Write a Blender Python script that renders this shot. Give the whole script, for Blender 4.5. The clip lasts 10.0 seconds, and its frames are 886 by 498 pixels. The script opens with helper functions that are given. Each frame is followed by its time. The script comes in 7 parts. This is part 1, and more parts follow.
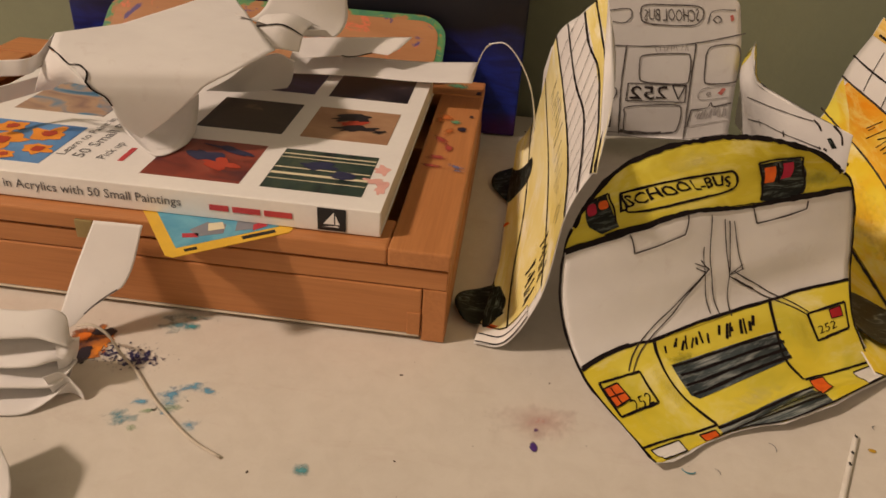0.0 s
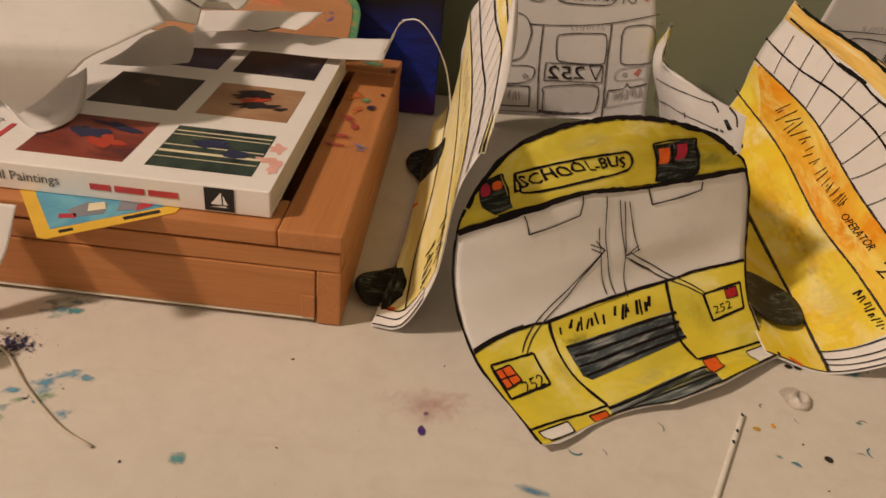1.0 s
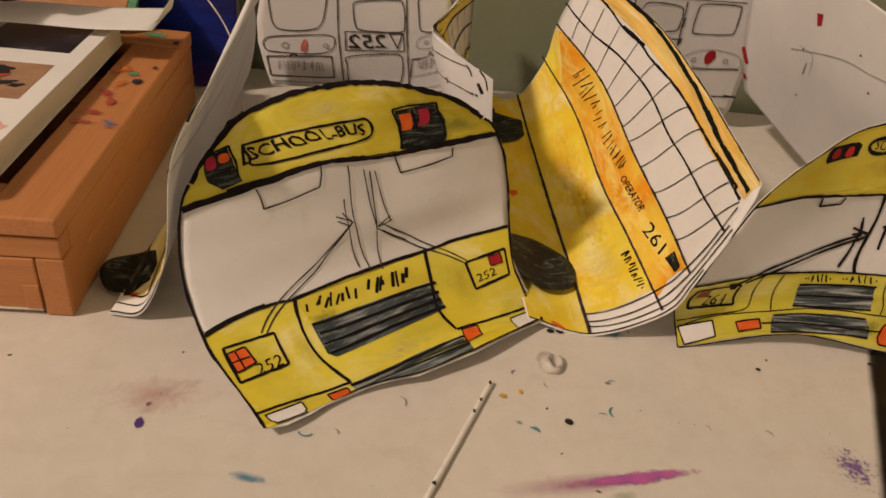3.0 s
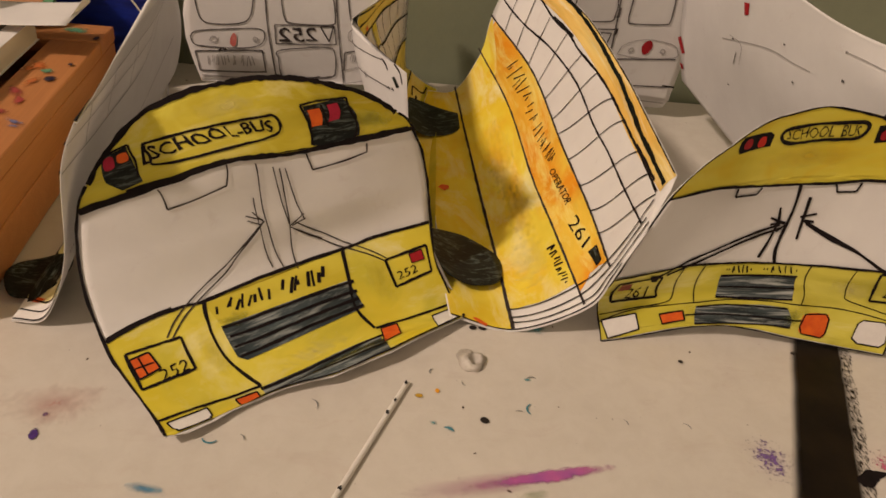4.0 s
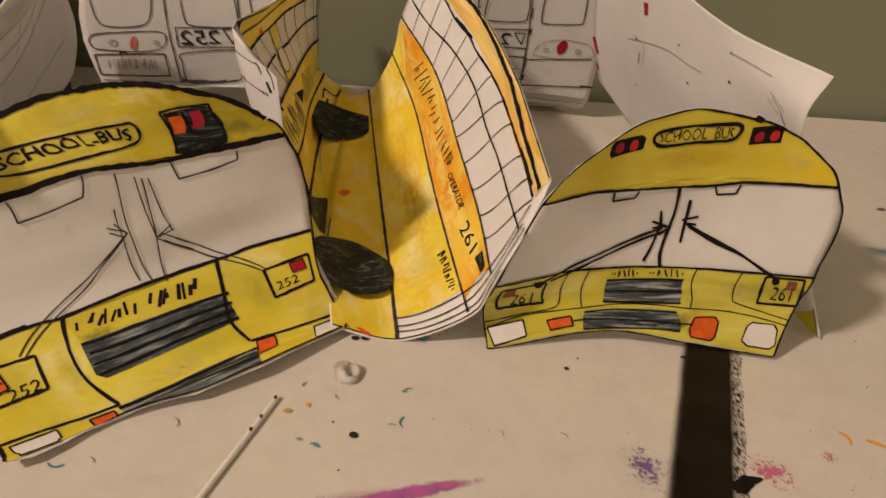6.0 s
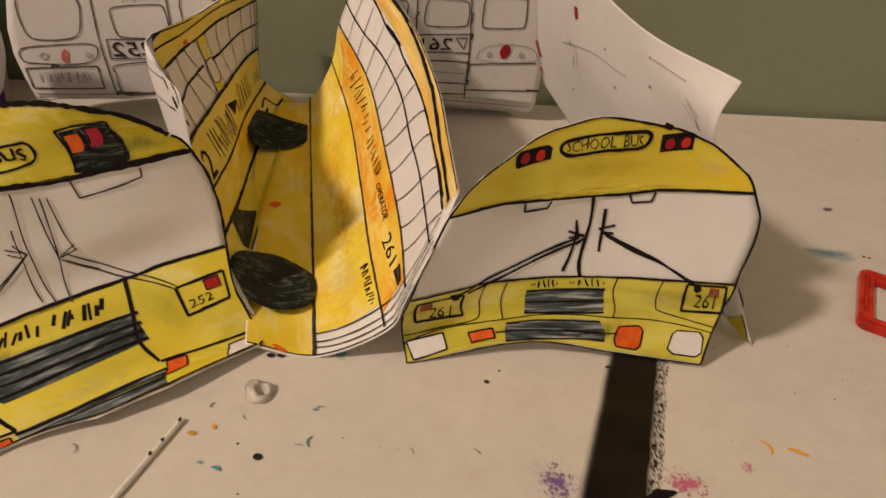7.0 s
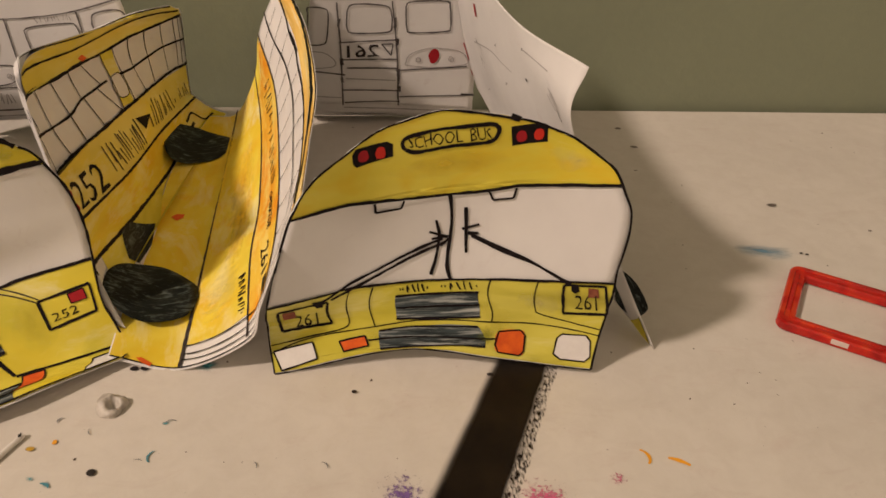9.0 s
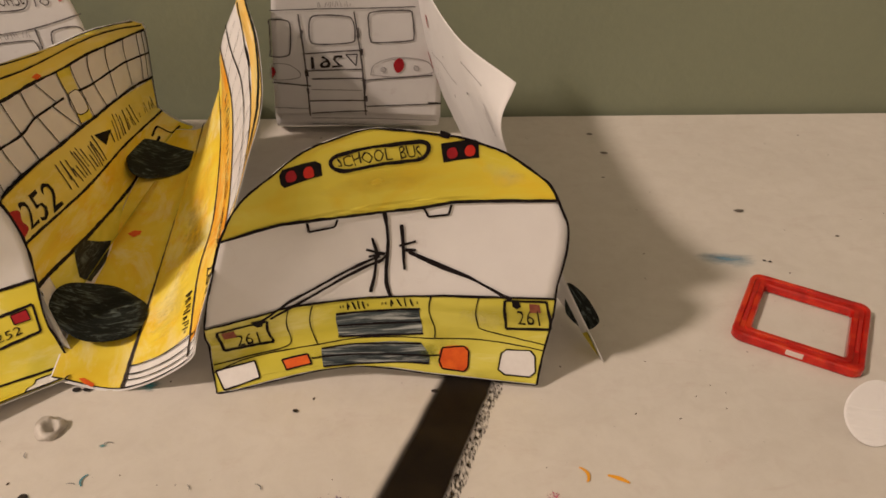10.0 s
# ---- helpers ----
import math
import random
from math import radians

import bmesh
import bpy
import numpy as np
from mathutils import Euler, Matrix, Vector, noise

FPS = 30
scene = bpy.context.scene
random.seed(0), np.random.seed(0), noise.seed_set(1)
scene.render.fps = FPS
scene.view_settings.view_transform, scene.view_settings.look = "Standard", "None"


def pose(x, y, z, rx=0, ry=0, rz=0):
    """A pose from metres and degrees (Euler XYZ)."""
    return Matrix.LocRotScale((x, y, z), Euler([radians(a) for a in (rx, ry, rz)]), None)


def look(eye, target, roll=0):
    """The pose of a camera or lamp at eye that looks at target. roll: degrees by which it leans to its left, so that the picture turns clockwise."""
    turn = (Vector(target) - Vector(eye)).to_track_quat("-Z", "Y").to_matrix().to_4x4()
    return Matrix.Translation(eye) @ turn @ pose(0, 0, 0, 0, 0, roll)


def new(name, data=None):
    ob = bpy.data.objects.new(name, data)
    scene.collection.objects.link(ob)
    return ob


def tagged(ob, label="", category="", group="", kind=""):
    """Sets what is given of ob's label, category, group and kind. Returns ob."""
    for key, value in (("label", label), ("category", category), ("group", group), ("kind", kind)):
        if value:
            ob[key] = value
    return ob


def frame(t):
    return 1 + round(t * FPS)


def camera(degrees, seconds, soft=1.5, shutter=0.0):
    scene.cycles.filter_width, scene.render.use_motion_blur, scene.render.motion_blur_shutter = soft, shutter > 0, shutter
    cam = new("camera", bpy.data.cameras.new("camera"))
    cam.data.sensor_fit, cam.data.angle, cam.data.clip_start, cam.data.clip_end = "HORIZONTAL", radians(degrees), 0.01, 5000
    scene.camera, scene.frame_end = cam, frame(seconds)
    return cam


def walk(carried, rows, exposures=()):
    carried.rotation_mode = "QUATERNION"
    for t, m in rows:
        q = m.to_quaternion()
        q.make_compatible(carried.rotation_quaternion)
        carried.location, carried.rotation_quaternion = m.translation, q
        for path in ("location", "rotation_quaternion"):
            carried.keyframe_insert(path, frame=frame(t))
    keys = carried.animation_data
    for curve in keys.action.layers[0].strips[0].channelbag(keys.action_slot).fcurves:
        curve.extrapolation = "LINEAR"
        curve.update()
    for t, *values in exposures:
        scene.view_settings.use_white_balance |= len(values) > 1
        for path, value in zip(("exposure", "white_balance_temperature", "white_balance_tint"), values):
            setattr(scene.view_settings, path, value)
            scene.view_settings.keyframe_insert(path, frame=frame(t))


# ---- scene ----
cam = camera(61.9, 10.0, 1.6)
PATH = [
    (0, (-0.022, 0.112, 0.248), (-0.15, 1.814, -0.793), 4.3),
    (0.5, (-0.003, 0.118, 0.247), (-0.059, 1.807, -0.823), 5.2),
    (1, (0.008, 0.121, 0.247), (0.006, 1.807, -0.83), 6.5),
    (1.5, (0.027, 0.126, 0.244), (0.066, 1.808, -0.839), 7.0),
    (2, (0.044, 0.128, 0.244), (0.136, 1.801, -0.847), 7.6),
    (2.5, (0.072, 0.131, 0.245), (0.232, 1.797, -0.85), 7.8),
    (4, (0.125, 0.138, 0.247), (0.409, 1.778, -0.863), 8.2),
    (4.5, (0.138, 0.142, 0.25), (0.443, 1.783, -0.851), 8.2),
    (5, (0.15, 0.142, 0.248), (0.478, 1.786, -0.844), 8.6),
    (6.5, (0.192, 0.144, 0.256), (0.55, 1.768, -0.854), 8.2),
    (7, (0.215, 0.146, 0.259), (0.574, 1.774, -0.846), 7.6),
    (7.5, (0.237, 0.142, 0.259), (0.563, 1.787, -0.831), 6.6),
    (8, (0.26, 0.142, 0.251), (0.537, 1.799, -0.834), 5.7),
    (8.5, (0.284, 0.143, 0.252), (0.532, 1.806, -0.832), 4.5),
    (9, (0.304, 0.143, 0.253), (0.548, 1.811, -0.823), 3.7),
    (9.5, (0.319, 0.145, 0.253), (0.574, 1.817, -0.814), 3.2),
    (10, (0.339, 0.146, 0.26), (0.552, 1.817, -0.819), 2.3),
]
walk(cam, [(t, look(eye, target, roll)) for t, eye, target, roll in PATH],
     [(0.0, -0.44, 6560, 10), (2.5, -0.40, 6460, 10), (5.0, -0.36, 6380, 10), (8.0, -0.25, 6360, 10), (9.0, -0.19, 6250, 10), (10.0, -0.16, 6100, 10)])

# ---- light ----
world = bpy.data.worlds.new("room_air")
scene.world = world
world.use_nodes = True
world.node_tree.nodes["Background"].inputs[0].default_value = (1.0, 0.78, 0.58, 1)
world.node_tree.nodes["Background"].inputs[1].default_value = 0.036


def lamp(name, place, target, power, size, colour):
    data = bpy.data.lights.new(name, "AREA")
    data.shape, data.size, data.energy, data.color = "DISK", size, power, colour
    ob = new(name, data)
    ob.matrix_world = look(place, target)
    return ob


lamp("ceiling_lamp_light", (-3.12, -0.98, 3.36), (0.25, 0.5, 0.0), 230.0, 0.42, (1.0, 0.765, 0.605))
# Weak fill light added to lift the shade; no such lamp is known.
lamp("added_fill_light", (2.2, -1.6, 2.6), (0.4, 0.6, 0.0), 3.0, 0.9, (1.0, 0.82, 0.68))


# ---- materials ----


def material(name, build):
    m = bpy.data.materials.new(name)
    m.use_nodes = True
    tree = m.node_tree
    build(tree, tree.nodes["Principled BSDF"])
    return m


def node(tree, kind, **values):
    n = tree.nodes.new(kind)
    for key, value in values.items():
        if key in n.inputs:
            n.inputs[key].default_value = value
        elif key == "op":
            n.operation = value
        elif key == "blend":
            n.blend_type = value
    return n


def coords(tree, kind="Object", scale=(1, 1, 1), turn=0.0):
    c = tree.nodes.new("ShaderNodeTexCoord")
    m = node(tree, "ShaderNodeMapping", Scale=scale)
    m.inputs["Rotation"].default_value = (0, 0, radians(turn))
    tree.links.new(c.outputs[kind], m.inputs["Vector"])
    return m.outputs[0]


def fuzz(tree, vector, scale, detail=4.0, rough=0.6, warp=0.0):
    n = node(tree, "ShaderNodeTexNoise", Scale=scale, Detail=detail, Roughness=rough, Distortion=warp)
    tree.links.new(vector, n.inputs["Vector"])
    return n.outputs["Fac"]


def ramp(tree, fac, *stops):
    r = tree.nodes.new("ShaderNodeValToRGB")
    e = r.color_ramp.elements
    while len(e) < len(stops):
        e.new(0.5)
    for el, (p, c) in zip(e, stops):
        el.position, el.color = p, (*c, 1)
    tree.links.new(fac, r.inputs[0])
    return r.outputs[0]


def mixed(tree, fac, a, b, blend="MIX"):
    n = tree.nodes.new("ShaderNodeMix")
    n.data_type, n.blend_type = "RGBA", blend
    for socket, value in ((n.inputs[0], fac), (n.inputs[6], a), (n.inputs[7], b)):
        if isinstance(value, (int, float)):
            socket.default_value = value
        elif isinstance(value, tuple):
            socket.default_value = (*value, 1)
        else:
            tree.links.new(value, socket)
    return n.outputs[2]


def bump(tree, bsdf, height, strength=0.3, distance=0.0005):
    b = node(tree, "ShaderNodeBump", Strength=strength, Distance=distance)
    tree.links.new(height, b.inputs["Height"])
    tree.links.new(b.outputs[0], bsdf.inputs["Normal"])


def worn(name, light, dark, rough=0.6, big=12.0, fine=300.0, relief=0.25, depth=0.0003, spec=0.3, kind="Object"):
    """Plain surface with stains at two sizes and fine relief."""
    def build(tree, bsdf):
        v = coords(tree, kind)
        a = ramp(tree, fuzz(tree, v, big), (0.3, dark), (0.7, light))
        b = fuzz(tree, v, fine, 3)
        c = mixed(tree, 0.12, a, ramp(tree, b, (0.35, tuple(0.6 * x for x in dark)), (0.65, light)), "OVERLAY")
        tree.links.new(c, bsdf.inputs["Base Color"])
        bsdf.inputs["Roughness"].default_value = rough
        bsdf.inputs["Specular IOR Level"].default_value = spec
        bump(tree, bsdf, b, relief, depth)
    return material(name, build)


def crayon(name, strong, pale, paper, cover=0.62, along=(18, 130), turn=20.0, rough=0.75, swirl=0.5, shade=0.72, soft=0.16, tint=None, hairs=0.25):
    """Marker or pencil colour rubbed on paper in one direction, with pale gaps."""
    def build(tree, bsdf):
        broad = fuzz(tree, coords(tree, "UV", (along[0] * 0.55, along[1] * 0.28, 1), turn), 1.0, 4, 0.6, swirl)
        streak = fuzz(tree, coords(tree, "UV", (along[0], along[1], 1), turn + 4), 1.0, 6, 0.66, swirl)
        hair = fuzz(tree, coords(tree, "UV", (along[0] * 3, along[1] * 4, 1), turn - 5), 1.0, 3, 0.6, swirl)
        c = ramp(tree, broad, (0.40, strong), (0.60, pale))
        if tint:
            cloud = fuzz(tree, coords(tree, "UV", (1.0, 1.6, 1), turn), 26.0, 3, 0.55, 0.6)
            c = mixed(tree, ramp(tree, cloud, (0.50, (0, 0, 0)), (0.66, (0.85, 0.85, 0.85))), c, tint)
        gap = ramp(tree, streak, (cover - 0.02, (0, 0, 0)), (cover + soft, (1, 1, 1)))
        c = mixed(tree, gap, c, paper)
        c = mixed(tree, ramp(tree, hair, (0.58, (0, 0, 0)), (0.74, (hairs, hairs, hairs))), c, paper)
        low = fuzz(tree, coords(tree, "UV", (along[0] * 0.5, along[1] * 0.4, 1), turn + 14), 1.0, 4, 0.6, swirl)
        dark = ramp(tree, low, (0.34, (shade, shade, shade * 0.95)), (0.56, (1, 1, 1)))
        c = mixed(tree, 0.85, c, dark, "MULTIPLY")
        tree.links.new(c, bsdf.inputs["Base Color"])
        bsdf.inputs["Roughness"].default_value = rough
        bsdf.inputs["Specular IOR Level"].default_value = 0.2
        bump(tree, bsdf, hair, 0.1, 0.0003)
    return material(name, build)


def paper_build(tree, bsdf):
    v = coords(tree)
    c = ramp(tree, fuzz(tree, v, 25.0), (0.3, (0.76, 0.745, 0.74)), (0.7, (0.83, 0.82, 0.81)))
    smudge = ramp(tree, fuzz(tree, v, 70.0, 5, 0.65, 0.8), (0.60, (0, 0, 0)), (0.78, (0.5, 0.5, 0.5)))
    c = mixed(tree, smudge, c, (0.64, 0.58, 0.57))
    tree.links.new(c, bsdf.inputs["Base Color"])
    bsdf.inputs["Roughness"].default_value = 0.8
    bsdf.inputs["Specular IOR Level"].default_value = 0.2
    bump(tree, bsdf, fuzz(tree, v, 60.0, 6), 0.15, 0.001)
    through_light = node(tree, "ShaderNodeBsdfTranslucent")
    through_light.inputs["Color"].default_value = (0.80, 0.76, 0.72, 1)
    both = node(tree, "ShaderNodeMixShader")
    both.inputs[0].default_value = 0.17
    tree.links.new(bsdf.outputs[0], both.inputs[1])
    tree.links.new(through_light.outputs[0], both.inputs[2])
    tree.links.new(both.outputs[0], tree.nodes["Material Output"].inputs["Surface"])


PAPER = material("white_paper", paper_build)


def wood_build(tree, bsdf):
    v = coords(tree, "Object", (7, 150, 150))
    grain = fuzz(tree, v, 1.0, 6, 0.65, 0.6)
    fine = fuzz(tree, coords(tree, "Object", (25, 700, 700)), 1.0, 3)
    c = ramp(tree, grain, (0.25, (0.42, 0.170, 0.058)), (0.55, (0.465, 0.196, 0.069)), (0.8, (0.505, 0.222, 0.081)))
    c = mixed(tree, 0.13, c, ramp(tree, fine, (0.4, (0.35, 0.3, 0.26)), (0.6, (1, 1, 1))), "MULTIPLY")
    tree.links.new(c, bsdf.inputs["Base Color"])
    bsdf.inputs["Roughness"].default_value = 0.45
    bsdf.inputs["Specular IOR Level"].default_value = 0.4
    bump(tree, bsdf, fine, 0.12, 0.0003)


def wood_side_build(tree, bsdf):
    wood_build(tree, bsdf)
    for n in tree.nodes:
        if n.bl_idname == "ShaderNodeMapping":
            s = n.inputs["Scale"].default_value
            n.inputs["Scale"].default_value = (s[1], s[0], s[2])


WOOD = material("beech_wood", wood_build)
WOOD_Y = material("beech_wood_cross", wood_side_build)


def table_build(tree, bsdf):
    v = coords(tree)
    c = ramp(tree, fuzz(tree, v, 7.0, 5, 0.6), (0.3, (0.575, 0.54, 0.485)), (0.7, (0.635, 0.598, 0.54)))
    smear = ramp(tree, fuzz(tree, coords(tree, "Object", (1, 2.5, 1), 30), 22.0, 6, 0.7, 1.0), (0.56, (0, 0, 0)), (0.75, (1, 1, 1)))
    c = mixed(tree, mixed(tree, 0.38, (0, 0, 0), smear), c, (0.50, 0.41, 0.37))
    grime = fuzz(tree, v, 75.0, 7, 0.7, 0.4)
    c = mixed(tree, 0.4, c, ramp(tree, grime, (0.36, (0.86, 0.84, 0.82)), (0.6, (1, 1, 1))), "MULTIPLY")
    speck = fuzz(tree, v, 420.0, 2, 0.5)
    c = mixed(tree, ramp(tree, speck, (0.74, (0, 0, 0)), (0.78, (0.6, 0.6, 0.6))), c, (0.25, 0.22, 0.2))
    tree.links.new(c, bsdf.inputs["Base Color"])
    rough = ramp(tree, fuzz(tree, v, 30.0, 4), (0.3, (0.42, 0.42, 0.42)), (0.7, (0.6, 0.6, 0.6)))
    tree.links.new(rough, bsdf.inputs["Roughness"])
    bsdf.inputs["Specular IOR Level"].default_value = 0.35
    bump(tree, bsdf, fuzz(tree, v, 500.0, 3), 0.12, 0.0004)


TABLE = material("scuffed_white_tabletop", table_build)
WALL = worn("sage_green_wall_paint", (0.262, 0.285, 0.199), (0.230, 0.250, 0.173), 0.65, 3.0, 160.0, 0.35, 0.001)
PLASTER = worn("room_paint", (0.68, 0.66, 0.6), (0.62, 0.6, 0.55), 0.8, 2.0, 80.0)
FLOOR = worn("floor_wood", (0.3, 0.2, 0.12), (0.22, 0.14, 0.08), 0.5, 4.0, 60.0)


def canvas_build(tree, bsdf):
    v = coords(tree)
    sep = tree.nodes.new("ShaderNodeSeparateXYZ")
    tree.links.new(v, sep.inputs[0])
    n1 = fuzz(tree, v, 9.0, 4)
    n2 = fuzz(tree, coords(tree, "Object", (6, 1, 20)), 6.0, 5, 0.6, 0.8)
    blue = ramp(tree, n2, (0.3, (0.004, 0.009, 0.11)), (0.7, (0.010, 0.028, 0.30)))
    violet = mixed(tree, ramp(tree, n1, (0.4, (0, 0, 0)), (0.6, (1, 1, 1))), blue, (0.06, 0.008, 0.11))
    m1 = node(tree, "ShaderNodeMapRange")
    m1.inputs["From Min"].default_value, m1.inputs["From Max"].default_value = 0.024, 0.010
    tree.links.new(sep.outputs["Z"], m1.inputs["Value"])
    low = mixed(tree, m1.outputs[0], blue, violet)
    wob = node(tree, "ShaderNodeMath", op="MULTIPLY_ADD")
    tree.links.new(n1, wob.inputs[0])
    wob.inputs[1].default_value = 0.05
    tree.links.new(sep.outputs["Z"], wob.inputs[2])
    m2 = node(tree, "ShaderNodeMapRange")
    m2.inputs["From Min"].default_value, m2.inputs["From Max"].default_value = 0.092, 0.122
    tree.links.new(wob.outputs[0], m2.inputs["Value"])
    c = mixed(tree, m2.outputs[0], low, (0.003, 0.003, 0.009))
    tree.links.new(c, bsdf.inputs["Base Color"])
    bsdf.inputs["Roughness"].default_value = 0.35
    bump(tree, bsdf, fuzz(tree, v, 260.0, 4), 0.3, 0.0005)


CANVAS = material("dark_blue_acrylic", canvas_build)
CANVAS_SIDE = worn("canvas_edge", (0.5, 0.44, 0.36), (0.3, 0.26, 0.3), 0.8, 40.0, 400.0)

BLACK = worn("black_marker", (0.007, 0.005, 0.006), (0.016, 0.011, 0.012), 0.6, 200.0, 900.0, 0.1, spec=0.12)
PENCIL = worn("grey_ink", (0.022, 0.016, 0.016), (0.055, 0.043, 0.042), 0.7, 200.0, 900.0, 0.1)
BLEED = worn("soaked_through_ink", (0.19, 0.17, 0.165), (0.045, 0.038, 0.038), 0.8, 260.0, 900.0, 0.1)
BLEED_SOFT = worn("faint_soaked_ink", (0.50, 0.48, 0.47), (0.36, 0.34, 0.34), 0.8, 220.0, 900.0, 0.1)
ORANGE_INK = worn("orange_marker", (0.78, 0.16, 0.015), (0.6, 0.09, 0.012), 0.6, 160.0, 900.0, 0.1)
ORANGE_RED = worn("scarlet_marker", (0.62, 0.035, 0.015), (0.5, 0.02, 0.012), 0.6, 160.0, 900.0, 0.1)
BROWN_RED = worn("brown_red_ink", (0.20, 0.05, 0.035), (0.34, 0.12, 0.06), 0.7, 240.0, 900.0, 0.1)
FADED_RED = worn("faded_red_ink", (0.50, 0.10, 0.09), (0.62, 0.26, 0.22), 0.7, 240.0, 900.0, 0.1)
RED_INK = worn("red_marker", (0.45, 0.012, 0.02), (0.28, 0.008, 0.015), 0.6, 160.0, 900.0, 0.1)
YELLOW = crayon("yellow_marker", (0.69, 0.56, 0.03), (0.79, 0.70, 0.11), (0.84, 0.80, 0.52), 0.53, (14, 42), 24.0, tint=(0.56, 0.50, 0.05), soft=0.22, shade=0.8, hairs=0.15)
OLIVE = crayon("olive_yellow_marker", (0.58, 0.47, 0.03), (0.69, 0.59, 0.07), (0.78, 0.72, 0.32), 0.55, (12, 42), 12.0, tint=(0.74, 0.66, 0.09), soft=0.22, shade=0.78, hairs=0.15)
# The same yellow made paler: light through the side sheet put into its colour.
BACKLIT_YELLOW = crayon("backlit_yellow_marker", (0.74, 0.60, 0.09), (0.80, 0.70, 0.22), (0.84, 0.80, 0.55), 0.56, (12, 42), 12.0, tint=(0.80, 0.64, 0.08), soft=0.24, shade=0.85, hairs=0.12)
LIME = crayon("lime_yellow_marker", (0.60, 0.53, 0.05), (0.72, 0.66, 0.13), (0.82, 0.79, 0.45), 0.56, (10, 30), 70.0, tint=(0.52, 0.47, 0.06), soft=0.24, shade=0.82, hairs=0.12)
FRONT_GOLD = crayon("smooth_yellow_marker", (0.66, 0.54, 0.03), (0.77, 0.68, 0.11), (0.82, 0.78, 0.42), 0.62, (7, 22), 6.0, tint=(0.72, 0.52, 0.03), soft=0.26, shade=0.84, hairs=0.1)
GOLD = crayon("golden_yellow_marker", (0.77, 0.56, 0.03), (0.82, 0.70, 0.09), (0.84, 0.80, 0.50), 0.52, (18, 44), 68.0, shade=0.85, tint=(0.78, 0.50, 0.03), soft=0.24, hairs=0.18)
ORANGE = crayon("orange_pencil", (0.78, 0.30, 0.012), (0.82, 0.55, 0.06), (0.84, 0.70, 0.20), 0.50, (26, 70), 38.0, shade=0.85)
PINK_INK = worn("crimson_marker", (0.50, 0.02, 0.07), (0.36, 0.012, 0.04), 0.6, 160.0, 900.0, 0.1)
PEACH = crayon("peach_yellow_marker", (0.74, 0.46, 0.10), (0.80, 0.60, 0.2), (0.8, 0.72, 0.48), 0.56)
CREAM = crayon("pale_yellow_marker", (0.72, 0.60, 0.19), (0.79, 0.71, 0.36), (0.81, 0.77, 0.60), 0.52, (14, 80), 80.0, shade=0.85)
TYRE = crayon("black_green_crayon", (0.004, 0.006, 0.005), (0.010, 0.014, 0.012), (0.15, 0.18, 0.17), 0.53, (50, 150), 15.0, 0.5, 2.2, 0.6, 0.16)
GRILLE = crayon("slate_crayon", (0.024, 0.034, 0.038), (0.075, 0.098, 0.105), (0.42, 0.45, 0.44), 0.50, (34, 240), 26.0, 0.5, 0.6, 0.55, 0.14, hairs=0.45)
WHITE_INK = worn("bare_white_paper", (0.76, 0.745, 0.73), (0.68, 0.66, 0.645), 0.8, 60.0, 500.0, 0.1)

# ---- mesh helpers ----


def part(name, bm, mat, parent=None, label="", smooth=False):
    me = bpy.data.meshes.new(name)
    bm.normal_update()
    bm.to_mesh(me)
    bm.free()
    if mat:
        me.materials.append(mat)
    if smooth:
        for p in me.polygons:
            p.use_smooth = True
    ob = new(name, me)
    if parent:
        ob.parent = parent
    if label:
        ob["label"] = label
    return ob


def thing(name, label, category, place=(0, 0, 0), group="", kind=""):
    ob = new(name)
    ob.empty_display_size = 0.02
    ob.location = place
    return tagged(ob, label, category, group, kind)


def box(lo, hi, bevel=0.0, bm=None):
    bm = bm or bmesh.new()
    made = bmesh.ops.create_cube(bm, size=1.0)["verts"]
    for v in made:
        v.co = Vector([(lo[i] + hi[i]) / 2 + v.co[i] * (hi[i] - lo[i]) for i in range(3)])
    if bevel:
        edges = list({e for v in made for e in v.link_edges})
        bmesh.ops.bevel(bm, geom=edges, offset=bevel, segments=2, profile=0.5, affect="EDGES")
    return bm


def spline(a, t):
    """Cubic through the rows of a at t (in rows); the ends run on straight."""
    n = len(a)
    a = np.concatenate([[2 * a[0] - a[1]], a, [2 * a[-1] - a[-2]]])
    i = np.clip(np.floor(t).astype(int), 0, n - 2)
    f = (t - i).reshape(-1, *([1] * (a.ndim - 1)))
    p0, p1, p2, p3 = a[i], a[i + 1], a[i + 2], a[i + 3]
    return p1 + 0.5 * f * (p2 - p0 + f * (2 * p0 - 5 * p1 + 4 * p2 - p3 + f * (3 * (p1 - p2) + p3 - p0)))


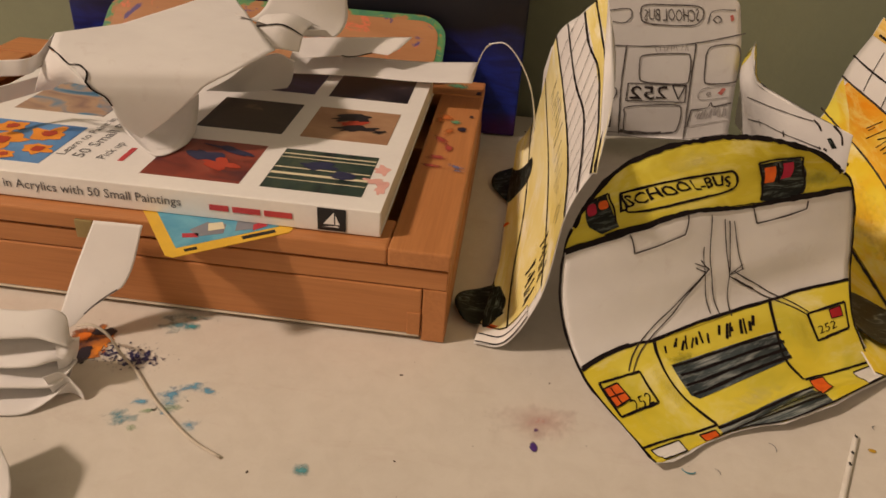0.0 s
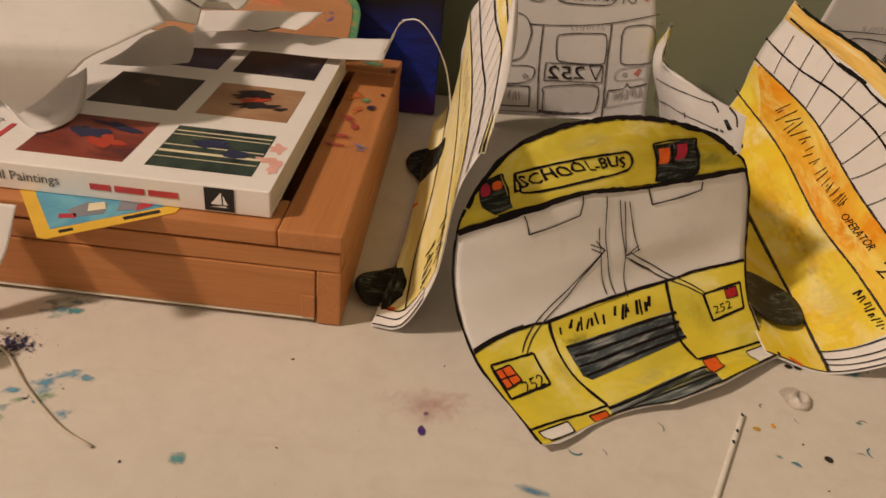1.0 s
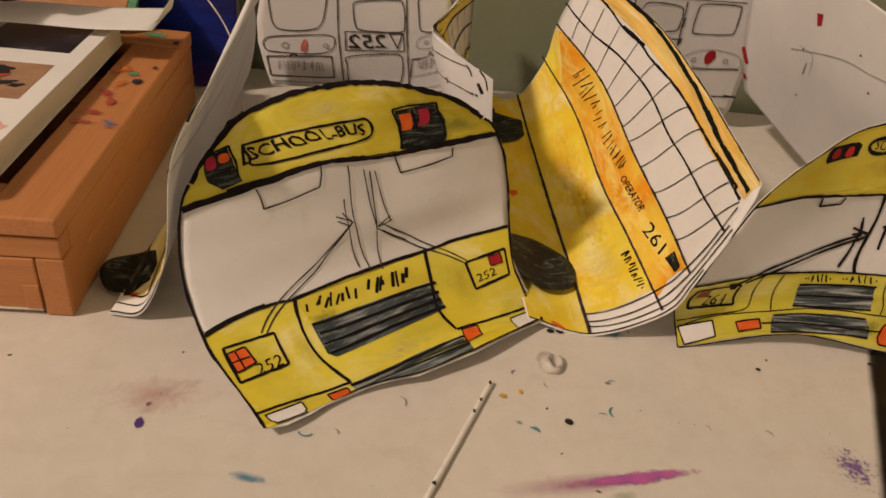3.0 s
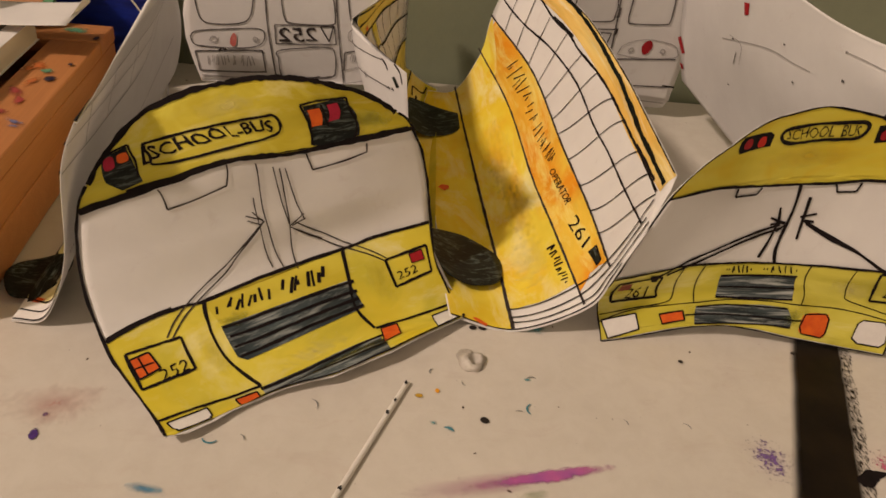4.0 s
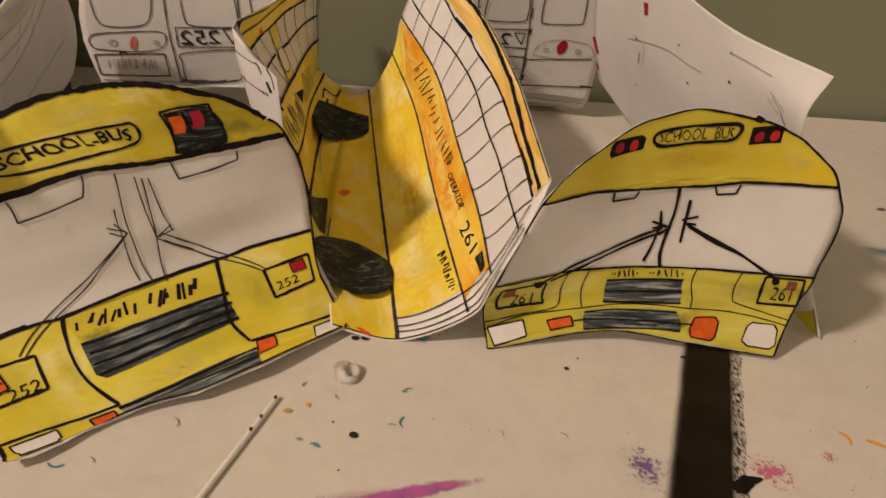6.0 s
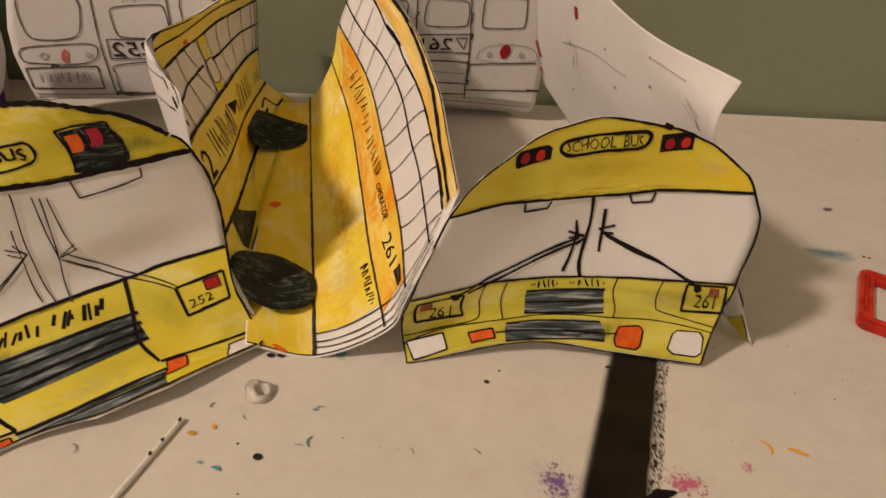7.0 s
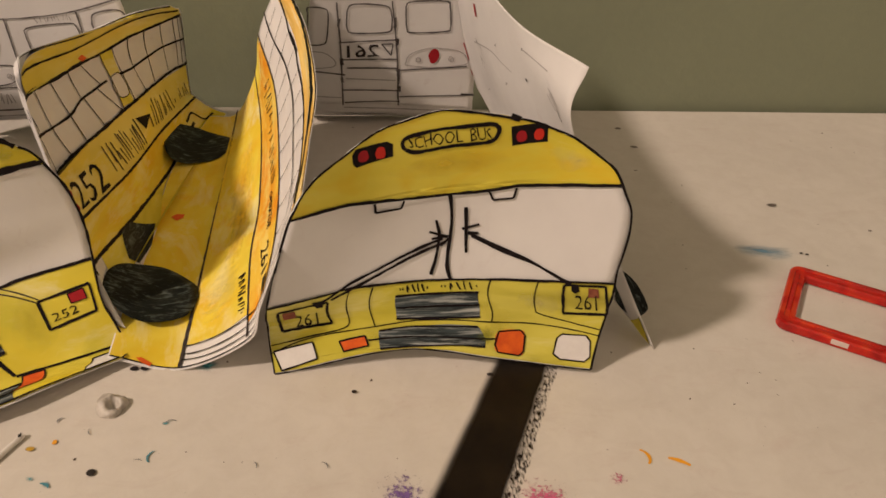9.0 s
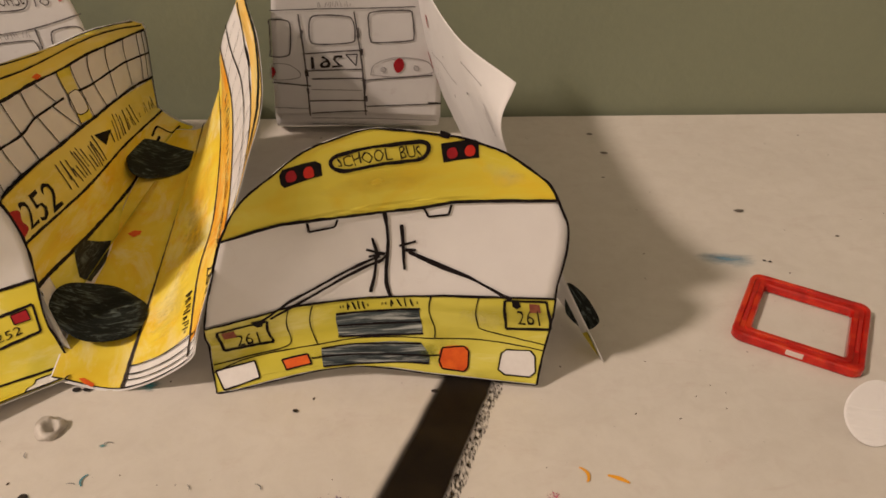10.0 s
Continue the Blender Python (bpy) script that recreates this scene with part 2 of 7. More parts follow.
class Sheet:
    """A bent sheet of paper through profiles, each a list of places from its foot to its top; u counts profiles, v the places on them."""

    def __init__(self, *profiles, side=1):
        self.net = np.array(profiles, float)
        self.side = side
        p = self.net
        w = np.concatenate([[2 * p[0] - p[1]], p, [2 * p[-1] - p[-2]]])
        self.wide = np.concatenate([2 * w[:, :1] - w[:, 1:2], w, 2 * w[:, -1:] - w[:, -2:-1]], axis=1)
        self.long = np.linalg.norm(np.diff(p, axis=0), axis=2).mean() * (len(p) - 1)
        self.high = np.linalg.norm(np.diff(p, axis=1), axis=2).mean() * (len(p[0]) - 1)

    def at(self, u, v):
        """Places on the sheet."""
        u, v = np.atleast_1d(np.asarray(u, float)), np.atleast_1d(np.asarray(v, float))
        i = np.clip(np.floor(u).astype(int), 0, len(self.net) - 2)
        k = np.clip(np.floor(v).astype(int), 0, len(self.net[0]) - 2)
        f, g = (u - i)[:, None], (v - k)[:, None]
        rows = []
        for a in range(4):
            p0, p1, p2, p3 = (self.wide[i + a, k + b] for b in range(4))
            rows.append(p1 + 0.5 * g * (p2 - p0 + g * (2 * p0 - 5 * p1 + 4 * p2 - p3 + g * (3 * (p1 - p2) + p3 - p0))))
        p0, p1, p2, p3 = rows
        return p1 + 0.5 * f * (p2 - p0 + f * (2 * p0 - 5 * p1 + 4 * p2 - p3 + f * (3 * (p1 - p2) + p3 - p0)))

    def normal(self, u, v):
        u, v = np.atleast_1d(np.asarray(u, float)), np.atleast_1d(np.asarray(v, float))
        d = 0.02
        n = np.cross(self.at(u + d, v) - self.at(u - d, v), self.at(u, v + d) - self.at(u, v - d))
        return self.side * n / np.linalg.norm(n, axis=1)[:, None]

    def flat(self, u, v):
        """Metres along the sheet, for textures."""
        return np.asarray(u) / (len(self.net) - 1) * self.long, np.asarray(v) / (len(self.net[0]) - 1) * self.high


def fill_mesh(sheet, outline, lift, rows=0.06, cols=10, smooth_outline=False):
    """A patch of the sheet inside an outline, cut into strips."""
    pts = np.array(outline, float)
    if smooth_outline:
        pts = round_off(pts)
    lo, hi = pts[:, 1].min(), pts[:, 1].max()
    eps = (hi - lo) * 1e-4
    n = max(2, int((hi - lo) / rows) + 1)
    knots = sorted(set([lo + eps, hi - eps] + [float(x) for x in np.linspace(lo + eps, hi - eps, n)] + [float(np.clip(y + d, lo + eps, hi - eps)) for y in pts[:, 1] for d in (-eps, eps)]))
    bm = bmesh.new()
    uvl = bm.loops.layers.uv.new("flat")
    last, flat_of = None, {}
    for v in knots:
        cuts = []
        for (x0, y0), (x1, y1) in zip(pts, np.roll(pts, -1, 0)):
            if (y0 <= v) != (y1 <= v):
                cuts.append(x0 + (v - y0) / (y1 - y0) * (x1 - x0))
        cuts.sort()
        if len(cuts) < 2:
            continue
        spans = [(cuts[i], cuts[i + 1]) for i in range(0, len(cuts) - 1, 2)]
        line = []
        for a, b in spans:
            u = np.linspace(a, b, cols + 1)
            w = np.full_like(u, v)
            p = sheet.at(u, w) + lift * sheet.normal(u, w)
            fu, fv = sheet.flat(u, w)
            row = []
            for q, x, y in zip(p, fu, fv):
                vert = bm.verts.new(q)
                flat_of[vert] = (x, y)
                row.append(vert)
            line.append(row)
        if last and len(last) == len(line):
            for r0, r1 in zip(last, line):
                for i in range(cols):
                    quad = (r0[i], r0[i + 1], r1[i + 1], r1[i])
                    f = bm.faces.new(quad if sheet.side > 0 else quad[::-1])
                    f.smooth = True
                    for l in f.loops:
                        l[uvl].uv = flat_of[l.vert]
        elif last:
            many, few = (last, line) if len(last) > len(line) else (line, last)
            other = [vert for row in few for vert in row]
            for row in many:
                near = [min(other, key=lambda o: (o.co - vert.co).length_squared) for vert in row]
                for i in range(cols):
                    if max((near[i].co - row[i].co).length, (near[i + 1].co - row[i + 1].co).length) > 0.004:
                        continue
                    ring = [row[i], row[i + 1]] + ([near[i]] if near[i] is near[i + 1] else [near[i + 1], near[i]])
                    f = bm.faces.new(ring if (sheet.side > 0) == (many is last) else ring[::-1])
                    f.smooth = True
                    for l in f.loops:
                        l[uvl].uv = flat_of[l.vert]
        last = line
    return bm


def round_off(pts, steps=5):
    """A smooth closed curve through pts."""
    n, out = len(pts), []
    for i in range(n):
        p0, p1, p2, p3 = (pts[(i + k) % n] for k in (-1, 0, 1, 2))
        for f in np.linspace(0, 1, steps, endpoint=False):
            out.append(p1 + 0.5 * f * (p2 - p0 + f * (2 * p0 - 5 * p1 + 4 * p2 - p3 + f * (3 * (p1 - p2) + p3 - p0))))
    return np.array(out)


def ribbon(bm, sheet, pts, width, lift, uneven=0.18):
    pts = np.array(pts, float)
    fu, fv = sheet.flat(pts[:, 0], pts[:, 1])
    seg = np.hypot(np.diff(fu), np.diff(fv))
    where = np.concatenate([[0], np.cumsum(seg)])
    n = max(2, int(where[-1] / 0.0016) + 1)
    if len(pts) > 2:
        order = np.interp(np.linspace(0, where[-1], n), where, np.arange(len(pts)))
        q = spline(pts, order)
    else:
        q = pts[0] + np.linspace(0, 1, n)[:, None] * (pts[1] - pts[0])
    p, nor = sheet.at(q[:, 0], q[:, 1]), sheet.normal(q[:, 0], q[:, 1])
    tan = np.gradient(p, axis=0)
    sidew = np.cross(nor, tan)
    sidew /= np.maximum(np.linalg.norm(sidew, axis=1), 1e-9)[:, None]
    prev = None
    seed = float(pts.sum())
    for i in range(n):
        w = width * 0.5 * (1 + uneven * 2.2 * noise.noise((where[-1] * i / n * 160, seed, 0.3)))
        jig = width * 0.16 * noise.noise((where[-1] * i / n * 260, seed, 7.7))
        c = p[i] + lift * nor[i] + sidew[i] * jig
        cur = (bm.verts.new(c - sidew[i] * w), bm.verts.new(c + sidew[i] * w))
        if prev:
            f = bm.faces.new((prev[0], cur[0], cur[1], prev[1]))
            f.smooth = True
        prev = cur
    return bm


def panel(name, sheet, outline, parent, label="", cols=28, smooth_outline=False):
    """The sheet itself, cut along an outline, with the thickness of paper."""
    ob = part(name, fill_mesh(sheet, outline, 0.0, 0.07, cols, smooth_outline), PAPER, parent, label)
    mod = ob.modifiers.new("thickness", "SOLIDIFY")
    mod.thickness, mod.offset = 0.0003, -1.0 if sheet.side > 0 else -1.0
    return ob


WHOLE = ("wiper", "sun_visor", "number_frame", "edge_line", "plate", "patch_line", "mark_frame", "lamp_panel")


def ink(name, sheet, parent, mat, width, *lines, lift=0.0006, label=""):
    """Drawn strokes: one part for what is one drawn thing, else a part a stroke."""
    if name in WHOLE:
        bm = bmesh.new()
        for pts in lines:
            ribbon(bm, sheet, pts, width, lift)
        return part(name, bm, mat, parent, label)
    for pts in lines:
        last = part(name, ribbon(bmesh.new(), sheet, pts, width, lift), mat, parent, label)
    return last


def flap(name, sheet, parent, mat, outline, label=""):
    """A coloured tongue of paper that sticks out from a sheet."""
    ob = part(name, fill_mesh(sheet, outline, 0.0, 0.08, 10, True), mat, parent, label)
    mod = ob.modifiers.new("thickness", "SOLIDIFY")
    mod.thickness, mod.offset = 0.0003, -1.0
    return ob


def colour(name, sheet, parent, mat, outline, lift=0.00025, label="", cols=8, rounded=False):
    return part(name, fill_mesh(sheet, outline, lift, 0.05, cols, rounded), mat, parent, label)


def rim(sheet, parent, mat, width, outline, name="outline"):
    """A drawn line just inside the cut edge of a sheet."""
    pts = np.array(outline, float)
    to_centre = pts.mean(0) - pts
    fu, fv = sheet.long / (len(sheet.net) - 1), sheet.high / (len(sheet.net[0]) - 1)
    far = np.hypot(to_centre[:, 0] * fu, to_centre[:, 1] * fv)
    pts = pts + to_centre * (0.3 * width / far)[:, None]
    return part(name, ribbon(bmesh.new(), sheet, pts, width, 0.0006, 0.25), mat, parent)


def smudge(name, sheet, parent, mat, corners, lift=0.0004, n=10):
    """A soft patch of rubbed colour inside four corners on a sheet."""
    a, b, c, d = (np.array(p, float) for p in corners)
    bm = bmesh.new()
    uvl = bm.loops.layers.uv.new("patch")
    rows, spot = [], {}
    for k in range(n + 1):
        y = k / n
        x = np.linspace(0, 1, n + 1)[:, None]
        q = (1 - x) * (1 - y) * a + x * (1 - y) * b + x * y * c + (1 - x) * y * d
        row = [bm.verts.new(w) for w in sheet.at(q[:, 0], q[:, 1]) + lift * sheet.normal(q[:, 0], q[:, 1])]
        for vert, f in zip(row, x[:, 0]):
            spot[vert] = (f, y)
        rows.append(row)
    for low, high in zip(rows, rows[1:]):
        for i in range(n):
            f = bm.faces.new((low[i], low[i + 1], high[i + 1], high[i]))
            f.smooth = True
            for l in f.loops:
                l[uvl].uv = spot[l.vert]
    return part(name, bm, mat, parent)


def glyphs(text, bold=0.0):
    """Flat letters scaled into the square from 0,0 to 1,1: places and faces."""
    cu = bpy.data.curves.new("letters", "FONT")
    cu.body, cu.offset, cu.resolution_u = text, bold, 2
    ob = bpy.data.objects.new("letters", cu)
    scene.collection.objects.link(ob)
    me = bpy.data.meshes.new_from_object(ob.evaluated_get(bpy.context.evaluated_depsgraph_get()))
    v = np.array([w.co[:2] for w in me.vertices])
    faces = [tuple(p.vertices) for p in me.polygons]
    bpy.data.objects.remove(ob)
    bpy.data.curves.remove(cu)
    bpy.data.meshes.remove(me)
    lo, hi = v.min(0), v.max(0)
    return (v - lo) / (hi - lo), faces


def lettering(name, sheet, parent, mat, text, corners, lift=0.0006, bold=0.0, wobble=0.0, label=""):
    """Letters laid on the sheet inside four corners: lower left, lower right, upper right, upper left."""
    v, faces = glyphs(text, bold)
    a, b, c, d = (np.array(p) for p in corners)
    x, y = v[:, :1], v[:, 1:]
    if wobble:
        y = y + wobble * np.sin(x * 23.0 + 1.3) + wobble * 0.6 * np.sin(x * 51.0)
        x = x + wobble * 0.12 * np.sin(y * 9 + x * 40)
    q = (1 - x) * (1 - y) * a + x * (1 - y) * b + x * y * c + (1 - x) * y * d
    p = sheet.at(q[:, 0], q[:, 1]) + lift * sheet.normal(q[:, 0], q[:, 1])
    bm = bmesh.new()
    vs = [bm.verts.new(w) for w in p]
    for f in faces:
        if len(set(f)) > 2:
            try:
                bm.faces.new([vs[i] for i in f])
            except ValueError:
                pass
    return part(name, bm, mat, parent, label)


# ---- the room and the table ----
# All but the north wall is unseen here, added to bounce the lamp's light.
floor = tagged(part("floor", box((-4.4, -2.6, -0.80), (2.6, 0.90, -0.75)), FLOOR), "brown wooden floor added unseen to close the room", "floor", kind="structure")
tagged(part("wall_north", box((-4.4, 0.778, -0.75), (2.6, 0.90, 3.75)), WALL), "sage green painted wall behind the table", "wall", kind="structure")
tagged(part("wall_south", box((-4.4, -2.7, -0.75), (2.6, -2.6, 3.75)), PLASTER), "plain unseen wall added to bounce the lamp's light", "wall", kind="structure")
tagged(part("wall_west", box((-4.5, -2.7, -0.75), (-4.4, 0.90, 3.75)), PLASTER), "plain unseen wall added to bounce the lamp's light", "wall", kind="structure")
tagged(part("wall_east", box((2.6, -2.7, -0.75), (2.7, 0.90, 3.75)), PLASTER), "plain unseen wall added to bounce the lamp's light", "wall", kind="structure")
tagged(part("ceiling", box((-4.5, -2.7, 3.75), (2.7, 0.90, 3.85)), PLASTER), "plain pale unseen ceiling added to bounce the lamp's light", "ceiling", kind="structure")

table = thing("craft_table", "scuffed off-white craft table with paint stains", "table", (0.2, 0.4, -0.75))


def world_part(name, bm, mat, parent, label="", smooth=False):
    """A part given in world places under a thing that stands elsewhere."""
    ob = part(name, bm, mat, parent, label, smooth)
    ob.matrix_parent_inverse = Matrix.Translation(-Vector(parent.location))
    return ob


world_part("tabletop", box((-0.75, 0.02, -0.03), (1.15, 0.772, 0.0), 0.004), TABLE, table)
for x, y in ((-0.68, 0.08), (1.08, 0.08), (-0.68, 0.70), (1.08, 0.70)):
    world_part("leg", box((x - 0.02, y - 0.02, -0.75), (x + 0.02, y + 0.02, -0.03), 0.003), PLASTER, table)

# ---- the paint box ----
BX0, BX1, BY0, BY1, BZ = -0.43, -0.041, 0.420, 0.684, 0.056
paint_box = thing("wooden_paint_box", "beech wood artist's paint box with paint smears", "box", (-0.23, 0.55, 0))
LZ, FX, FY = 0.0462, BX1 - 0.0316, BY0 + 0.0298
world_part("base", box((BX0, BY0 + 0.004, 0.0005), (BX1, BY1, 0.0245), 0.0012), WOOD, paint_box)
world_part("front_rail", box((BX0, BY0 + 0.0012, 0.0337), (BX1 - 0.0006, BY0 + 0.012, LZ - 0.0014), 0.0007), WOOD, paint_box)
world_part("side_wall", box((BX1 - 0.011, BY0 + 0.0124, 0.0246), (BX1 - 0.0005, BY1 - 0.0005, LZ - 0.0008), 0.0007), WOOD_Y, paint_box)
world_part("side_wall", box((BX0, BY0 + 0.0124, 0.0246), (BX0 + 0.011, BY1 - 0.0005, LZ - 0.0008), 0.0007), WOOD_Y, paint_box)
world_part("back_wall", box((BX0 + 0.0112, BY1 - 0.011, 0.0246), (BX1 - 0.0112, BY1 - 0.0005, LZ - 0.0008), 0.0007), WOOD, paint_box)
world_part("divider", box((BX0 + 0.0112, BY0 + 0.150, 0.0246), (BX1 - 0.0112, BY0 + 0.162, LZ - 0.001), 0.0007), WOOD, paint_box)
world_part("drawer_front", box((BX0, BY0 + 0.0008, 0.0045), (BX1 - 0.0133, BY0 + 0.012, 0.0331), 0.0008), WOOD, paint_box)
world_part("corner_block", box((BX1 - 0.0128, BY0 + 0.001, 0.0005), (BX1 - 0.0002, BY0 + 0.03, 0.0334), 0.0008), WOOD_Y, paint_box)
world_part("lid_frame", box((BX0, BY0, LZ), (FX - 0.0002, FY, BZ), 0.0012), WOOD, paint_box)
world_part("lid_frame", box((FX, BY0 - 0.0003, LZ), (BX1 + 0.0003, BY1 - 0.0343, BZ + 0.0002), 0.0012), WOOD_Y, paint_box)
world_part("lid_frame", box((BX0, FY + 0.0002, LZ), (BX0 + 0.0316, BY1 - 0.0343, BZ - 0.0002), 0.0012), WOOD_Y, paint_box)
world_part("lid_frame", box((BX0, BY1 - 0.034, LZ), (BX1 + 0.0002, BY1, BZ + 0.0006), 0.0012), WOOD, paint_box)

# ---- the painting on the wall side ----
canvas = thing("canvas_painting", "dark blue and black painted canvas leaning on the wall", "painting", (-0.2, 0.72, 0))
world_part("canvas", box((-0.40, 0.715, 0.001), (-0.0135, 0.719, 0.31), 0.0015), CANVAS, canvas)
for x0, x1, z0, z1 in ((-0.40, -0.382, 0.001, 0.31), (-0.032, -0.014, 0.001, 0.31), (-0.3815, -0.0325, 0.001, 0.019), (-0.3815, -0.0325, 0.292, 0.31)):
    world_part("stretcher_bar", box((x0, 0.7192, z0), (x1, 0.733, z1), 0.001), CANVAS_SIDE, canvas)

# ---- things on the paint box ----


def plain(name, base, rough=0.5, spec=0.4, **more):
    """A small thing of one colour with slight mottling."""
    return worn(name, tuple(min(1.0, 1.06 * x) for x in base), tuple(0.9 * x for x in base), rough, 60.0, 500.0, 0.1, 0.0002, spec)


def slab(name, corners, z0, z1, mat, parent, label="", bevel=0.0):
    """A flat plate with the given corners in plan."""
    bm = bmesh.new()
    low = [bm.verts.new((x, y, z0)) for x, y in corners]
    high = [bm.verts.new((x, y, z1)) for x, y in corners]
    n = len(corners)
    bm.faces.new(low[::-1])
    bm.faces.new(high)
    for i in range(n):
        bm.faces.new((low[i], low[(i + 1) % n], high[(i + 1) % n], high[i]))
    bmesh.ops.recalc_face_normals(bm, faces=bm.faces)
    if bevel:
        bmesh.ops.bevel(bm, geom=list(bm.edges), offset=bevel, segments=2, profile=0.5, affect="EDGES")
    return world_part(name, bm, mat, parent, label)


COVER = worn("glossy_white_cover", (0.80, 0.79, 0.77), (0.75, 0.74, 0.73), 0.35, 20.0, 300.0, 0.05, 0.0002, 0.5)
PAGES = worn("page_edges", (0.72, 0.68, 0.60), (0.62, 0.58, 0.5), 0.8, 10.0, 900.0, 0.4, 0.0004)
TITLE_GREY = plain("grey_print", (0.12, 0.12, 0.13))
PRINT_RED = plain("red_print", (0.5, 0.06, 0.07))
PRINT_BLACK = plain("black_print", (0.015, 0.015, 0.017))

BOOK_X0, BOOK_X1, BOOK_Y0, BOOK_Y1, BOOK_Z0, BOOK_Z1 = -0.345, -0.078, 0.430, 0.646, 0.0565, 0.0712
book = thing("art_book", "white paperback painting book lying on the wooden paint box", "book", (-0.21, 0.54, 0.0565))
world_part("page_block", box((BOOK_X0 + 0.001, BOOK_Y0 + 0.002, BOOK_Z0 + 0.0005), (BOOK_X1 - 0.0008, BOOK_Y1 - 0.001, BOOK_Z1 - 0.0006)), PAGES, book)
world_part("back_cover", box((BOOK_X0, BOOK_Y0, BOOK_Z0), (BOOK_X1, BOOK_Y1, BOOK_Z0 + 0.0006)), COVER, book)
world_part("front_cover", box((BOOK_X0, BOOK_Y0, BOOK_Z1 - 0.0006), (BOOK_X1, BOOK_Y1, BOOK_Z1), 0.0002), COVER, book)
world_part("spine", box((BOOK_X0, BOOK_Y0 - 0.0012, BOOK_Z0 + 0.0001), (BOOK_X1, BOOK_Y0 + 0.0018, BOOK_Z1 - 0.0001), 0.0006), COVER, book)


def flat_text(name, text, origin, along, up, width, height, mat, parent, bold=0.0):
    """Printed letters on a flat face."""
    v, faces = glyphs(text, bold)
    o, a, u = Vector(origin), Vector(along).normalized(), Vector(up).normalized()
    bm = bmesh.new()
    vs = [bm.verts.new(o + a * (x * width) + u * (y * height)) for x, y in v]
    for f in faces:
        if len(set(f)) > 2:
            bm.faces.new([vs[i] for i in f])
    return world_part(name, bm, mat, parent)


SPY = BOOK_Y0 - 0.0015
flat_text("spine_title", "Learn to Paint in Acrylics with 50 Small Paintings", (-0.3170, SPY, 0.0605), (1, 0, 0), (0, 0, 1), 0.1360, 0.0066, TITLE_GREY, book, 0.004)
bm = bmesh.new()
for x, w in ((-0.166, 0.010), (-0.154, 0.0145), (-0.1375, 0.0145)):
    box((x, SPY - 0.0001, 0.0618), (x + w, SPY + 0.0001, 0.0650), bm=bm)
world_part("author_bar", bm, PRINT_RED, book)
world_part("publisher_mark", box((-0.110, SPY - 0.0002, 0.0578), (-0.0955, SPY + 0.0001, 0.0703)), PRINT_BLACK, book)
bm = bmesh.new()
for tri in (((-0.107, 0.0615), (-0.1015, 0.0615), (-0.1015, 0.0685)), ((-0.1008, 0.0615), (-0.0985, 0.0615), (-0.1008, 0.067)), ((-0.1075, 0.0600), (-0.0985, 0.0600), (-0.1, 0.0609))):
    bm.faces.new([bm.verts.new((x, SPY - 0.0004, z)) for x, z in tri])
world_part("sail_mark", bm, COVER, book)

CZ = BOOK_Z1 + 0.0002
flat_text("cover_title", "Learn to Paint in Acrylics", (-0.2535, 0.453, CZ), (0.06, 1, 0), (-1, 0.06, 0), 0.082, 0.0068, TITLE_GREY, book)
flat_text("cover_title", "50 Small Paintings", (-0.2425, 0.452, CZ), (0.06, 1, 0), (-1, 0.06, 0), 0.082, 0.0088, TITLE_GREY, book)
flat_text("cover_subtitle", "Pick up", (-0.2310, 0.453, CZ), (0.06, 1, 0), (-1, 0.06, 0), 0.022, 0.0068, TITLE_GREY, book)
world_part("author_bar", box((-0.2255, 0.453, CZ - 0.0001), (-0.2225, 0.470, CZ + 0.0001)), PRINT_RED, book)


def picture(name, stops, scale=(30, 30, 30), warp=1.5, detail=3):
    def build(tree, bsdf):
        c = ramp(tree, fuzz(tree, coords(tree, "Object", scale, 25), 1.0, detail, 0.55, warp), *stops)
        tree.links.new(c, bsdf.inputs["Base Color"])
        bsdf.inputs["Roughness"].default_value = 0.35
    return material(name, build)


BIRCH = picture("printed_birch_forest", ((0.3, (0.012, 0.02, 0.02)), (0.5, (0.03, 0.055, 0.045)), (0.7, (0.06, 0.08, 0.05))), (60, 25, 30))
BARN = picture("printed_red_barn", ((0.3, (0.02, 0.012, 0.03)), (0.45, (0.16, 0.03, 0.02)), (0.6, (0.25, 0.05, 0.03)), (0.8, (0.3, 0.09, 0.06))), (28, 28, 30))
BIRD = picture("printed_robin", ((0.3, (0.30, 0.16, 0.09)), (0.7, (0.42, 0.26, 0.15))), (20, 40, 30))
NIGHT = picture("printed_night", ((0.35, (0.006, 0.006, 0.012)), (0.62, (0.02, 0.018, 0.03)), (0.75, (0.18, 0.12, 0.1))), (24, 36, 30))
DUSK = picture("printed_dusk", ((0.3, (0.012, 0.012, 0.05)), (0.7, (0.045, 0.045, 0.12))), (24, 30, 30))
CAVE = picture("printed_dark_room", ((0.3, (0.012, 0.009, 0.007)), (0.66, (0.03, 0.022, 0.016)), (0.8, (0.3, 0.2, 0.13))), (18, 26, 30))
SKY_P = picture("printed_sunflower_sky", ((0.3, (0.05, 0.16, 0.42)), (0.7, (0.12, 0.3, 0.6))), (30, 30, 30))
BEACH = picture("printed_beach", ((0.28, (0.03, 0.05, 0.12)), (0.42, (0.06, 0.22, 0.38)), (0.55, (0.45, 0.3, 0.2)), (0.75, (0.2, 0.12, 0.12))), (18, 40, 30))
P_ORANGE = plain("printed_orange", (0.75, 0.3, 0.04))
P_RED = plain("printed_red", (0.42, 0.06, 0.03))
P_PALE = plain("printed_cream", (0.72, 0.66, 0.48))
P_NAVY = plain("printed_navy", (0.03, 0.035, 0.09))
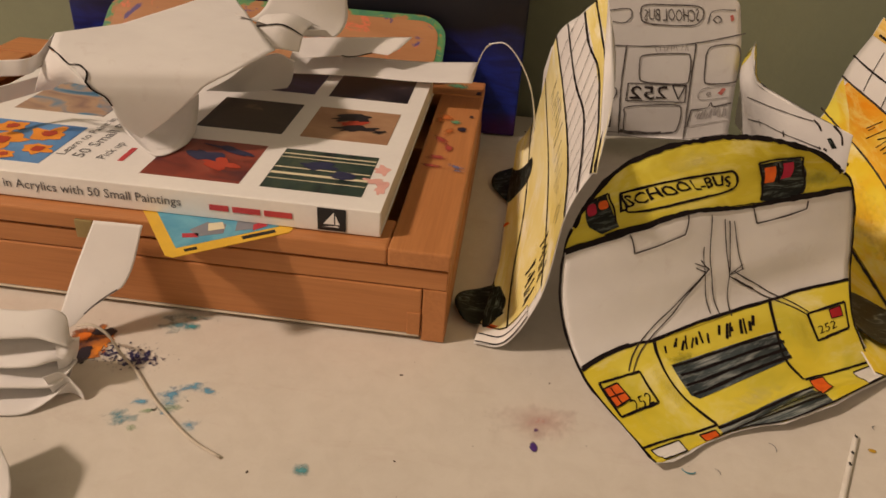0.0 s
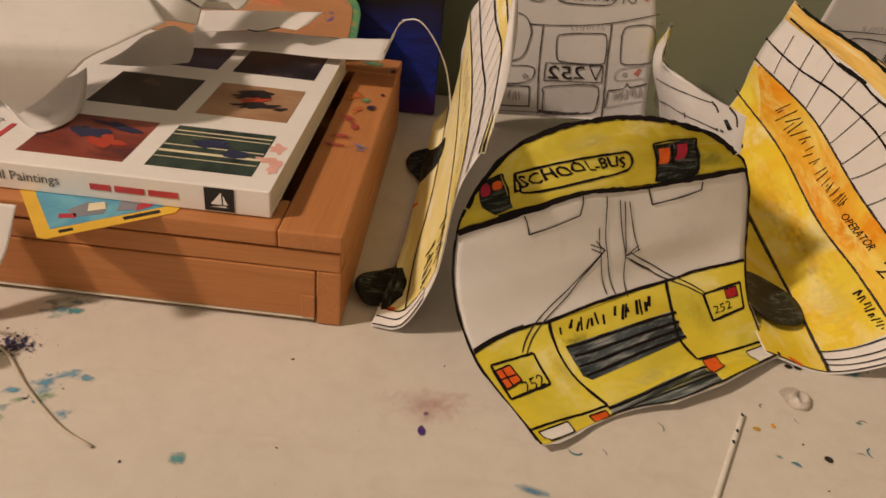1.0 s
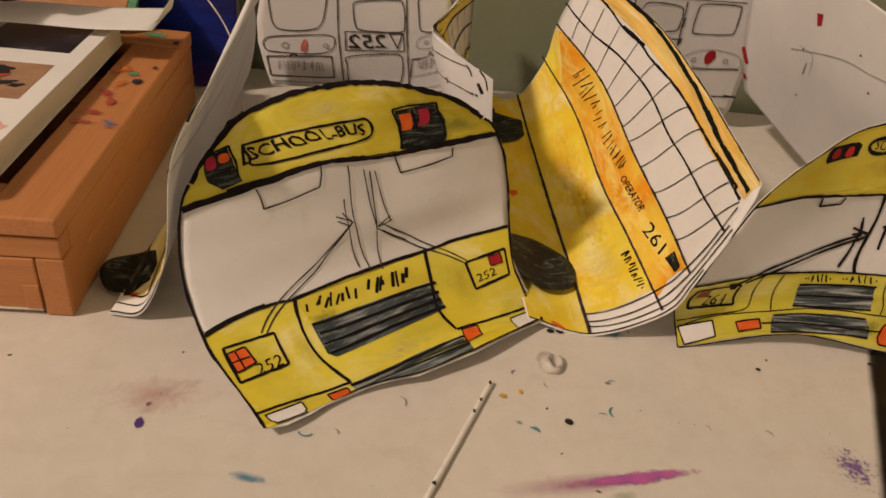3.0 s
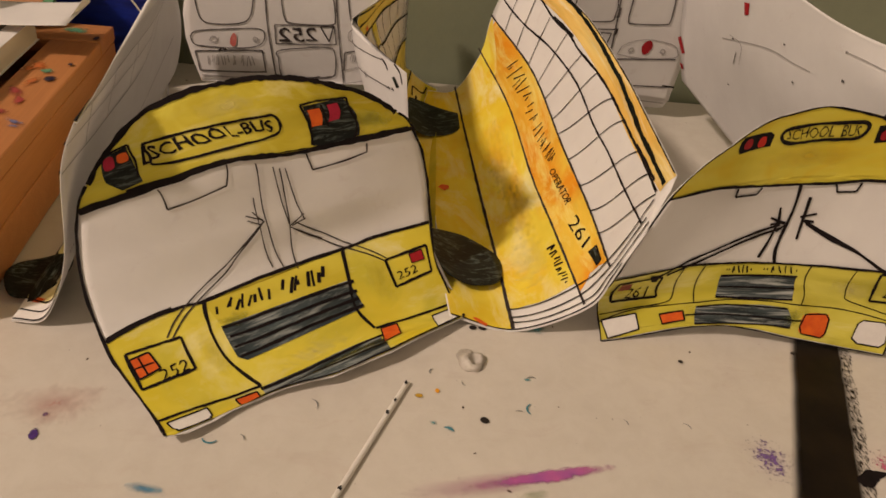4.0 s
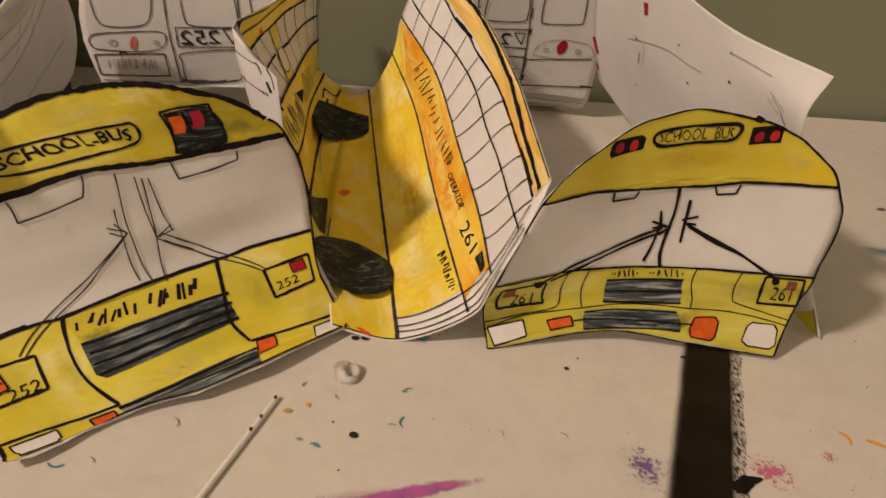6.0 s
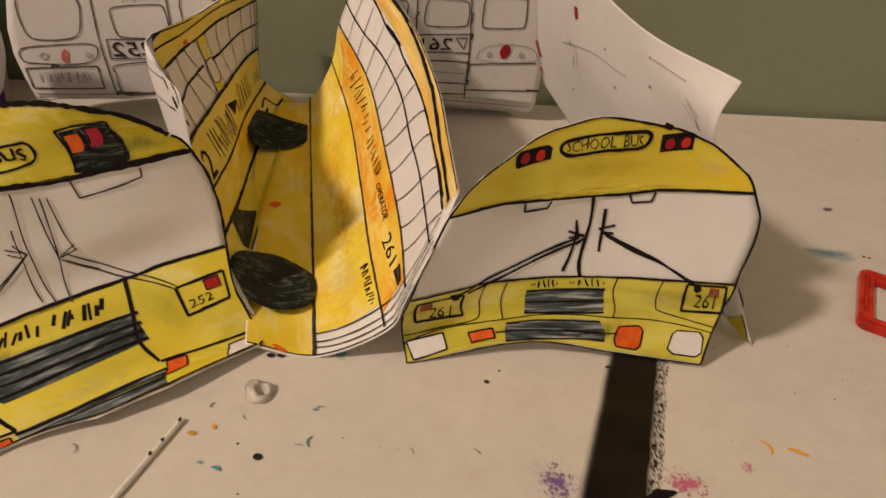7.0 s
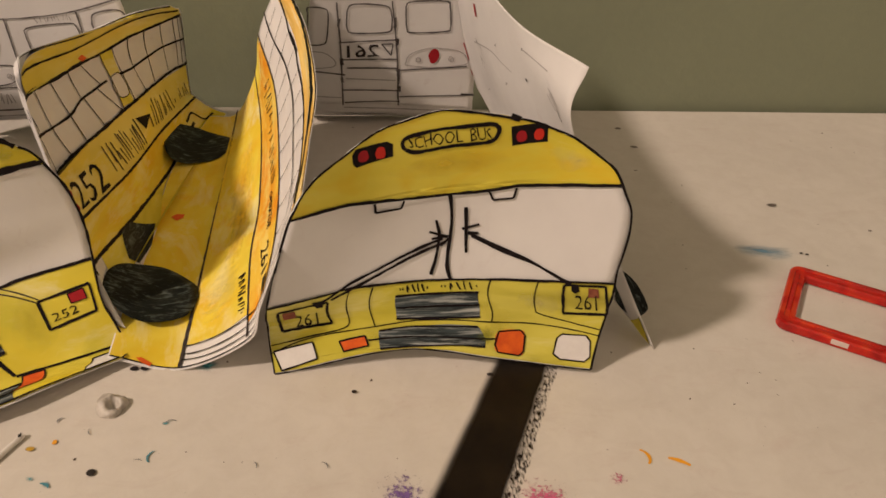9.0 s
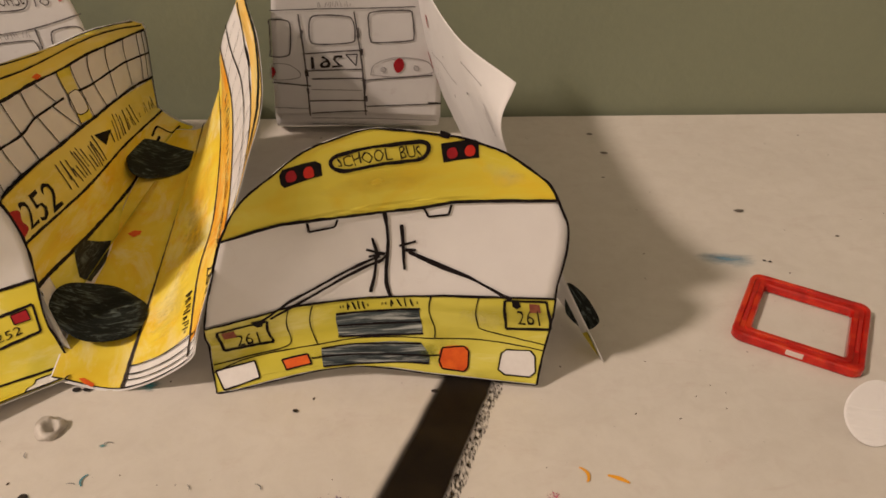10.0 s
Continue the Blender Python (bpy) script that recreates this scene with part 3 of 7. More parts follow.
P_BLACK = plain("printed_black", (0.02, 0.016, 0.02))
PINK_STAIN = plain("pink_paint_smear", (0.72, 0.42, 0.38))


def print_on(name, mat, x0, x1, y0, y1):
    return world_part(name, box((x0, y0, BOOK_Z1 + 0.00005), (x1, y1, BOOK_Z1 + 0.00025)), mat, book)


def blot(name, x, y, rx, ry, z, mat, parent, seed=1, rough=0.25, turn=0.0, n=22):
    """A flat uneven spot."""
    bm = bmesh.new()
    ring = []
    c, s = math.cos(radians(turn)), math.sin(radians(turn))
    for i in range(n):
        a = 2 * math.pi * i / n
        r = 1 + rough * 2 * noise.noise((math.cos(a) * 1.7 + seed * 3.1, math.sin(a) * 1.7, seed))
        px, py = rx * r * math.cos(a), ry * r * math.sin(a)
        ring.append(bm.verts.new((x + px * c - py * s, y + px * s + py * c, z)))
    bm.faces.new(ring)
    return world_part(name, bm, mat, parent)


for mat, x0, x1, y0, y1 in ((BIRCH, -0.144, -0.0905, 0.442, 0.491), (BARN, -0.208, -0.155, 0.442, 0.491), (BIRD, -0.142, -0.0895, 0.510, 0.560),
                            (CAVE, -0.205, -0.153, 0.510, 0.560), (NIGHT, -0.142, -0.0885, 0.581, 0.631), (DUSK, -0.205, -0.152, 0.581, 0.629),
                            (SKY_P, -0.318, -0.262, 0.440, 0.490), (BEACH, -0.318, -0.262, 0.508, 0.558), (CAVE, -0.318, -0.262, 0.580, 0.630)):
    print_on("cover_picture", mat, x0, x1, y0, y1)
PZ = BOOK_Z1 + 0.00045
for i, (x, y, r) in enumerate(((-0.277, 0.476, 0.010), (-0.297, 0.462, 0.012), (-0.272, 0.456, 0.008), (-0.302, 0.481, 0.008), (-0.285, 0.446, 0.006))):
    blot("printed_flower", x, y, r, r * 0.9, PZ, P_ORANGE, book, i + 2, 0.35)
    blot("printed_flower_heart", x, y, r * 0.45, r * 0.4, PZ + 0.0002, P_RED, book, i + 9, 0.2)
for y, w in ((0.484, 0.0012), (0.4795, 0.0008), (0.4665, 0.0010), (0.4585, 0.0024), (0.4525, 0.0007)):
    world_part("printed_trunk", box((-0.1435, y, PZ - 0.0001), (-0.0910, y + w, PZ)), P_PALE, book)
for k, (x, y, rx, ry) in enumerate(((-0.120, 0.472, 0.010, 0.005), (-0.105, 0.463, 0.007, 0.004))):
    blot("printed_shape", x, y, rx, ry, PZ + 0.0001, P_NAVY, book, k + 20)
for k, (x, y, rx, ry, m) in enumerate(((-0.118, 0.545, 0.012, 0.006, P_BLACK), (-0.112, 0.529, 0.013, 0.005, P_BLACK), (-0.116, 0.537, 0.009, 0.003, P_RED), (-0.097, 0.527, 0.004, 0.002, P_BLACK))):
    blot("printed_shape", x, y, rx, ry, PZ + 0.0001 * k, m, book, k + 30, 0.45, 20)
for k, (x, y, rx, ry, m) in enumerate(((-0.185, 0.470, 0.012, 0.007, P_NAVY), (-0.172, 0.462, 0.010, 0.006, P_RED), (-0.172, 0.480, 0.014, 0.003, P_NAVY))):
    blot("printed_shape", x, y, rx, ry, PZ + 0.0001 * k, m, book, k + 40, 0.4, -20)
for k, (x, y, rx, ry) in enumerate(((-0.086, 0.476, 0.004, 0.006), (-0.083, 0.455, 0.003, 0.008), (-0.088, 0.462, 0.005, 0.003))):
    blot("pink_smear", x, y, rx, ry, BOOK_Z1 + 0.0001 * (k + 1), PINK_STAIN, book, k + 50, 0.5)

# trading card that sticks out from under the book
CARD_YELLOW = plain("card_yellow", (0.72, 0.46, 0.04), 0.3, 0.5)
CARD_BLUE = picture("card_blue", ((0.3, (0.06, 0.28, 0.46)), (0.7, (0.14, 0.42, 0.55))), (50, 50, 50))
CARD_GREY = plain("card_grey", (0.22, 0.23, 0.27), 0.3)
CARD_RED = plain("card_red", (0.45, 0.03, 0.05), 0.3)
card = thing("trading_card", "yellow-edged trading card lying on the paint box under the book", "card", (-0.16, 0.42, 0.0563))
c0, ca, cb = Vector((-0.1715, 0.3885, 0)), Vector((0.80, 0.60, 0)), Vector((-0.60, 0.80, 0))


def on_card(pts, z0, z1, mat, name, label=""):
    return slab(name, [tuple((c0 + ca * x + cb * y)[:2]) for x, y in pts], z0, z1, mat, card, label)


on_card([(0.003, 0), (0.060, 0), (0.063, 0.003), (0.063, 0.085), (0.060, 0.088), (0.003, 0.088), (0, 0.085), (0, 0.003)], 0.05605, 0.05640, CARD_YELLOW, "card_body")
on_card([(0.006, 0.0075), (0.057, 0.0075), (0.057, 0.046), (0.006, 0.046)], 0.05640, 0.05650, CARD_BLUE, "picture_field")
on_card([(0.018, 0.014), (0.030, 0.012), (0.034, 0.020), (0.026, 0.026), (0.016, 0.022)], 0.0565, 0.0566, CARD_GREY, "printed_shape")
on_card([(0.024, 0.017), (0.032, 0.016), (0.033, 0.023), (0.026, 0.024)], 0.0566, 0.0567, P_PALE, "printed_shape")
on_card([(0.036, 0.012), (0.048, 0.009), (0.051, 0.016), (0.040, 0.021)], 0.0565, 0.0566, CARD_GREY, "printed_shape")
on_card([(0.044, 0.0085), (0.052, 0.010), (0.053, 0.015), (0.046, 0.014)], 0.0566, 0.0567, CARD_RED, "printed_shape")
on_card([(0.011, 0.016), (0.018, 0.013), (0.019, 0.017), (0.012, 0.020)], 0.0565, 0.0566, CARD_RED, "printed_shape")
on_card([(0.037, 0.0025), (0.054, 0.0025), (0.054, 0.0055), (0.037, 0.0055)], 0.0564, 0.0565, PRINT_BLACK, "name_bar")
on_card([(0.009, 0.0025), (0.015, 0.0025), (0.015, 0.0050), (0.009, 0.0050)], 0.0564, 0.0565, PRINT_BLACK, "number_bar")

LATCH = plain("brass", (0.4, 0.32, 0.16), 0.4)
LATCH.node_tree.nodes["Principled BSDF"].inputs["Metallic"].default_value = 0.9
world_part("latch", box((-0.2345, BY0 - 0.0016, 0.0425), (-0.2245, BY0 + 0.0004, 0.0530), 0.0006), LATCH, paint_box)
# Pale strip added in place of the bright gap under the drawer.
GAP = plain("pale_gap_strip", (0.72, 0.66, 0.56))
world_part("drawer_gap_strip", box((BX0, BY0 + 0.0010, 0.0030), (BX1 - 0.014, BY0 + 0.0035, 0.0043)), GAP, paint_box)
world_part("finger_joint", box((BX1 - 0.0205, BY0 + 0.0002, 0.0045), (BX1 - 0.0134, BY0 + 0.004, 0.0185), 0.0004), WOOD_Y, paint_box)

# ---- wooden palette behind the book ----


def palette_build(tree, bsdf):
    v = coords(tree)
    wood = ramp(tree, fuzz(tree, coords(tree, "Object", (10, 60, 60)), 1.0, 5), (0.3, (0.34, 0.15, 0.06)), (0.7, (0.44, 0.22, 0.10)))
    n = fuzz(tree, v, 45.0, 4, 0.6, 1.0)
    c = mixed(tree, ramp(tree, n, (0.58, (0, 0, 0)), (0.62, (1, 1, 1))), wood, (0.6, 0.16, 0.08))
    c = mixed(tree, ramp(tree, fuzz(tree, v, 30.0, 4, 0.6, 2.0), (0.62, (0, 0, 0)), (0.66, (1, 1, 1))), c, (0.09, 0.06, 0.2))
    tree.links.new(c, bsdf.inputs["Base Color"])
    bsdf.inputs["Roughness"].default_value = 0.4


PALETTE = material("palette_wood_with_paint", palette_build)


def palette_edge_build(tree, bsdf):
    v = coords(tree)
    c = ramp(tree, fuzz(tree, v, 60.0, 4, 0.6, 0.8), (0.42, (0.36, 0.17, 0.07)), (0.47, (0.10, 0.26, 0.09)), (0.60, (0.04, 0.19, 0.12)), (0.66, (0.24, 0.30, 0.06)))
    tree.links.new(c, bsdf.inputs["Base Color"])
    bsdf.inputs["Roughness"].default_value = 0.45
    bump(tree, bsdf, fuzz(tree, v, 120.0, 4), 0.4, 0.001)


GREEN_EDGE = material("green_smeared_edge", palette_edge_build)
palette = thing("paint_palette", "wooden palette with green painted edge leaning behind the book", "palette", (-0.22, 0.69, 0.058))


def rounded(w, h, r, n=8):
    out = []
    for cx, cy, a0 in ((w / 2 - r, h / 2 - r, 0), (-w / 2 + r, h / 2 - r, 90), (-w / 2 + r, -h / 2 + r, 180), (w / 2 - r, -h / 2 + r, 270)):
        for i in range(n + 1):
            a = radians(a0 + 90 * i / n)
            out.append((cx + r * math.cos(a), cy + r * math.sin(a)))
    return out


def board(w, h, r, thick, m, inset=0.0, lift=0.0):
    bm = bmesh.new()
    pts = rounded(w - 2 * inset, h - 2 * inset, r - inset)
    low = [bm.verts.new(m @ Vector((x, y, lift))) for x, y in pts]
    high = [bm.verts.new(m @ Vector((x, y, lift + thick))) for x, y in pts]
    bm.faces.new(low[::-1])
    bm.faces.new(high)
    for i in range(len(pts)):
        j = (i + 1) % len(pts)
        bm.faces.new((low[i], low[j], high[j], high[i]))
    return bm


PAL = Matrix.Translation((-0.212, 0.6835, 0.0775)) @ Euler((radians(37), 0, radians(1.5))).to_matrix().to_4x4()
world_part("board", board(0.272, 0.060, 0.022, 0.004, PAL), GREEN_EDGE, palette)
world_part("paint_surface", board(0.272, 0.060, 0.022, 0.0004, PAL, 0.006, 0.0041), PALETTE, palette)

# ---- torn and folded papers on the book ----
torn = thing("torn_paper", "torn white drawing paper folded on top of the book", "paper", (-0.2, 0.5, 0.0715))


def loose(name, sheet, parent, outline=None, cols=20):
    n, m = len(sheet.net) - 1, len(sheet.net[0]) - 1
    ob = panel(name, sheet, outline or [(0, 0), (n, 0), (n, m), (0, m)], None, "", cols)
    ob.parent = parent
    ob.matrix_parent_inverse = Matrix.Translation(-Vector(parent.location))
    return ob


def loose_ink(name, sheet, parent, mat, width, *lines):
    for pts in lines:
        ob = part(name, ribbon(bmesh.new(), sheet, pts, width, 0.0006), mat, parent)
        ob.matrix_parent_inverse = Matrix.Translation(-Vector(parent.location))


def folded_profile(x):
    """From the book up the front of the folded sheet and back over its flat top."""
    o = 0.32 * (x + 0.232)
    d = -0.03 * (x + 0.232) - (0.0015 if x > -0.17 else 0.0)
    return [(x + 0.004, 0.466 + 0.6 * o, 0.0722), (x, 0.459 + 0.8 * o, 0.095), (x, 0.4575 + o, 0.111 + d), (x, 0.466 + o, 0.1195 + d),
            (x, 0.500 + o, 0.1225 + d), (x, 0.550 + o, 0.1235 + d), (x, 0.630 + o, 0.124 + d)]


top_sheet = Sheet(*(folded_profile(x) for x in (-0.30, -0.26, -0.22, -0.18, -0.14)), side=1)
loose("top_sheet", top_sheet, torn, [(0.89, 3.63), (0.67, 4.19), (0.95, 4.42), (1.25, 4.65), (1.41, 5.04), (1.58, 5.37), (1.75, 5.75), (1.85, 5.98), (2.27, 5.58), (2.66, 5.21), (3.0, 4.8), (3.31, 4.33), (3.58, 3.87), (3.49, 3.52), (3.39, 3.17), (3.27, 2.79), (3.11, 2.37), (2.95, 1.99), (2.85, 1.6), (2.68, 1.19), (2.48, 0.84), (2.25, 0.57), (2.0, 0.31), (1.85, 0.66), (1.83, 1.24), (1.63, 1.9), (1.57, 2.12), (1.45, 2.74), (1.34, 2.91)], 26)
loose_ink("ink_edge", top_sheet, torn, BLACK, 0.0010, [(0.89, 3.6), (1.13, 3.28), (1.35, 2.9)], [(1.35, 2.9), (1.47, 2.88), (1.59, 2.53), (1.58, 2.08)], [(1.58, 2.07), (1.66, 1.8), (1.79, 1.55), (1.84, 1.26)])
lip = Sheet(
    [(-0.245, 0.492, 0.085), (-0.242, 0.490, 0.077), (-0.237, 0.486, 0.0735)],
    [(-0.229, 0.489, 0.075), (-0.228, 0.483, 0.072), (-0.214, 0.465, 0.0722)],
    [(-0.215, 0.499, 0.084), (-0.211, 0.486, 0.074), (-0.204, 0.463, 0.0722)],
    [(-0.207, 0.508, 0.087), (-0.201, 0.494, 0.080), (-0.1986, 0.480, 0.0722)],
    [(-0.203, 0.513, 0.090), (-0.203, 0.509, 0.080), (-0.2004, 0.497, 0.0735)],
    side=1,
)
loose("folded_lip", lip, torn)
loose_ink("soaked_mark", lip, torn, BLEED, 0.0009, [(1.2, 0.55), (1.8, 0.5)], [(2.1, 0.5), (2.7, 0.4), (3.3, 0.5)], [(1.6, 0.75), (1.75, 0.72)])
side_flap = Sheet([(-0.2665, 0.4773, 0.1205), (-0.2765, 0.4801, 0.107), (-0.2896, 0.4892, 0.090)], [(-0.2453, 0.4573, 0.1195), (-0.2637, 0.4712, 0.108), (-0.2843, 0.4889, 0.092)], [(-0.2324, 0.4500, 0.113), (-0.2558, 0.4693, 0.106), (-0.2777, 0.4870, 0.094)])
loose("side_flap", side_flap, torn)
band_one = Sheet([(-0.3093, 0.4644, 0.104), (-0.3085, 0.4666, 0.112)], [(-0.2938, 0.4701, 0.105), (-0.2917, 0.4705, 0.114)], [(-0.2789, 0.4724, 0.107), (-0.274, 0.4735, 0.117)], [(-0.2734, 0.4822, 0.112), (-0.2795, 0.5042, 0.121)])
loose("paper_band", band_one, torn)
band_two = Sheet([(-0.3119, 0.4609, 0.086), (-0.3107, 0.4628, 0.095)], [(-0.3041, 0.4783, 0.086), (-0.3035, 0.4809, 0.095)], [(-0.2916, 0.4934, 0.088), (-0.2845, 0.4895, 0.1)])
loose("paper_band", band_two, torn)
back_fold = Sheet([(-0.2121, 0.5448, 0.080), (-0.198, 0.5484, 0.088), (-0.186, 0.5529, 0.098)], [(-0.1919, 0.5647, 0.0745), (-0.1818, 0.5654, 0.086), (-0.170, 0.5586, 0.104)], [(-0.1709, 0.5821, 0.0735), (-0.1658, 0.5769, 0.082), (-0.1613, 0.570, 0.096)])
loose("back_fold", back_fold, torn)
curl = Sheet(
    [(-0.185, 0.552, 0.108), (-0.184, 0.564, 0.119), (-0.183, 0.578, 0.122), (-0.182, 0.592, 0.118)],
    [(-0.170, 0.556, 0.108), (-0.168, 0.568, 0.120), (-0.166, 0.582, 0.123), (-0.165, 0.596, 0.118)],
    [(-0.157, 0.566, 0.104), (-0.156, 0.574, 0.113), (-0.154, 0.586, 0.116), (-0.153, 0.600, 0.112)],
)
loose("curled_piece", curl, torn)
loose_ink("ink_edge", curl, torn, BLACK, 0.0011, [(0.05, 0.9), (1, 0.95), (1.95, 0.9)])
roll = Sheet(
    [(-0.196, 0.560, 0.126), (-0.190, 0.578, 0.120), (-0.186, 0.600, 0.128), (-0.190, 0.612, 0.148)],
    [(-0.168, 0.568, 0.118), (-0.164, 0.584, 0.110), (-0.160, 0.606, 0.118), (-0.164, 0.618, 0.142)],
    [(-0.146, 0.590, 0.113), (-0.142, 0.602, 0.106), (-0.138, 0.620, 0.114), (-0.142, 0.628, 0.140)],
)
loose("rolled_piece", roll, torn)
strip_a = Sheet([(-0.176, 0.606, 0.086), (-0.176, 0.626, 0.095)], [(-0.140, 0.617, 0.088), (-0.140, 0.636, 0.097)], [(-0.102, 0.626, 0.091), (-0.096, 0.645, 0.098)])
loose("torn_strip", strip_a, torn, [(0, 0), (0.9, 0.05), (1.15, -0.1), (1.5, 0.12), (1.8, -0.05), (1.93, 0.3), (2, 1), (1, 0.95), (0, 1)])
loose_ink("ink_edge", strip_a, torn, BLACK, 0.0012, [(0.95, 0.02), (1.15, -0.08), (1.5, 0.08)])
long_strip = thing("paper_strip", "long white paper strip lying across the book and box", "paper strip", (-0.11, 0.63, 0.079))
strip_b = Sheet([(-0.185, 0.602, 0.0765), (-0.185, 0.622, 0.080)], [(-0.135, 0.611, 0.0765), (-0.140, 0.634, 0.083)], [(-0.086, 0.613, 0.0765), (-0.089, 0.648, 0.080)], [(-0.048, 0.614, 0.079), (-0.047, 0.660, 0.080)])
loose("strip", strip_b, long_strip)
tip = Sheet([(-0.0500, 0.628, 0.0795), (-0.0470, 0.660, 0.080)], [(-0.0455, 0.650, 0.088), (-0.0435, 0.659, 0.090)], [(-0.0420, 0.655, 0.0945), (-0.0385, 0.656, 0.0955)])
loose("bent_tip", tip, long_strip)


THREAD = plain("beige_paper_edge", (0.52, 0.47, 0.40), 0.8)


def thread(name, points, width, parent, mat=None, tilt=(0.25, -0.5, 0.83)):
    """A narrow ribbon of paper along a smooth line."""
    pts = np.array(points)
    q = spline(pts, np.linspace(0, len(pts) - 1, 40))
    tan = np.gradient(q, axis=0)
    side = np.cross(tan, np.array(tilt))
    side /= np.linalg.norm(side, axis=1)[:, None]
    bm = bmesh.new()
    prev = None
    for i, (p, s) in enumerate(zip(q, side)):
        w = width * (0.5 + 0.12 * noise.noise((i * 0.3, 1.0, 2.0)))
        cur = (bm.verts.new(p - s * w), bm.verts.new(p + s * w))
        if prev:
            bm.faces.new((prev[0], cur[0], cur[1], prev[1]))
        prev = cur
    ob = world_part(name, bm, mat or PAPER, parent, "", True)
    mod = ob.modifiers.new("thickness", "SOLIDIFY")
    mod.thickness = 0.0003
    return ob


thread("paper_thread", [(-0.0405, 0.6555, 0.0955), (-0.029, 0.652, 0.098), (-0.019, 0.650, 0.090), (-0.009, 0.650, 0.074), (-0.003, 0.650, 0.057), (0.0005, 0.650, 0.036), (0.001, 0.650, 0.008)], 0.0012, long_strip)

# ---- crumpled paper and its strip on the table ----
crumple = thing("crumpled_paper", "crumpled white paper scrap lying on the table", "paper", (-0.24, 0.35, 0))


FOLDS = ((0.016, 0.036), (0.0, 0.032), (0.014, 0.0255), (-0.0035, 0.019), (0.011, 0.0145), (-0.0085, 0.0100), (0.004, 0.0050), (-0.0155, 0.0012))


def accordion(x, y, spread, wave):
    """One cut through paper folded to and fro, its folds spread or drawn together."""
    return [(x + 0.0016 * math.sin(2.1 * k + wave), y + spread * dy + 0.0012 * math.sin(1.7 * k + 2 * wave), max(0.0012, 0.017 + (z - 0.017) * (0.25 + 0.75 * spread) + 0.0008 * math.sin(1.3 * k + wave))) for k, (dy, z) in enumerate(FOLDS)]


pleated = Sheet(accordion(-0.262, 0.341, 1.05, 0.4), accordion(-0.247, 0.3445, 1.0, 1.3), accordion(-0.231, 0.3475, 1.0, 2.4), accordion(-0.219, 0.3505, 1.0, 3.1), accordion(-0.2120, 0.3530, 0.8, 4.0), accordion(-0.2075, 0.3550, 0.4, 5.2), side=1)
loose("pleated_ball", pleated, crumple, None, 26)
tail = Sheet([(-0.2140, 0.3434, 0.016), (-0.2135, 0.3450, 0.009), (-0.2131, 0.3458, 0.003)], [(-0.2089, 0.3496, 0.014), (-0.2075, 0.3492, 0.008), (-0.207, 0.350, 0.002)], [(-0.2012, 0.3492, 0.005), (-0.2005, 0.3488, 0.003), (-0.2000, 0.3480, 0.001)])
loose("curled_tail", tail, crumple)
knot = Sheet([(-0.2119, 0.3537, 0.026), (-0.2122, 0.3529, 0.020), (-0.2130, 0.3531, 0.012)], [(-0.2092, 0.3592, 0.026), (-0.2067, 0.3544, 0.022), (-0.2101, 0.3557, 0.012)], [(-0.2085, 0.3662, 0.022), (-0.2091, 0.3642, 0.016), (-0.2116, 0.3618, 0.008)])
loose("twisted_fold", knot, crumple)
standing = Sheet([(-0.233, 0.382, 0.008), (-0.229, 0.400, 0.031), (-0.220, 0.413, 0.0572)], [(-0.224, 0.386, 0.011), (-0.214, 0.402, 0.034), (-0.2075, 0.4135, 0.0572)], [(-0.216, 0.390, 0.014), (-0.201, 0.402, 0.032), (-0.195, 0.414, 0.0572)])
loose("standing_strip", standing, crumple, [(0, -0.1), (1.0, 0.05), (1.55, 0.4), (1.95, 0.75), (2.0, 0.8), (2, 2), (0, 2)])
loose_ink("ink_edge", standing, crumple, BLEED, 0.0008, [(1.2, 0.2), (1.5, 0.42), (1.9, 0.74)])
thread("paper_thread", [(-0.221, 0.384, 0.013), (-0.210, 0.379, 0.019), (-0.202, 0.378, 0.015), (-0.196, 0.376, 0.006), (-0.186, 0.370, 0.0015), (-0.172, 0.356, 0.001), (-0.157, 0.343, 0.001), (-0.142, 0.332, 0.001), (-0.127, 0.325, 0.001)], 0.0014, crumple, THREAD)
scrap = thing("paper_scrap", "bent white paper scrap at the table's front", "paper", (-0.21, 0.28, 0))
scrap_sheet = Sheet([(-0.230, 0.250, 0.001), (-0.232, 0.285, 0.012), (-0.222, 0.310, 0.030)], [(-0.205, 0.248, 0.001), (-0.206, 0.280, 0.016), (-0.206, 0.300, 0.030)], [(-0.189, 0.252, 0.001), (-0.1885, 0.278, 0.014), (-0.194, 0.290, 0.021)])
loose("scrap", scrap_sheet, scrap)

# ---- stains and small things on the table ----


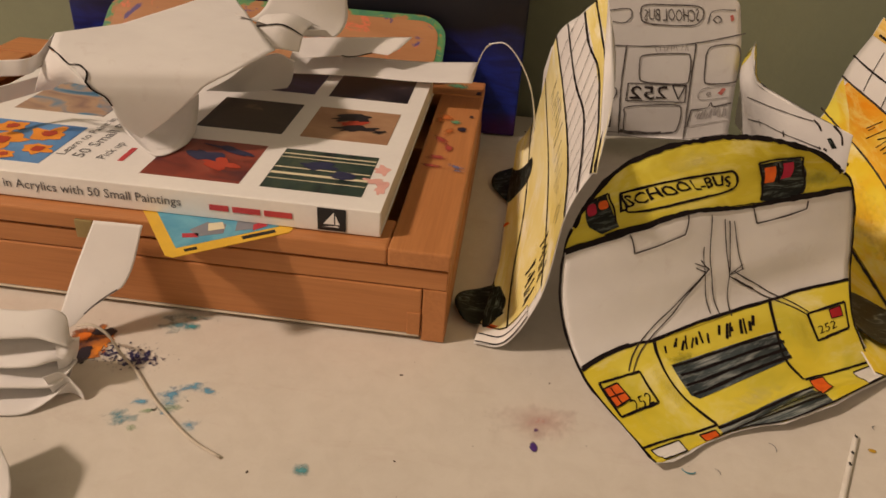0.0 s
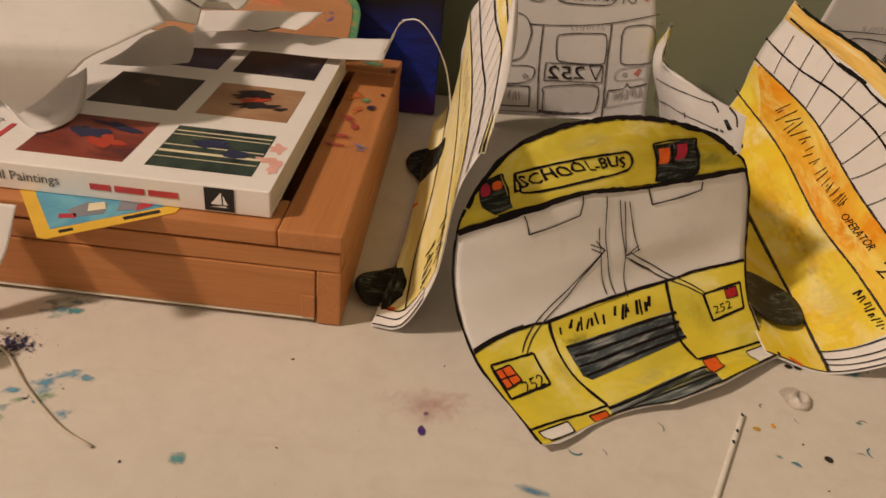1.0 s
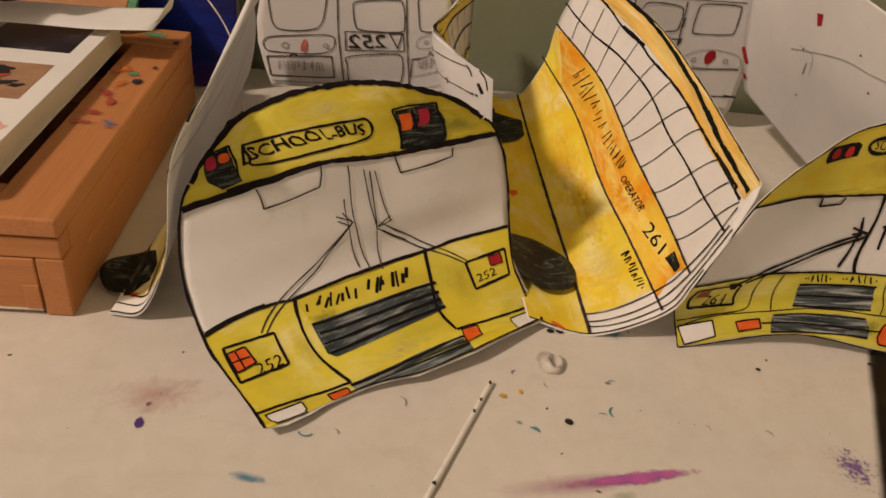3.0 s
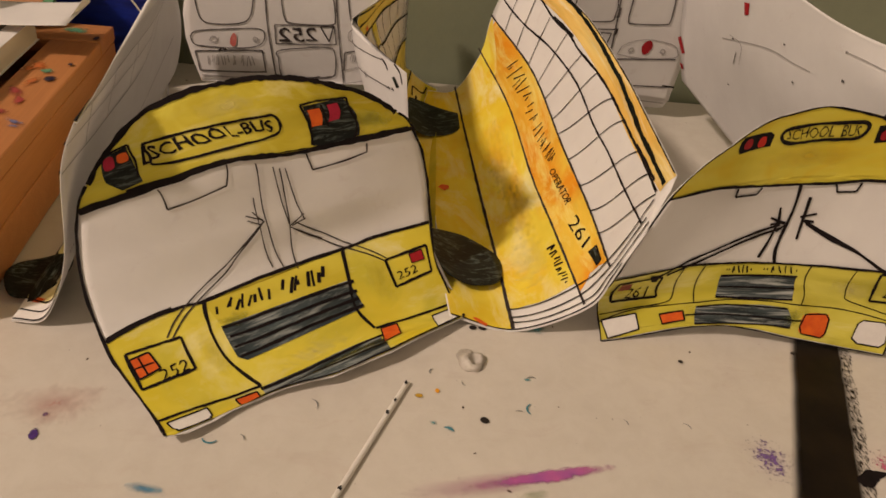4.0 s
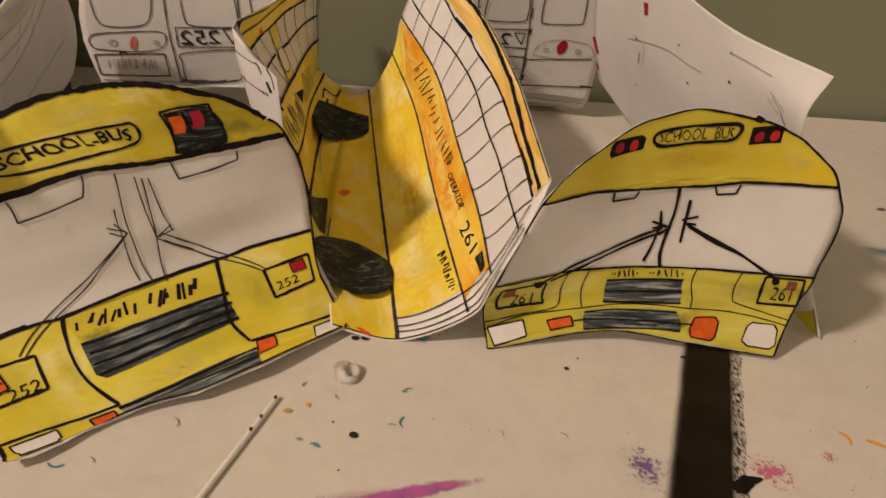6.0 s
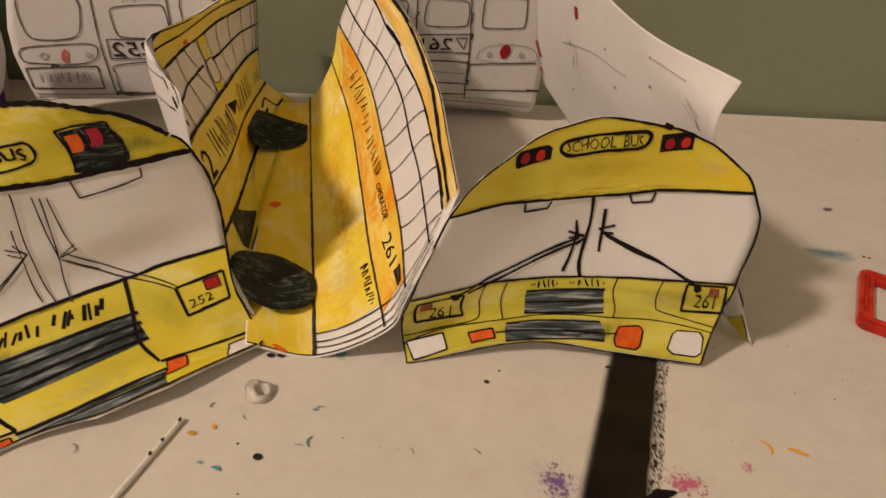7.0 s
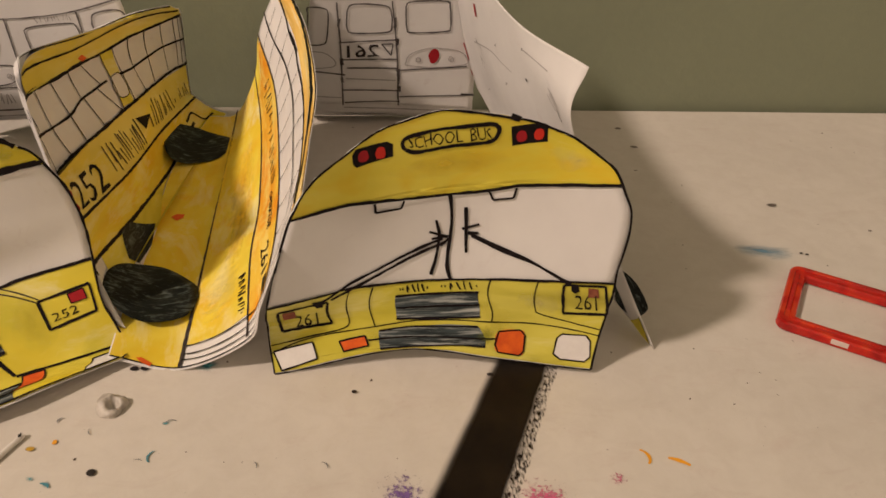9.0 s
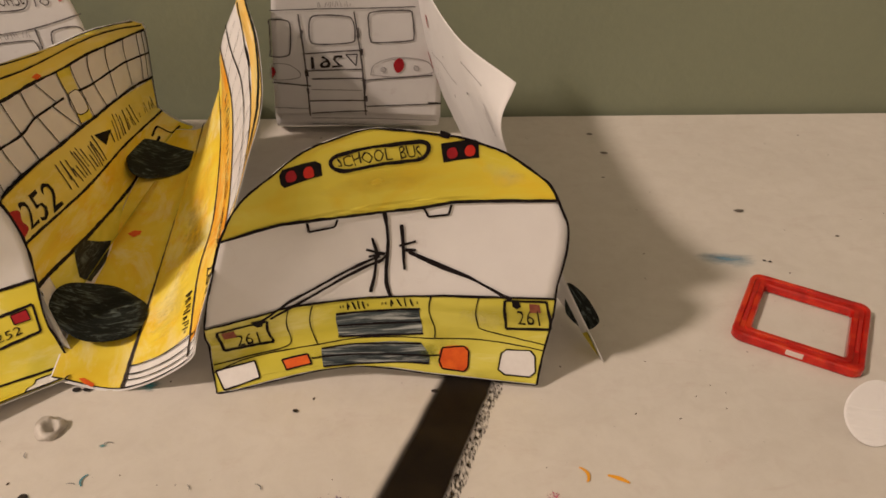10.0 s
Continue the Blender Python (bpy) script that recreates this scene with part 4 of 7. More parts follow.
def stain(name, base, scale, hard=0.12, reach=0.55, break_up=1.0, second=None, stretch=(1, 1), rough=0.5, strength=1.0):
    """Dried paint that thins out towards its ragged edge."""
    def build(tree, bsdf):
        uv = tree.nodes.new("ShaderNodeTexCoord").outputs["UV"]
        off = node(tree, "ShaderNodeVectorMath", op="SUBTRACT")
        off.inputs[1].default_value = (0.5, 0.5, 0)
        tree.links.new(uv, off.inputs[0])
        ln = node(tree, "ShaderNodeVectorMath", op="LENGTH")
        tree.links.new(off.outputs[0], ln.inputs[0])
        v = coords(tree, "Object", (stretch[0], stretch[1], 1))
        n = fuzz(tree, v, scale, 6, 0.65, 0.4)
        far = node(tree, "ShaderNodeMath", op="MULTIPLY_ADD")
        tree.links.new(ln.outputs["Value"], far.inputs[0])
        far.inputs[1].default_value, far.inputs[2].default_value = -1.15, reach * 0.5
        add = node(tree, "ShaderNodeMath", op="MULTIPLY_ADD")
        tree.links.new(n, add.inputs[0])
        add.inputs[1].default_value = break_up
        tree.links.new(far.outputs[0], add.inputs[2])
        a = ramp(tree, add.outputs[0], (0.5, (0, 0, 0)), (min(1.0, 0.5 + hard), (strength, strength, strength)))
        tree.links.new(a, bsdf.inputs["Alpha"])
        c = ramp(tree, fuzz(tree, v, scale * 0.5, 3), (0.35, base), (0.65, second or tuple(0.7 * x for x in base)))
        tree.links.new(c, bsdf.inputs["Base Color"])
        bsdf.inputs["Roughness"].default_value = rough
    return material(name, build)


RUB_OLIVE = stain("olive_rubbed_marker", (0.56, 0.48, 0.02), 90.0, 0.6, 1.1, 0.6, (0.62, 0.53, 0.03), strength=0.5)
RUB_GREEN = stain("green_rubbed_pencil", (0.17, 0.20, 0.012), 260.0, 0.5, 1.0, 0.8, (0.26, 0.27, 0.015), strength=0.7)
RUB_GOLD = stain("gold_rubbed_marker", (0.74, 0.50, 0.02), 60.0, 0.6, 1.15, 0.6, (0.76, 0.56, 0.03), (1, 3), strength=0.6)
RUB_ORANGE = stain("orange_rubbed_pencil", (0.80, 0.44, 0.02), 160.0, 0.7, 1.0, 0.7, (0.82, 0.54, 0.04), (3, 1), strength=0.55)
RUB_PALE = stain("pale_unfilled_paper", (0.82, 0.76, 0.34), 120.0, 0.8, 0.95, 0.8, (0.80, 0.74, 0.24), (1, 3), strength=0.5)
LEVEL = [0.0003]


def spill(mat, x, y, sx, sy, turn=0.0, name="paint_stain", label="", base=0.0, owner=None):
    LEVEL[0] += 0.00001
    bm = bmesh.new()
    uvl = bm.loops.layers.uv.new("flat")
    c, s = math.cos(radians(turn)), math.sin(radians(turn))
    vs = []
    for a, b in ((-0.5, -0.5), (0.5, -0.5), (0.5, 0.5), (-0.5, 0.5)):
        px, py = a * sx, b * sy
        vs.append(bm.verts.new((x + px * c - py * s, y + px * s + py * c, base + LEVEL[0])))
    f = bm.faces.new(vs)
    for l, q in zip(f.loops, ((0, 0), (1, 0), (1, 1), (0, 1))):
        l[uvl].uv = q
    return world_part(name, bm, mat, owner or table, label)


ST_BLUE = stain("blue_acrylic_stain", (0.06, 0.27, 0.48), 200.0, 0.5, 0.25, 1.4, (0.10, 0.38, 0.58), strength=0.95)
ST_TEAL = stain("teal_stain", (0.06, 0.33, 0.38), 150.0, 0.45, 0.8)
ST_TEAL_THIN = stain("thin_blue_stain", (0.12, 0.36, 0.46), 170.0, 0.4, 0.25, 1.4, strength=0.75)
ST_GREEN = stain("green_stain", (0.18, 0.44, 0.18), 190.0, 0.5, 0.7, strength=0.85)
ST_NAVY = stain("navy_spatter", (0.02, 0.02, 0.09), 420.0, 0.06, -0.45, 1.8)
ST_ORANGE = stain("orange_stain", (0.8, 0.2, 0.02), 60.0, 0.1, 0.95)
ST_PINK = stain("pink_smear", (0.64, 0.36, 0.33), 60.0, 0.6, 0.6, 1.1, strength=0.55)
ST_VIOLET = stain("violet_stain", (0.08, 0.03, 0.22), 120.0, 0.1, 0.9)
ST_PURPLE = stain("purple_marker_streak", (0.36, 0.09, 0.36), 120.0, 0.22, 1.36, 0.55, (0.55, 0.12, 0.36), strength=0.9)
ST_PURPLE_THIN = stain("thin_pink_streak", (0.56, 0.24, 0.40), 80.0, 0.5, 1.25, 0.6, None, (0.4, 1.6), strength=0.55)
ST_GREEN_THIN = stain("thin_green_stain", (0.36, 0.46, 0.22), 90.0, 0.5, 0.6, strength=0.5)
ST_LILAC = stain("lilac_spatter", (0.22, 0.12, 0.38), 480.0, 0.3, -0.15, 1.6)
ST_ROSE = stain("rose_spatter", (0.7, 0.13, 0.28), 480.0, 0.3, -0.15, 1.6)
ST_YELLOW = stain("yellow_stain", (0.7, 0.42, 0.03), 90.0, 0.15, 0.8)
ST_BLACK = stain("black_speck", (0.02, 0.015, 0.015), 60.0, 0.06, 0.95)
ST_GREY = stain("grey_speck", (0.16, 0.13, 0.11), 80.0, 0.2, 0.85)
ST_SKY = stain("faint_blue_streak", (0.14, 0.33, 0.48), 40.0, 0.5, 1.0, 0.8, None, (1, 3), strength=0.8)
ST_DARK = stain("dark_paint_patch", (0.012, 0.01, 0.025), 160.0, 0.08, 0.5, 1.2)
ST_MIX = stain("mixed_paint_patch", (0.75, 0.24, 0.02), 110.0, 0.1, 0.95, 1.0, (0.012, 0.01, 0.03))

for mat, x, y, sx, sy, a in (
        (ST_BLUE, -0.1633, 0.3575, 0.020, 0.024, 20), (ST_BLUE, -0.1557, 0.3645, 0.030, 0.012, 12), (ST_BLUE, -0.1476, 0.3645, 0.020, 0.009, -10), (ST_BLUE, -0.1747, 0.3516, 0.017, 0.009, 0), (ST_BLUE, -0.1476, 0.3418, 0.015, 0.011, 30),
        (ST_GREEN, -0.1606, 0.3500, 0.016, 0.009, 10), (ST_GREEN, -0.1696, 0.3465, 0.010, 0.006, 30), (ST_GREEN, -0.1715, 0.3350, 0.013, 0.008, 0), (ST_TEAL_THIN, -0.1795, 0.3400, 0.026, 0.016, 0), (ST_BLUE, -0.1605, 0.3470, 0.012, 0.008, 0),
        (ST_TEAL_THIN, -0.183, 0.4080, 0.034, 0.018, 15), (ST_TEAL_THIN, -0.180, 0.4165, 0.044, 0.014, 10), (ST_TEAL, -0.174, 0.4090, 0.012, 0.010, 0),
        (ST_NAVY, -0.190, 0.3800, 0.050, 0.034, 10), (ST_NAVY, -0.206, 0.3810, 0.030, 0.024, 0), (ST_ORANGE, -0.247, 0.3995, 0.012, 0.010, 0), (ST_MIX, -0.2190, 0.3885, 0.030, 0.032, 40), (ST_DARK, -0.2180, 0.3780, 0.018, 0.020, 10), (ST_DARK, -0.2150, 0.3965, 0.022, 0.012, 20), (ST_ORANGE, -0.2235, 0.3915, 0.010, 0.011, 0),
        (ST_TEAL, -0.0915, 0.3240, 0.013, 0.011, 0), (ST_VIOLET, 0.0075, 0.3550, 0.0045, 0.0085, 10), (ST_VIOLET, 0.0085, 0.366, 0.003, 0.003, 0), (ST_PINK, 0.012, 0.3720, 0.075, 0.034, 10), (ST_TEAL, 0.1783, 0.361, 0.005, 0.006, 20), (ST_TEAL, 0.2195, 0.3925, 0.006, 0.003, 0),
        (ST_SKY, 0.056, 0.3290, 0.026, 0.008, -12), (ST_BLUE, 0.056, 0.3288, 0.022, 0.0045, -12), (ST_PURPLE_THIN, 0.189, 0.3308, 0.085, 0.016, 9), (ST_PURPLE, 0.2180, 0.3352, 0.078, 0.0092, 9.5), (ST_GREEN_THIN, 0.209, 0.3255, 0.030, 0.010, 5), (ST_LILAC, 0.324, 0.3450, 0.036, 0.042, 0), (ST_ROSE, 0.383, 0.3405, 0.042, 0.032, -20),
        (ST_ROSE, 0.417, 0.3485, 0.012, 0.010, 0), (ST_SKY, 0.574, 0.526, 0.060, 0.024, -8),
        (ST_TEAL, 0.232, 0.4305, 0.020, 0.012, 0), (ST_BLACK, 0.1945, 0.3660, 0.0050, 0.0046, -20), (ST_BLACK, 0.197, 0.4300, 0.0050, 0.0040, 0), (ST_BLACK, 0.2025, 0.4300, 0.0055, 0.0040, 0),
        (ST_TEAL, 0.171, 0.3640, 0.0060, 0.0040, -30), (ST_YELLOW, 0.1655, 0.3805, 0.0050, 0.0035, 0), (ST_GREY, 0.539, 0.6880, 0.009, 0.006, 0), (ST_GREY, 0.537, 0.7260, 0.009, 0.007, 0), (ST_GREY, 0.526, 0.6440, 0.006, 0.004, 0),
        (ST_GREY, 0.612, 0.5880, 0.013, 0.007, 10), (ST_GREY, 0.6655, 0.5500, 0.005, 0.004, 0), (ST_BLACK, 0.5985, 0.5230, 0.003, 0.002, 0), (ST_BLACK, 0.6020, 0.5215, 0.003, 0.002, 0), (ST_BLACK, 0.304, 0.4080, 0.0035, 0.003, 0), (ST_BLACK, 0.372, 0.4170, 0.004, 0.003, 0)):
    spill(mat, x, y, sx, sy, a)


# smears of paint on the box
SM_RED, SM_ORANGE, SM_BLUE, SM_GREEN, SM_DARK = (stain(n, c, 190.0, 0.35, r, 1.3, strength=k) for n, c, r, k in (
    ("red_paint_smear", (0.42, 0.06, 0.06), 0.62, 0.9), ("orange_paint_smear", (0.62, 0.17, 0.04), 0.62, 0.9), ("blue_paint_smear", (0.15, 0.2, 0.42), 0.62, 0.85),
    ("green_paint_smear", (0.12, 0.34, 0.2), 0.6, 0.9), ("dark_paint_smear", (0.02, 0.015, 0.04), 1.1, 1.0)))
for mat, x, y, sx, sy, a in ((SM_ORANGE, -0.063, 0.600, 0.013, 0.022, 30), (SM_GREEN, -0.056, 0.593, 0.010, 0.010, 0), (SM_ORANGE, -0.067, 0.594, 0.008, 0.012, 10), (SM_DARK, -0.0505, 0.581, 0.0062, 0.009, 0),
                             (SM_RED, -0.062, 0.532, 0.018, 0.009, 10), (SM_RED, -0.064, 0.519, 0.016, 0.006, -10), (SM_BLUE, -0.049, 0.521, 0.014, 0.006, -30), (SM_BLUE, -0.046, 0.515, 0.010, 0.005, 0),
                             (SM_RED, -0.062, 0.560, 0.009, 0.020, 30), (SM_ORANGE, -0.059, 0.575, 0.007, 0.016, -20), (SM_RED, -0.056, 0.548, 0.008, 0.016, 15), (SM_GREEN, -0.062, 0.668, 0.024, 0.016, 0),
                             (SM_DARK, -0.046, 0.606, 0.003, 0.005, 0), (SM_DARK, -0.0445, 0.655, 0.004, 0.008, 0)):
    spill(mat, x, y, sx, sy, a, "paint_smear", base=BZ + 0.0004, owner=paint_box)


def band_build(tree, bsdf):
    uv = tree.nodes.new("ShaderNodeTexCoord").outputs["UV"]
    sep = tree.nodes.new("ShaderNodeSeparateXYZ")
    tree.links.new(uv, sep.inputs[0])
    g = [(k, k, k) for k in (0.0, 0.25, 0.8, 1.0, 0.4, 0.34)]
    wash = ramp(tree, sep.outputs["X"], (0.0, g[0]), (0.05, g[1]), (0.10, g[2]), (0.15, g[3]), (0.76, g[3]), (0.81, g[1]), (0.84, g[0]))
    dry = ramp(tree, sep.outputs["X"], (0.76, g[0]), (0.80, g[4]), (0.95, g[5]), (1.0, g[0]))
    n = fuzz(tree, coords(tree, "Object", (1, 0.35, 1), -20), 900.0, 5, 0.7)
    add = node(tree, "ShaderNodeMath", op="ADD")
    tree.links.new(dry, add.inputs[0])
    tree.links.new(n, add.inputs[1])
    brushed = ramp(tree, add.outputs[0], (0.80, g[0]), (1.0, g[3]))
    most = node(tree, "ShaderNodeMath", op="MAXIMUM")
    tree.links.new(wash, most.inputs[0])
    tree.links.new(brushed, most.inputs[1])
    tree.links.new(most.outputs[0], bsdf.inputs["Alpha"])
    c = ramp(tree, fuzz(tree, coords(tree), 40.0, 4), (0.3, (0.006, 0.004, 0.003)), (0.7, (0.018, 0.012, 0.006)))
    tree.links.new(c, bsdf.inputs["Base Color"])
    bsdf.inputs["Roughness"].default_value = 0.5
    bsdf.inputs["Specular IOR Level"].default_value = 0.12


BAND = material("black_paint_with_dry_edge", band_build)
bm = bmesh.new()
uvl = bm.loops.layers.uv.new("flat")
prev = None
for i in range(25):
    f = i / 24
    y = 0.300 + 0.150 * f
    xl, xr = 0.311 + 0.0755 * f + 0.0006 * noise.noise((f * 9, 0, 1)), 0.355 + 0.068 * f + 0.0012 * noise.noise((f * 14, 3, 1))
    cur = (bm.verts.new((xl, y, 0.00025)), bm.verts.new((xr, y, 0.00025)), f)
    if prev:
        face = bm.faces.new((prev[0], prev[1], cur[1], cur[0]))
        for l, q in zip(face.loops, ((0, prev[2]), (1, prev[2]), (1, cur[2]), (0, cur[2]))):
            l[uvl].uv = q
    prev = cur
world_part("black_paint_band", bm, BAND, table, "black painted band with a dry-brushed edge")
blot("black_paint_corner", 0.367, 0.3345, 0.0075, 0.0035, 0.0008, BLACK, table, 77, 0.4, 20)

# crumbs and eraser dust
CRUMB = plain("dark_crumbs", (0.12, 0.09, 0.07), 0.8)
rnd = random.Random(5)
bm = bmesh.new()
for i in range(150):
    x, y = rnd.uniform(-0.2, 0.75), rnd.uniform(0.26, 0.74)
    if x < -0.03 and y > 0.40:
        continue
    r = rnd.choice((0.0003, 0.0003, 0.0004, 0.0004, 0.0006))
    m = Matrix.Translation((x, y, r * 0.4)) @ Euler((0, 0, rnd.uniform(0, 3.1))).to_matrix().to_4x4() @ Matrix.Diagonal((r * rnd.uniform(1, 2.4), r, r * 0.5, 1))
    bmesh.ops.create_icosphere(bm, subdivisions=1, radius=1.0, matrix=m)
tagged(part("crumbs", bm, CRUMB), "tiny dark crumbs and eraser dust scattered on table", "crumbs", kind="stuff")
FIBRE = plain("grey_fibre", (0.22, 0.22, 0.22), 0.8)
TEAL_INK = plain("teal_ink", (0.07, 0.24, 0.30), 0.7)
AMBER_INK = plain("amber_ink", (0.75, 0.36, 0.02), 0.6)


def curl_mark(bm, x, y, size, turn, bend, width):
    """A short curved stroke lying on the table."""
    prev = None
    for k in range(9):
        a = radians(turn) + bend * (k / 8 - 0.5)
        r = size / max(0.2, abs(bend))
        q = Vector((x + r * (math.cos(a) - math.cos(radians(turn))), y + r * (math.sin(a) - math.sin(radians(turn))), 0.0006))
        out = Vector((math.cos(a), math.sin(a), 0)) * width * (0.5 - 0.25 * abs(k / 4 - 1))
        cur = (bm.verts.new(q - out), bm.verts.new(q + out))
        if prev:
            bm.faces.new((prev[0], prev[1], cur[1], cur[0]))
        prev = cur


bm = bmesh.new()
for x, y, size, turn, bend, width in ((0.1196, 0.3748, 0.007, 20, 2.0, 0.0006), (0.2212, 0.3944, 0.006, 100, 2.2, 0.0006), (0.2916, 0.3645, 0.005, 40, 1.6, 0.0006), (0.187, 0.389, 0.004, 200, 1.5, 0.0005),
                                      (0.212, 0.372, 0.004, 80, 1.2, 0.0005), (0.262, 0.366, 0.004, 20, 1.4, 0.0005), (0.09, 0.355, 0.004, 30, 1.6, 0.0005), (0.172, 0.3974, 0.004, 150, 2.4, 0.0008)):
    curl_mark(bm, x, y, size, turn, bend, width)
tagged(part("fibres", bm, FIBRE), "short grey threads lying on the table", "lint", kind="stuff")
for mat, x, y, size, turn, bend, width in ((TEAL_INK, 0.076, 0.3515, 0.0075, 260, 2.2, 0.0010), (TEAL_INK, 0.2156, 0.3734, 0.0075, 170, 2.0, 0.0010), (TEAL_INK, 0.1781, 0.361, 0.005, 60, 1.4, 0.0014),
                                           (AMBER_INK, 0.4353, 0.3601, 0.010, 10, 2.0, 0.0017), (AMBER_INK, 0.4485, 0.3565, 0.010, 60, 0.5, 0.0024), (AMBER_INK, 0.1745, 0.3839, 0.0026, 0, 0.8, 0.0022)):
    bm = bmesh.new()
    curl_mark(bm, x, y, size, turn, bend, width)
    world_part("ink_mark", bm, mat, table)

# white stick with dark specks
STICK = worn("white_stick", (0.72, 0.70, 0.66), (0.64, 0.61, 0.56), 0.5, 90.0, 500.0)
stick = thing("white_stick", "thin white paper stick with dark specks on table", "stick", (0.13, 0.33, 0))


def rod(name, a, b, r, mat, parent, n=12):
    a, b = Vector(a), Vector(b)
    bm = bmesh.new()
    bmesh.ops.create_cone(bm, cap_ends=True, segments=n, radius1=r, radius2=r, depth=(b - a).length, matrix=Matrix.Translation((a + b) / 2) @ (b - a).to_track_quat("Z", "Y").to_matrix().to_4x4())
    return world_part(name, bm, mat, parent, "", False)


rod("shaft", (0.1605, 0.388, 0.0013), (0.098, 0.262, 0.0013), 0.0013, STICK, stick)
for f in (0.01, 0.10, 0.16, 0.48, 0.70):
    x, y = 0.1605 - 0.0625 * f, 0.388 - 0.126 * f
    blot("dark_speck", x, y, 0.0008, 0.0011, 0.0028, PRINT_BLACK, stick, int(f * 90), 0.4)

# dried drop of glue
def glue_build(tree, bsdf):
    c = ramp(tree, fuzz(tree, coords(tree), 200.0, 3), (0.3, (0.42, 0.38, 0.33)), (0.7, (0.66, 0.62, 0.56)))
    tree.links.new(c, bsdf.inputs["Base Color"])
    bsdf.inputs["Roughness"].default_value = 0.5
    bsdf.inputs["Transmission Weight"].default_value = 0.2


GLUE = material("dried_glue", glue_build)
bm = bmesh.new()
bmesh.ops.create_uvsphere(bm, u_segments=32, v_segments=18, radius=1.0, matrix=Matrix.Translation((0.1928, 0.4045, 0.0004)) @ Matrix.Diagonal((0.0070, 0.0078, 0.0046, 1)))
for v in bm.verts:
    off = Vector((v.co.x - 0.1928, v.co.y - 0.4045, 0))
    v.co += off * (0.35 * noise.noise(v.co * 170))
    dent = max(0.0, 1 - ((v.co.x - 0.1945) ** 2 + (v.co.y - 0.4030) ** 2) / 0.0000120)
    v.co.z = max(0.0002, v.co.z + 0.0016 * noise.noise(v.co * 300) - 0.0040 * dent)
tagged(part("glue_drop", bm, GLUE, smooth=True), "dried whitish drop of glue on the table", "glue")

# red plastic frame tile


def tile_build(tree, bsdf):
    v = coords(tree)
    c = ramp(tree, fuzz(tree, v, 55.0, 3, 0.5, 1.0), (0.38, (0.40, 0.008, 0.005)), (0.52, (0.58, 0.016, 0.008)), (0.66, (0.72, 0.05, 0.012)))
    tree.links.new(c, bsdf.inputs["Base Color"])
    bsdf.inputs["Roughness"].default_value = 0.1
    bsdf.inputs["Transmission Weight"].default_value = 0.3
    bsdf.inputs["IOR"].default_value = 1.46


RED_PLASTIC = material("clear_red_plastic", tile_build)
RED_DEEP = plain("red_plastic_core", (0.45, 0.015, 0.012), 0.2, 0.6)
tile = thing("magnetic_tile", "clear red plastic frame tile lying on the table", "toy tile", (0.5878, 0.4559, 0))
TM = Matrix.Translation((0.5878, 0.4559, 0.0005)) @ Euler((0, 0, radians(-35.5))).to_matrix().to_4x4()


def moulded_ring(sections, m):
    """A square frame with rounded corners; sections are outer width and height going round its cut."""
    bm = bmesh.new()
    rings = [[bm.verts.new(m @ Vector((x, y, z))) for x, y in rounded(w, w, max(0.0016, 0.0065 - (0.068 - w) * 0.24), 5)] for w, z in sections]
    n = len(rings[0])
    for a in range(len(rings)):
        b = (a + 1) % len(rings)
        for i in range(n):
            j = (i + 1) % n
            bm.faces.new((rings[a][i], rings[a][j], rings[b][j], rings[b][i]))
    bmesh.ops.recalc_face_normals(bm, faces=bm.faces)
    return bm


world_part("frame", moulded_ring(((0.0672, 0.0), (0.068, 0.001), (0.068, 0.0046), (0.0666, 0.0057), (0.0620, 0.0058), (0.0608, 0.0046), (0.0560, 0.0045), (0.0550, 0.0054), (0.0500, 0.0053), (0.0487, 0.0042), (0.0480, 0.0005)), TM), RED_PLASTIC, tile)
for x, y, w, h in ((-0.002, 0.0292, 0.036, 0.0024), (0.003, -0.0292, 0.034, 0.0024), (0.0292, 0.001, 0.0024, 0.034), (-0.0292, -0.003, 0.0024, 0.032)):
    b = bmesh.new()
    box((x - w / 2, y - h / 2, 0.003), (x + w / 2, y + h / 2, 0.0052), 0.0006, b)
    bmesh.ops.transform(b, matrix=TM, verts=b.verts)
    world_part("rib", b, RED_DEEP, tile)
MAGNET = plain("pale_metal", (0.6, 0.5, 0.46), 0.25, 0.6)
b = bmesh.new()
box((-0.0045, -0.0345, 0.0016), (0.0045, -0.0336, 0.0048), 0.0004, b)
bmesh.ops.transform(b, matrix=TM, verts=b.verts)
world_part("magnet", b, MAGNET, tile)

# round white paper
disc = Sheet([(0.561, 0.3665, 0.0015), (0.5625, 0.3765, 0.0135), (0.566, 0.3865, 0.0245)], [(0.577, 0.3650, 0.0008), (0.5790, 0.3745, 0.0108), (0.5815, 0.3862, 0.0232)], [(0.593, 0.3665, 0.0010), (0.5948, 0.3765, 0.0115), (0.597, 0.3865, 0.0220)])
round_paper = thing("round_paper", "round white paper piece leaning up from the table", "paper", (0.578, 0.37, 0))
loose("disc", disc, round_paper, [(1 + math.cos(a * math.pi / 16), 1 + math.sin(a * math.pi / 16)) for a in range(32)])

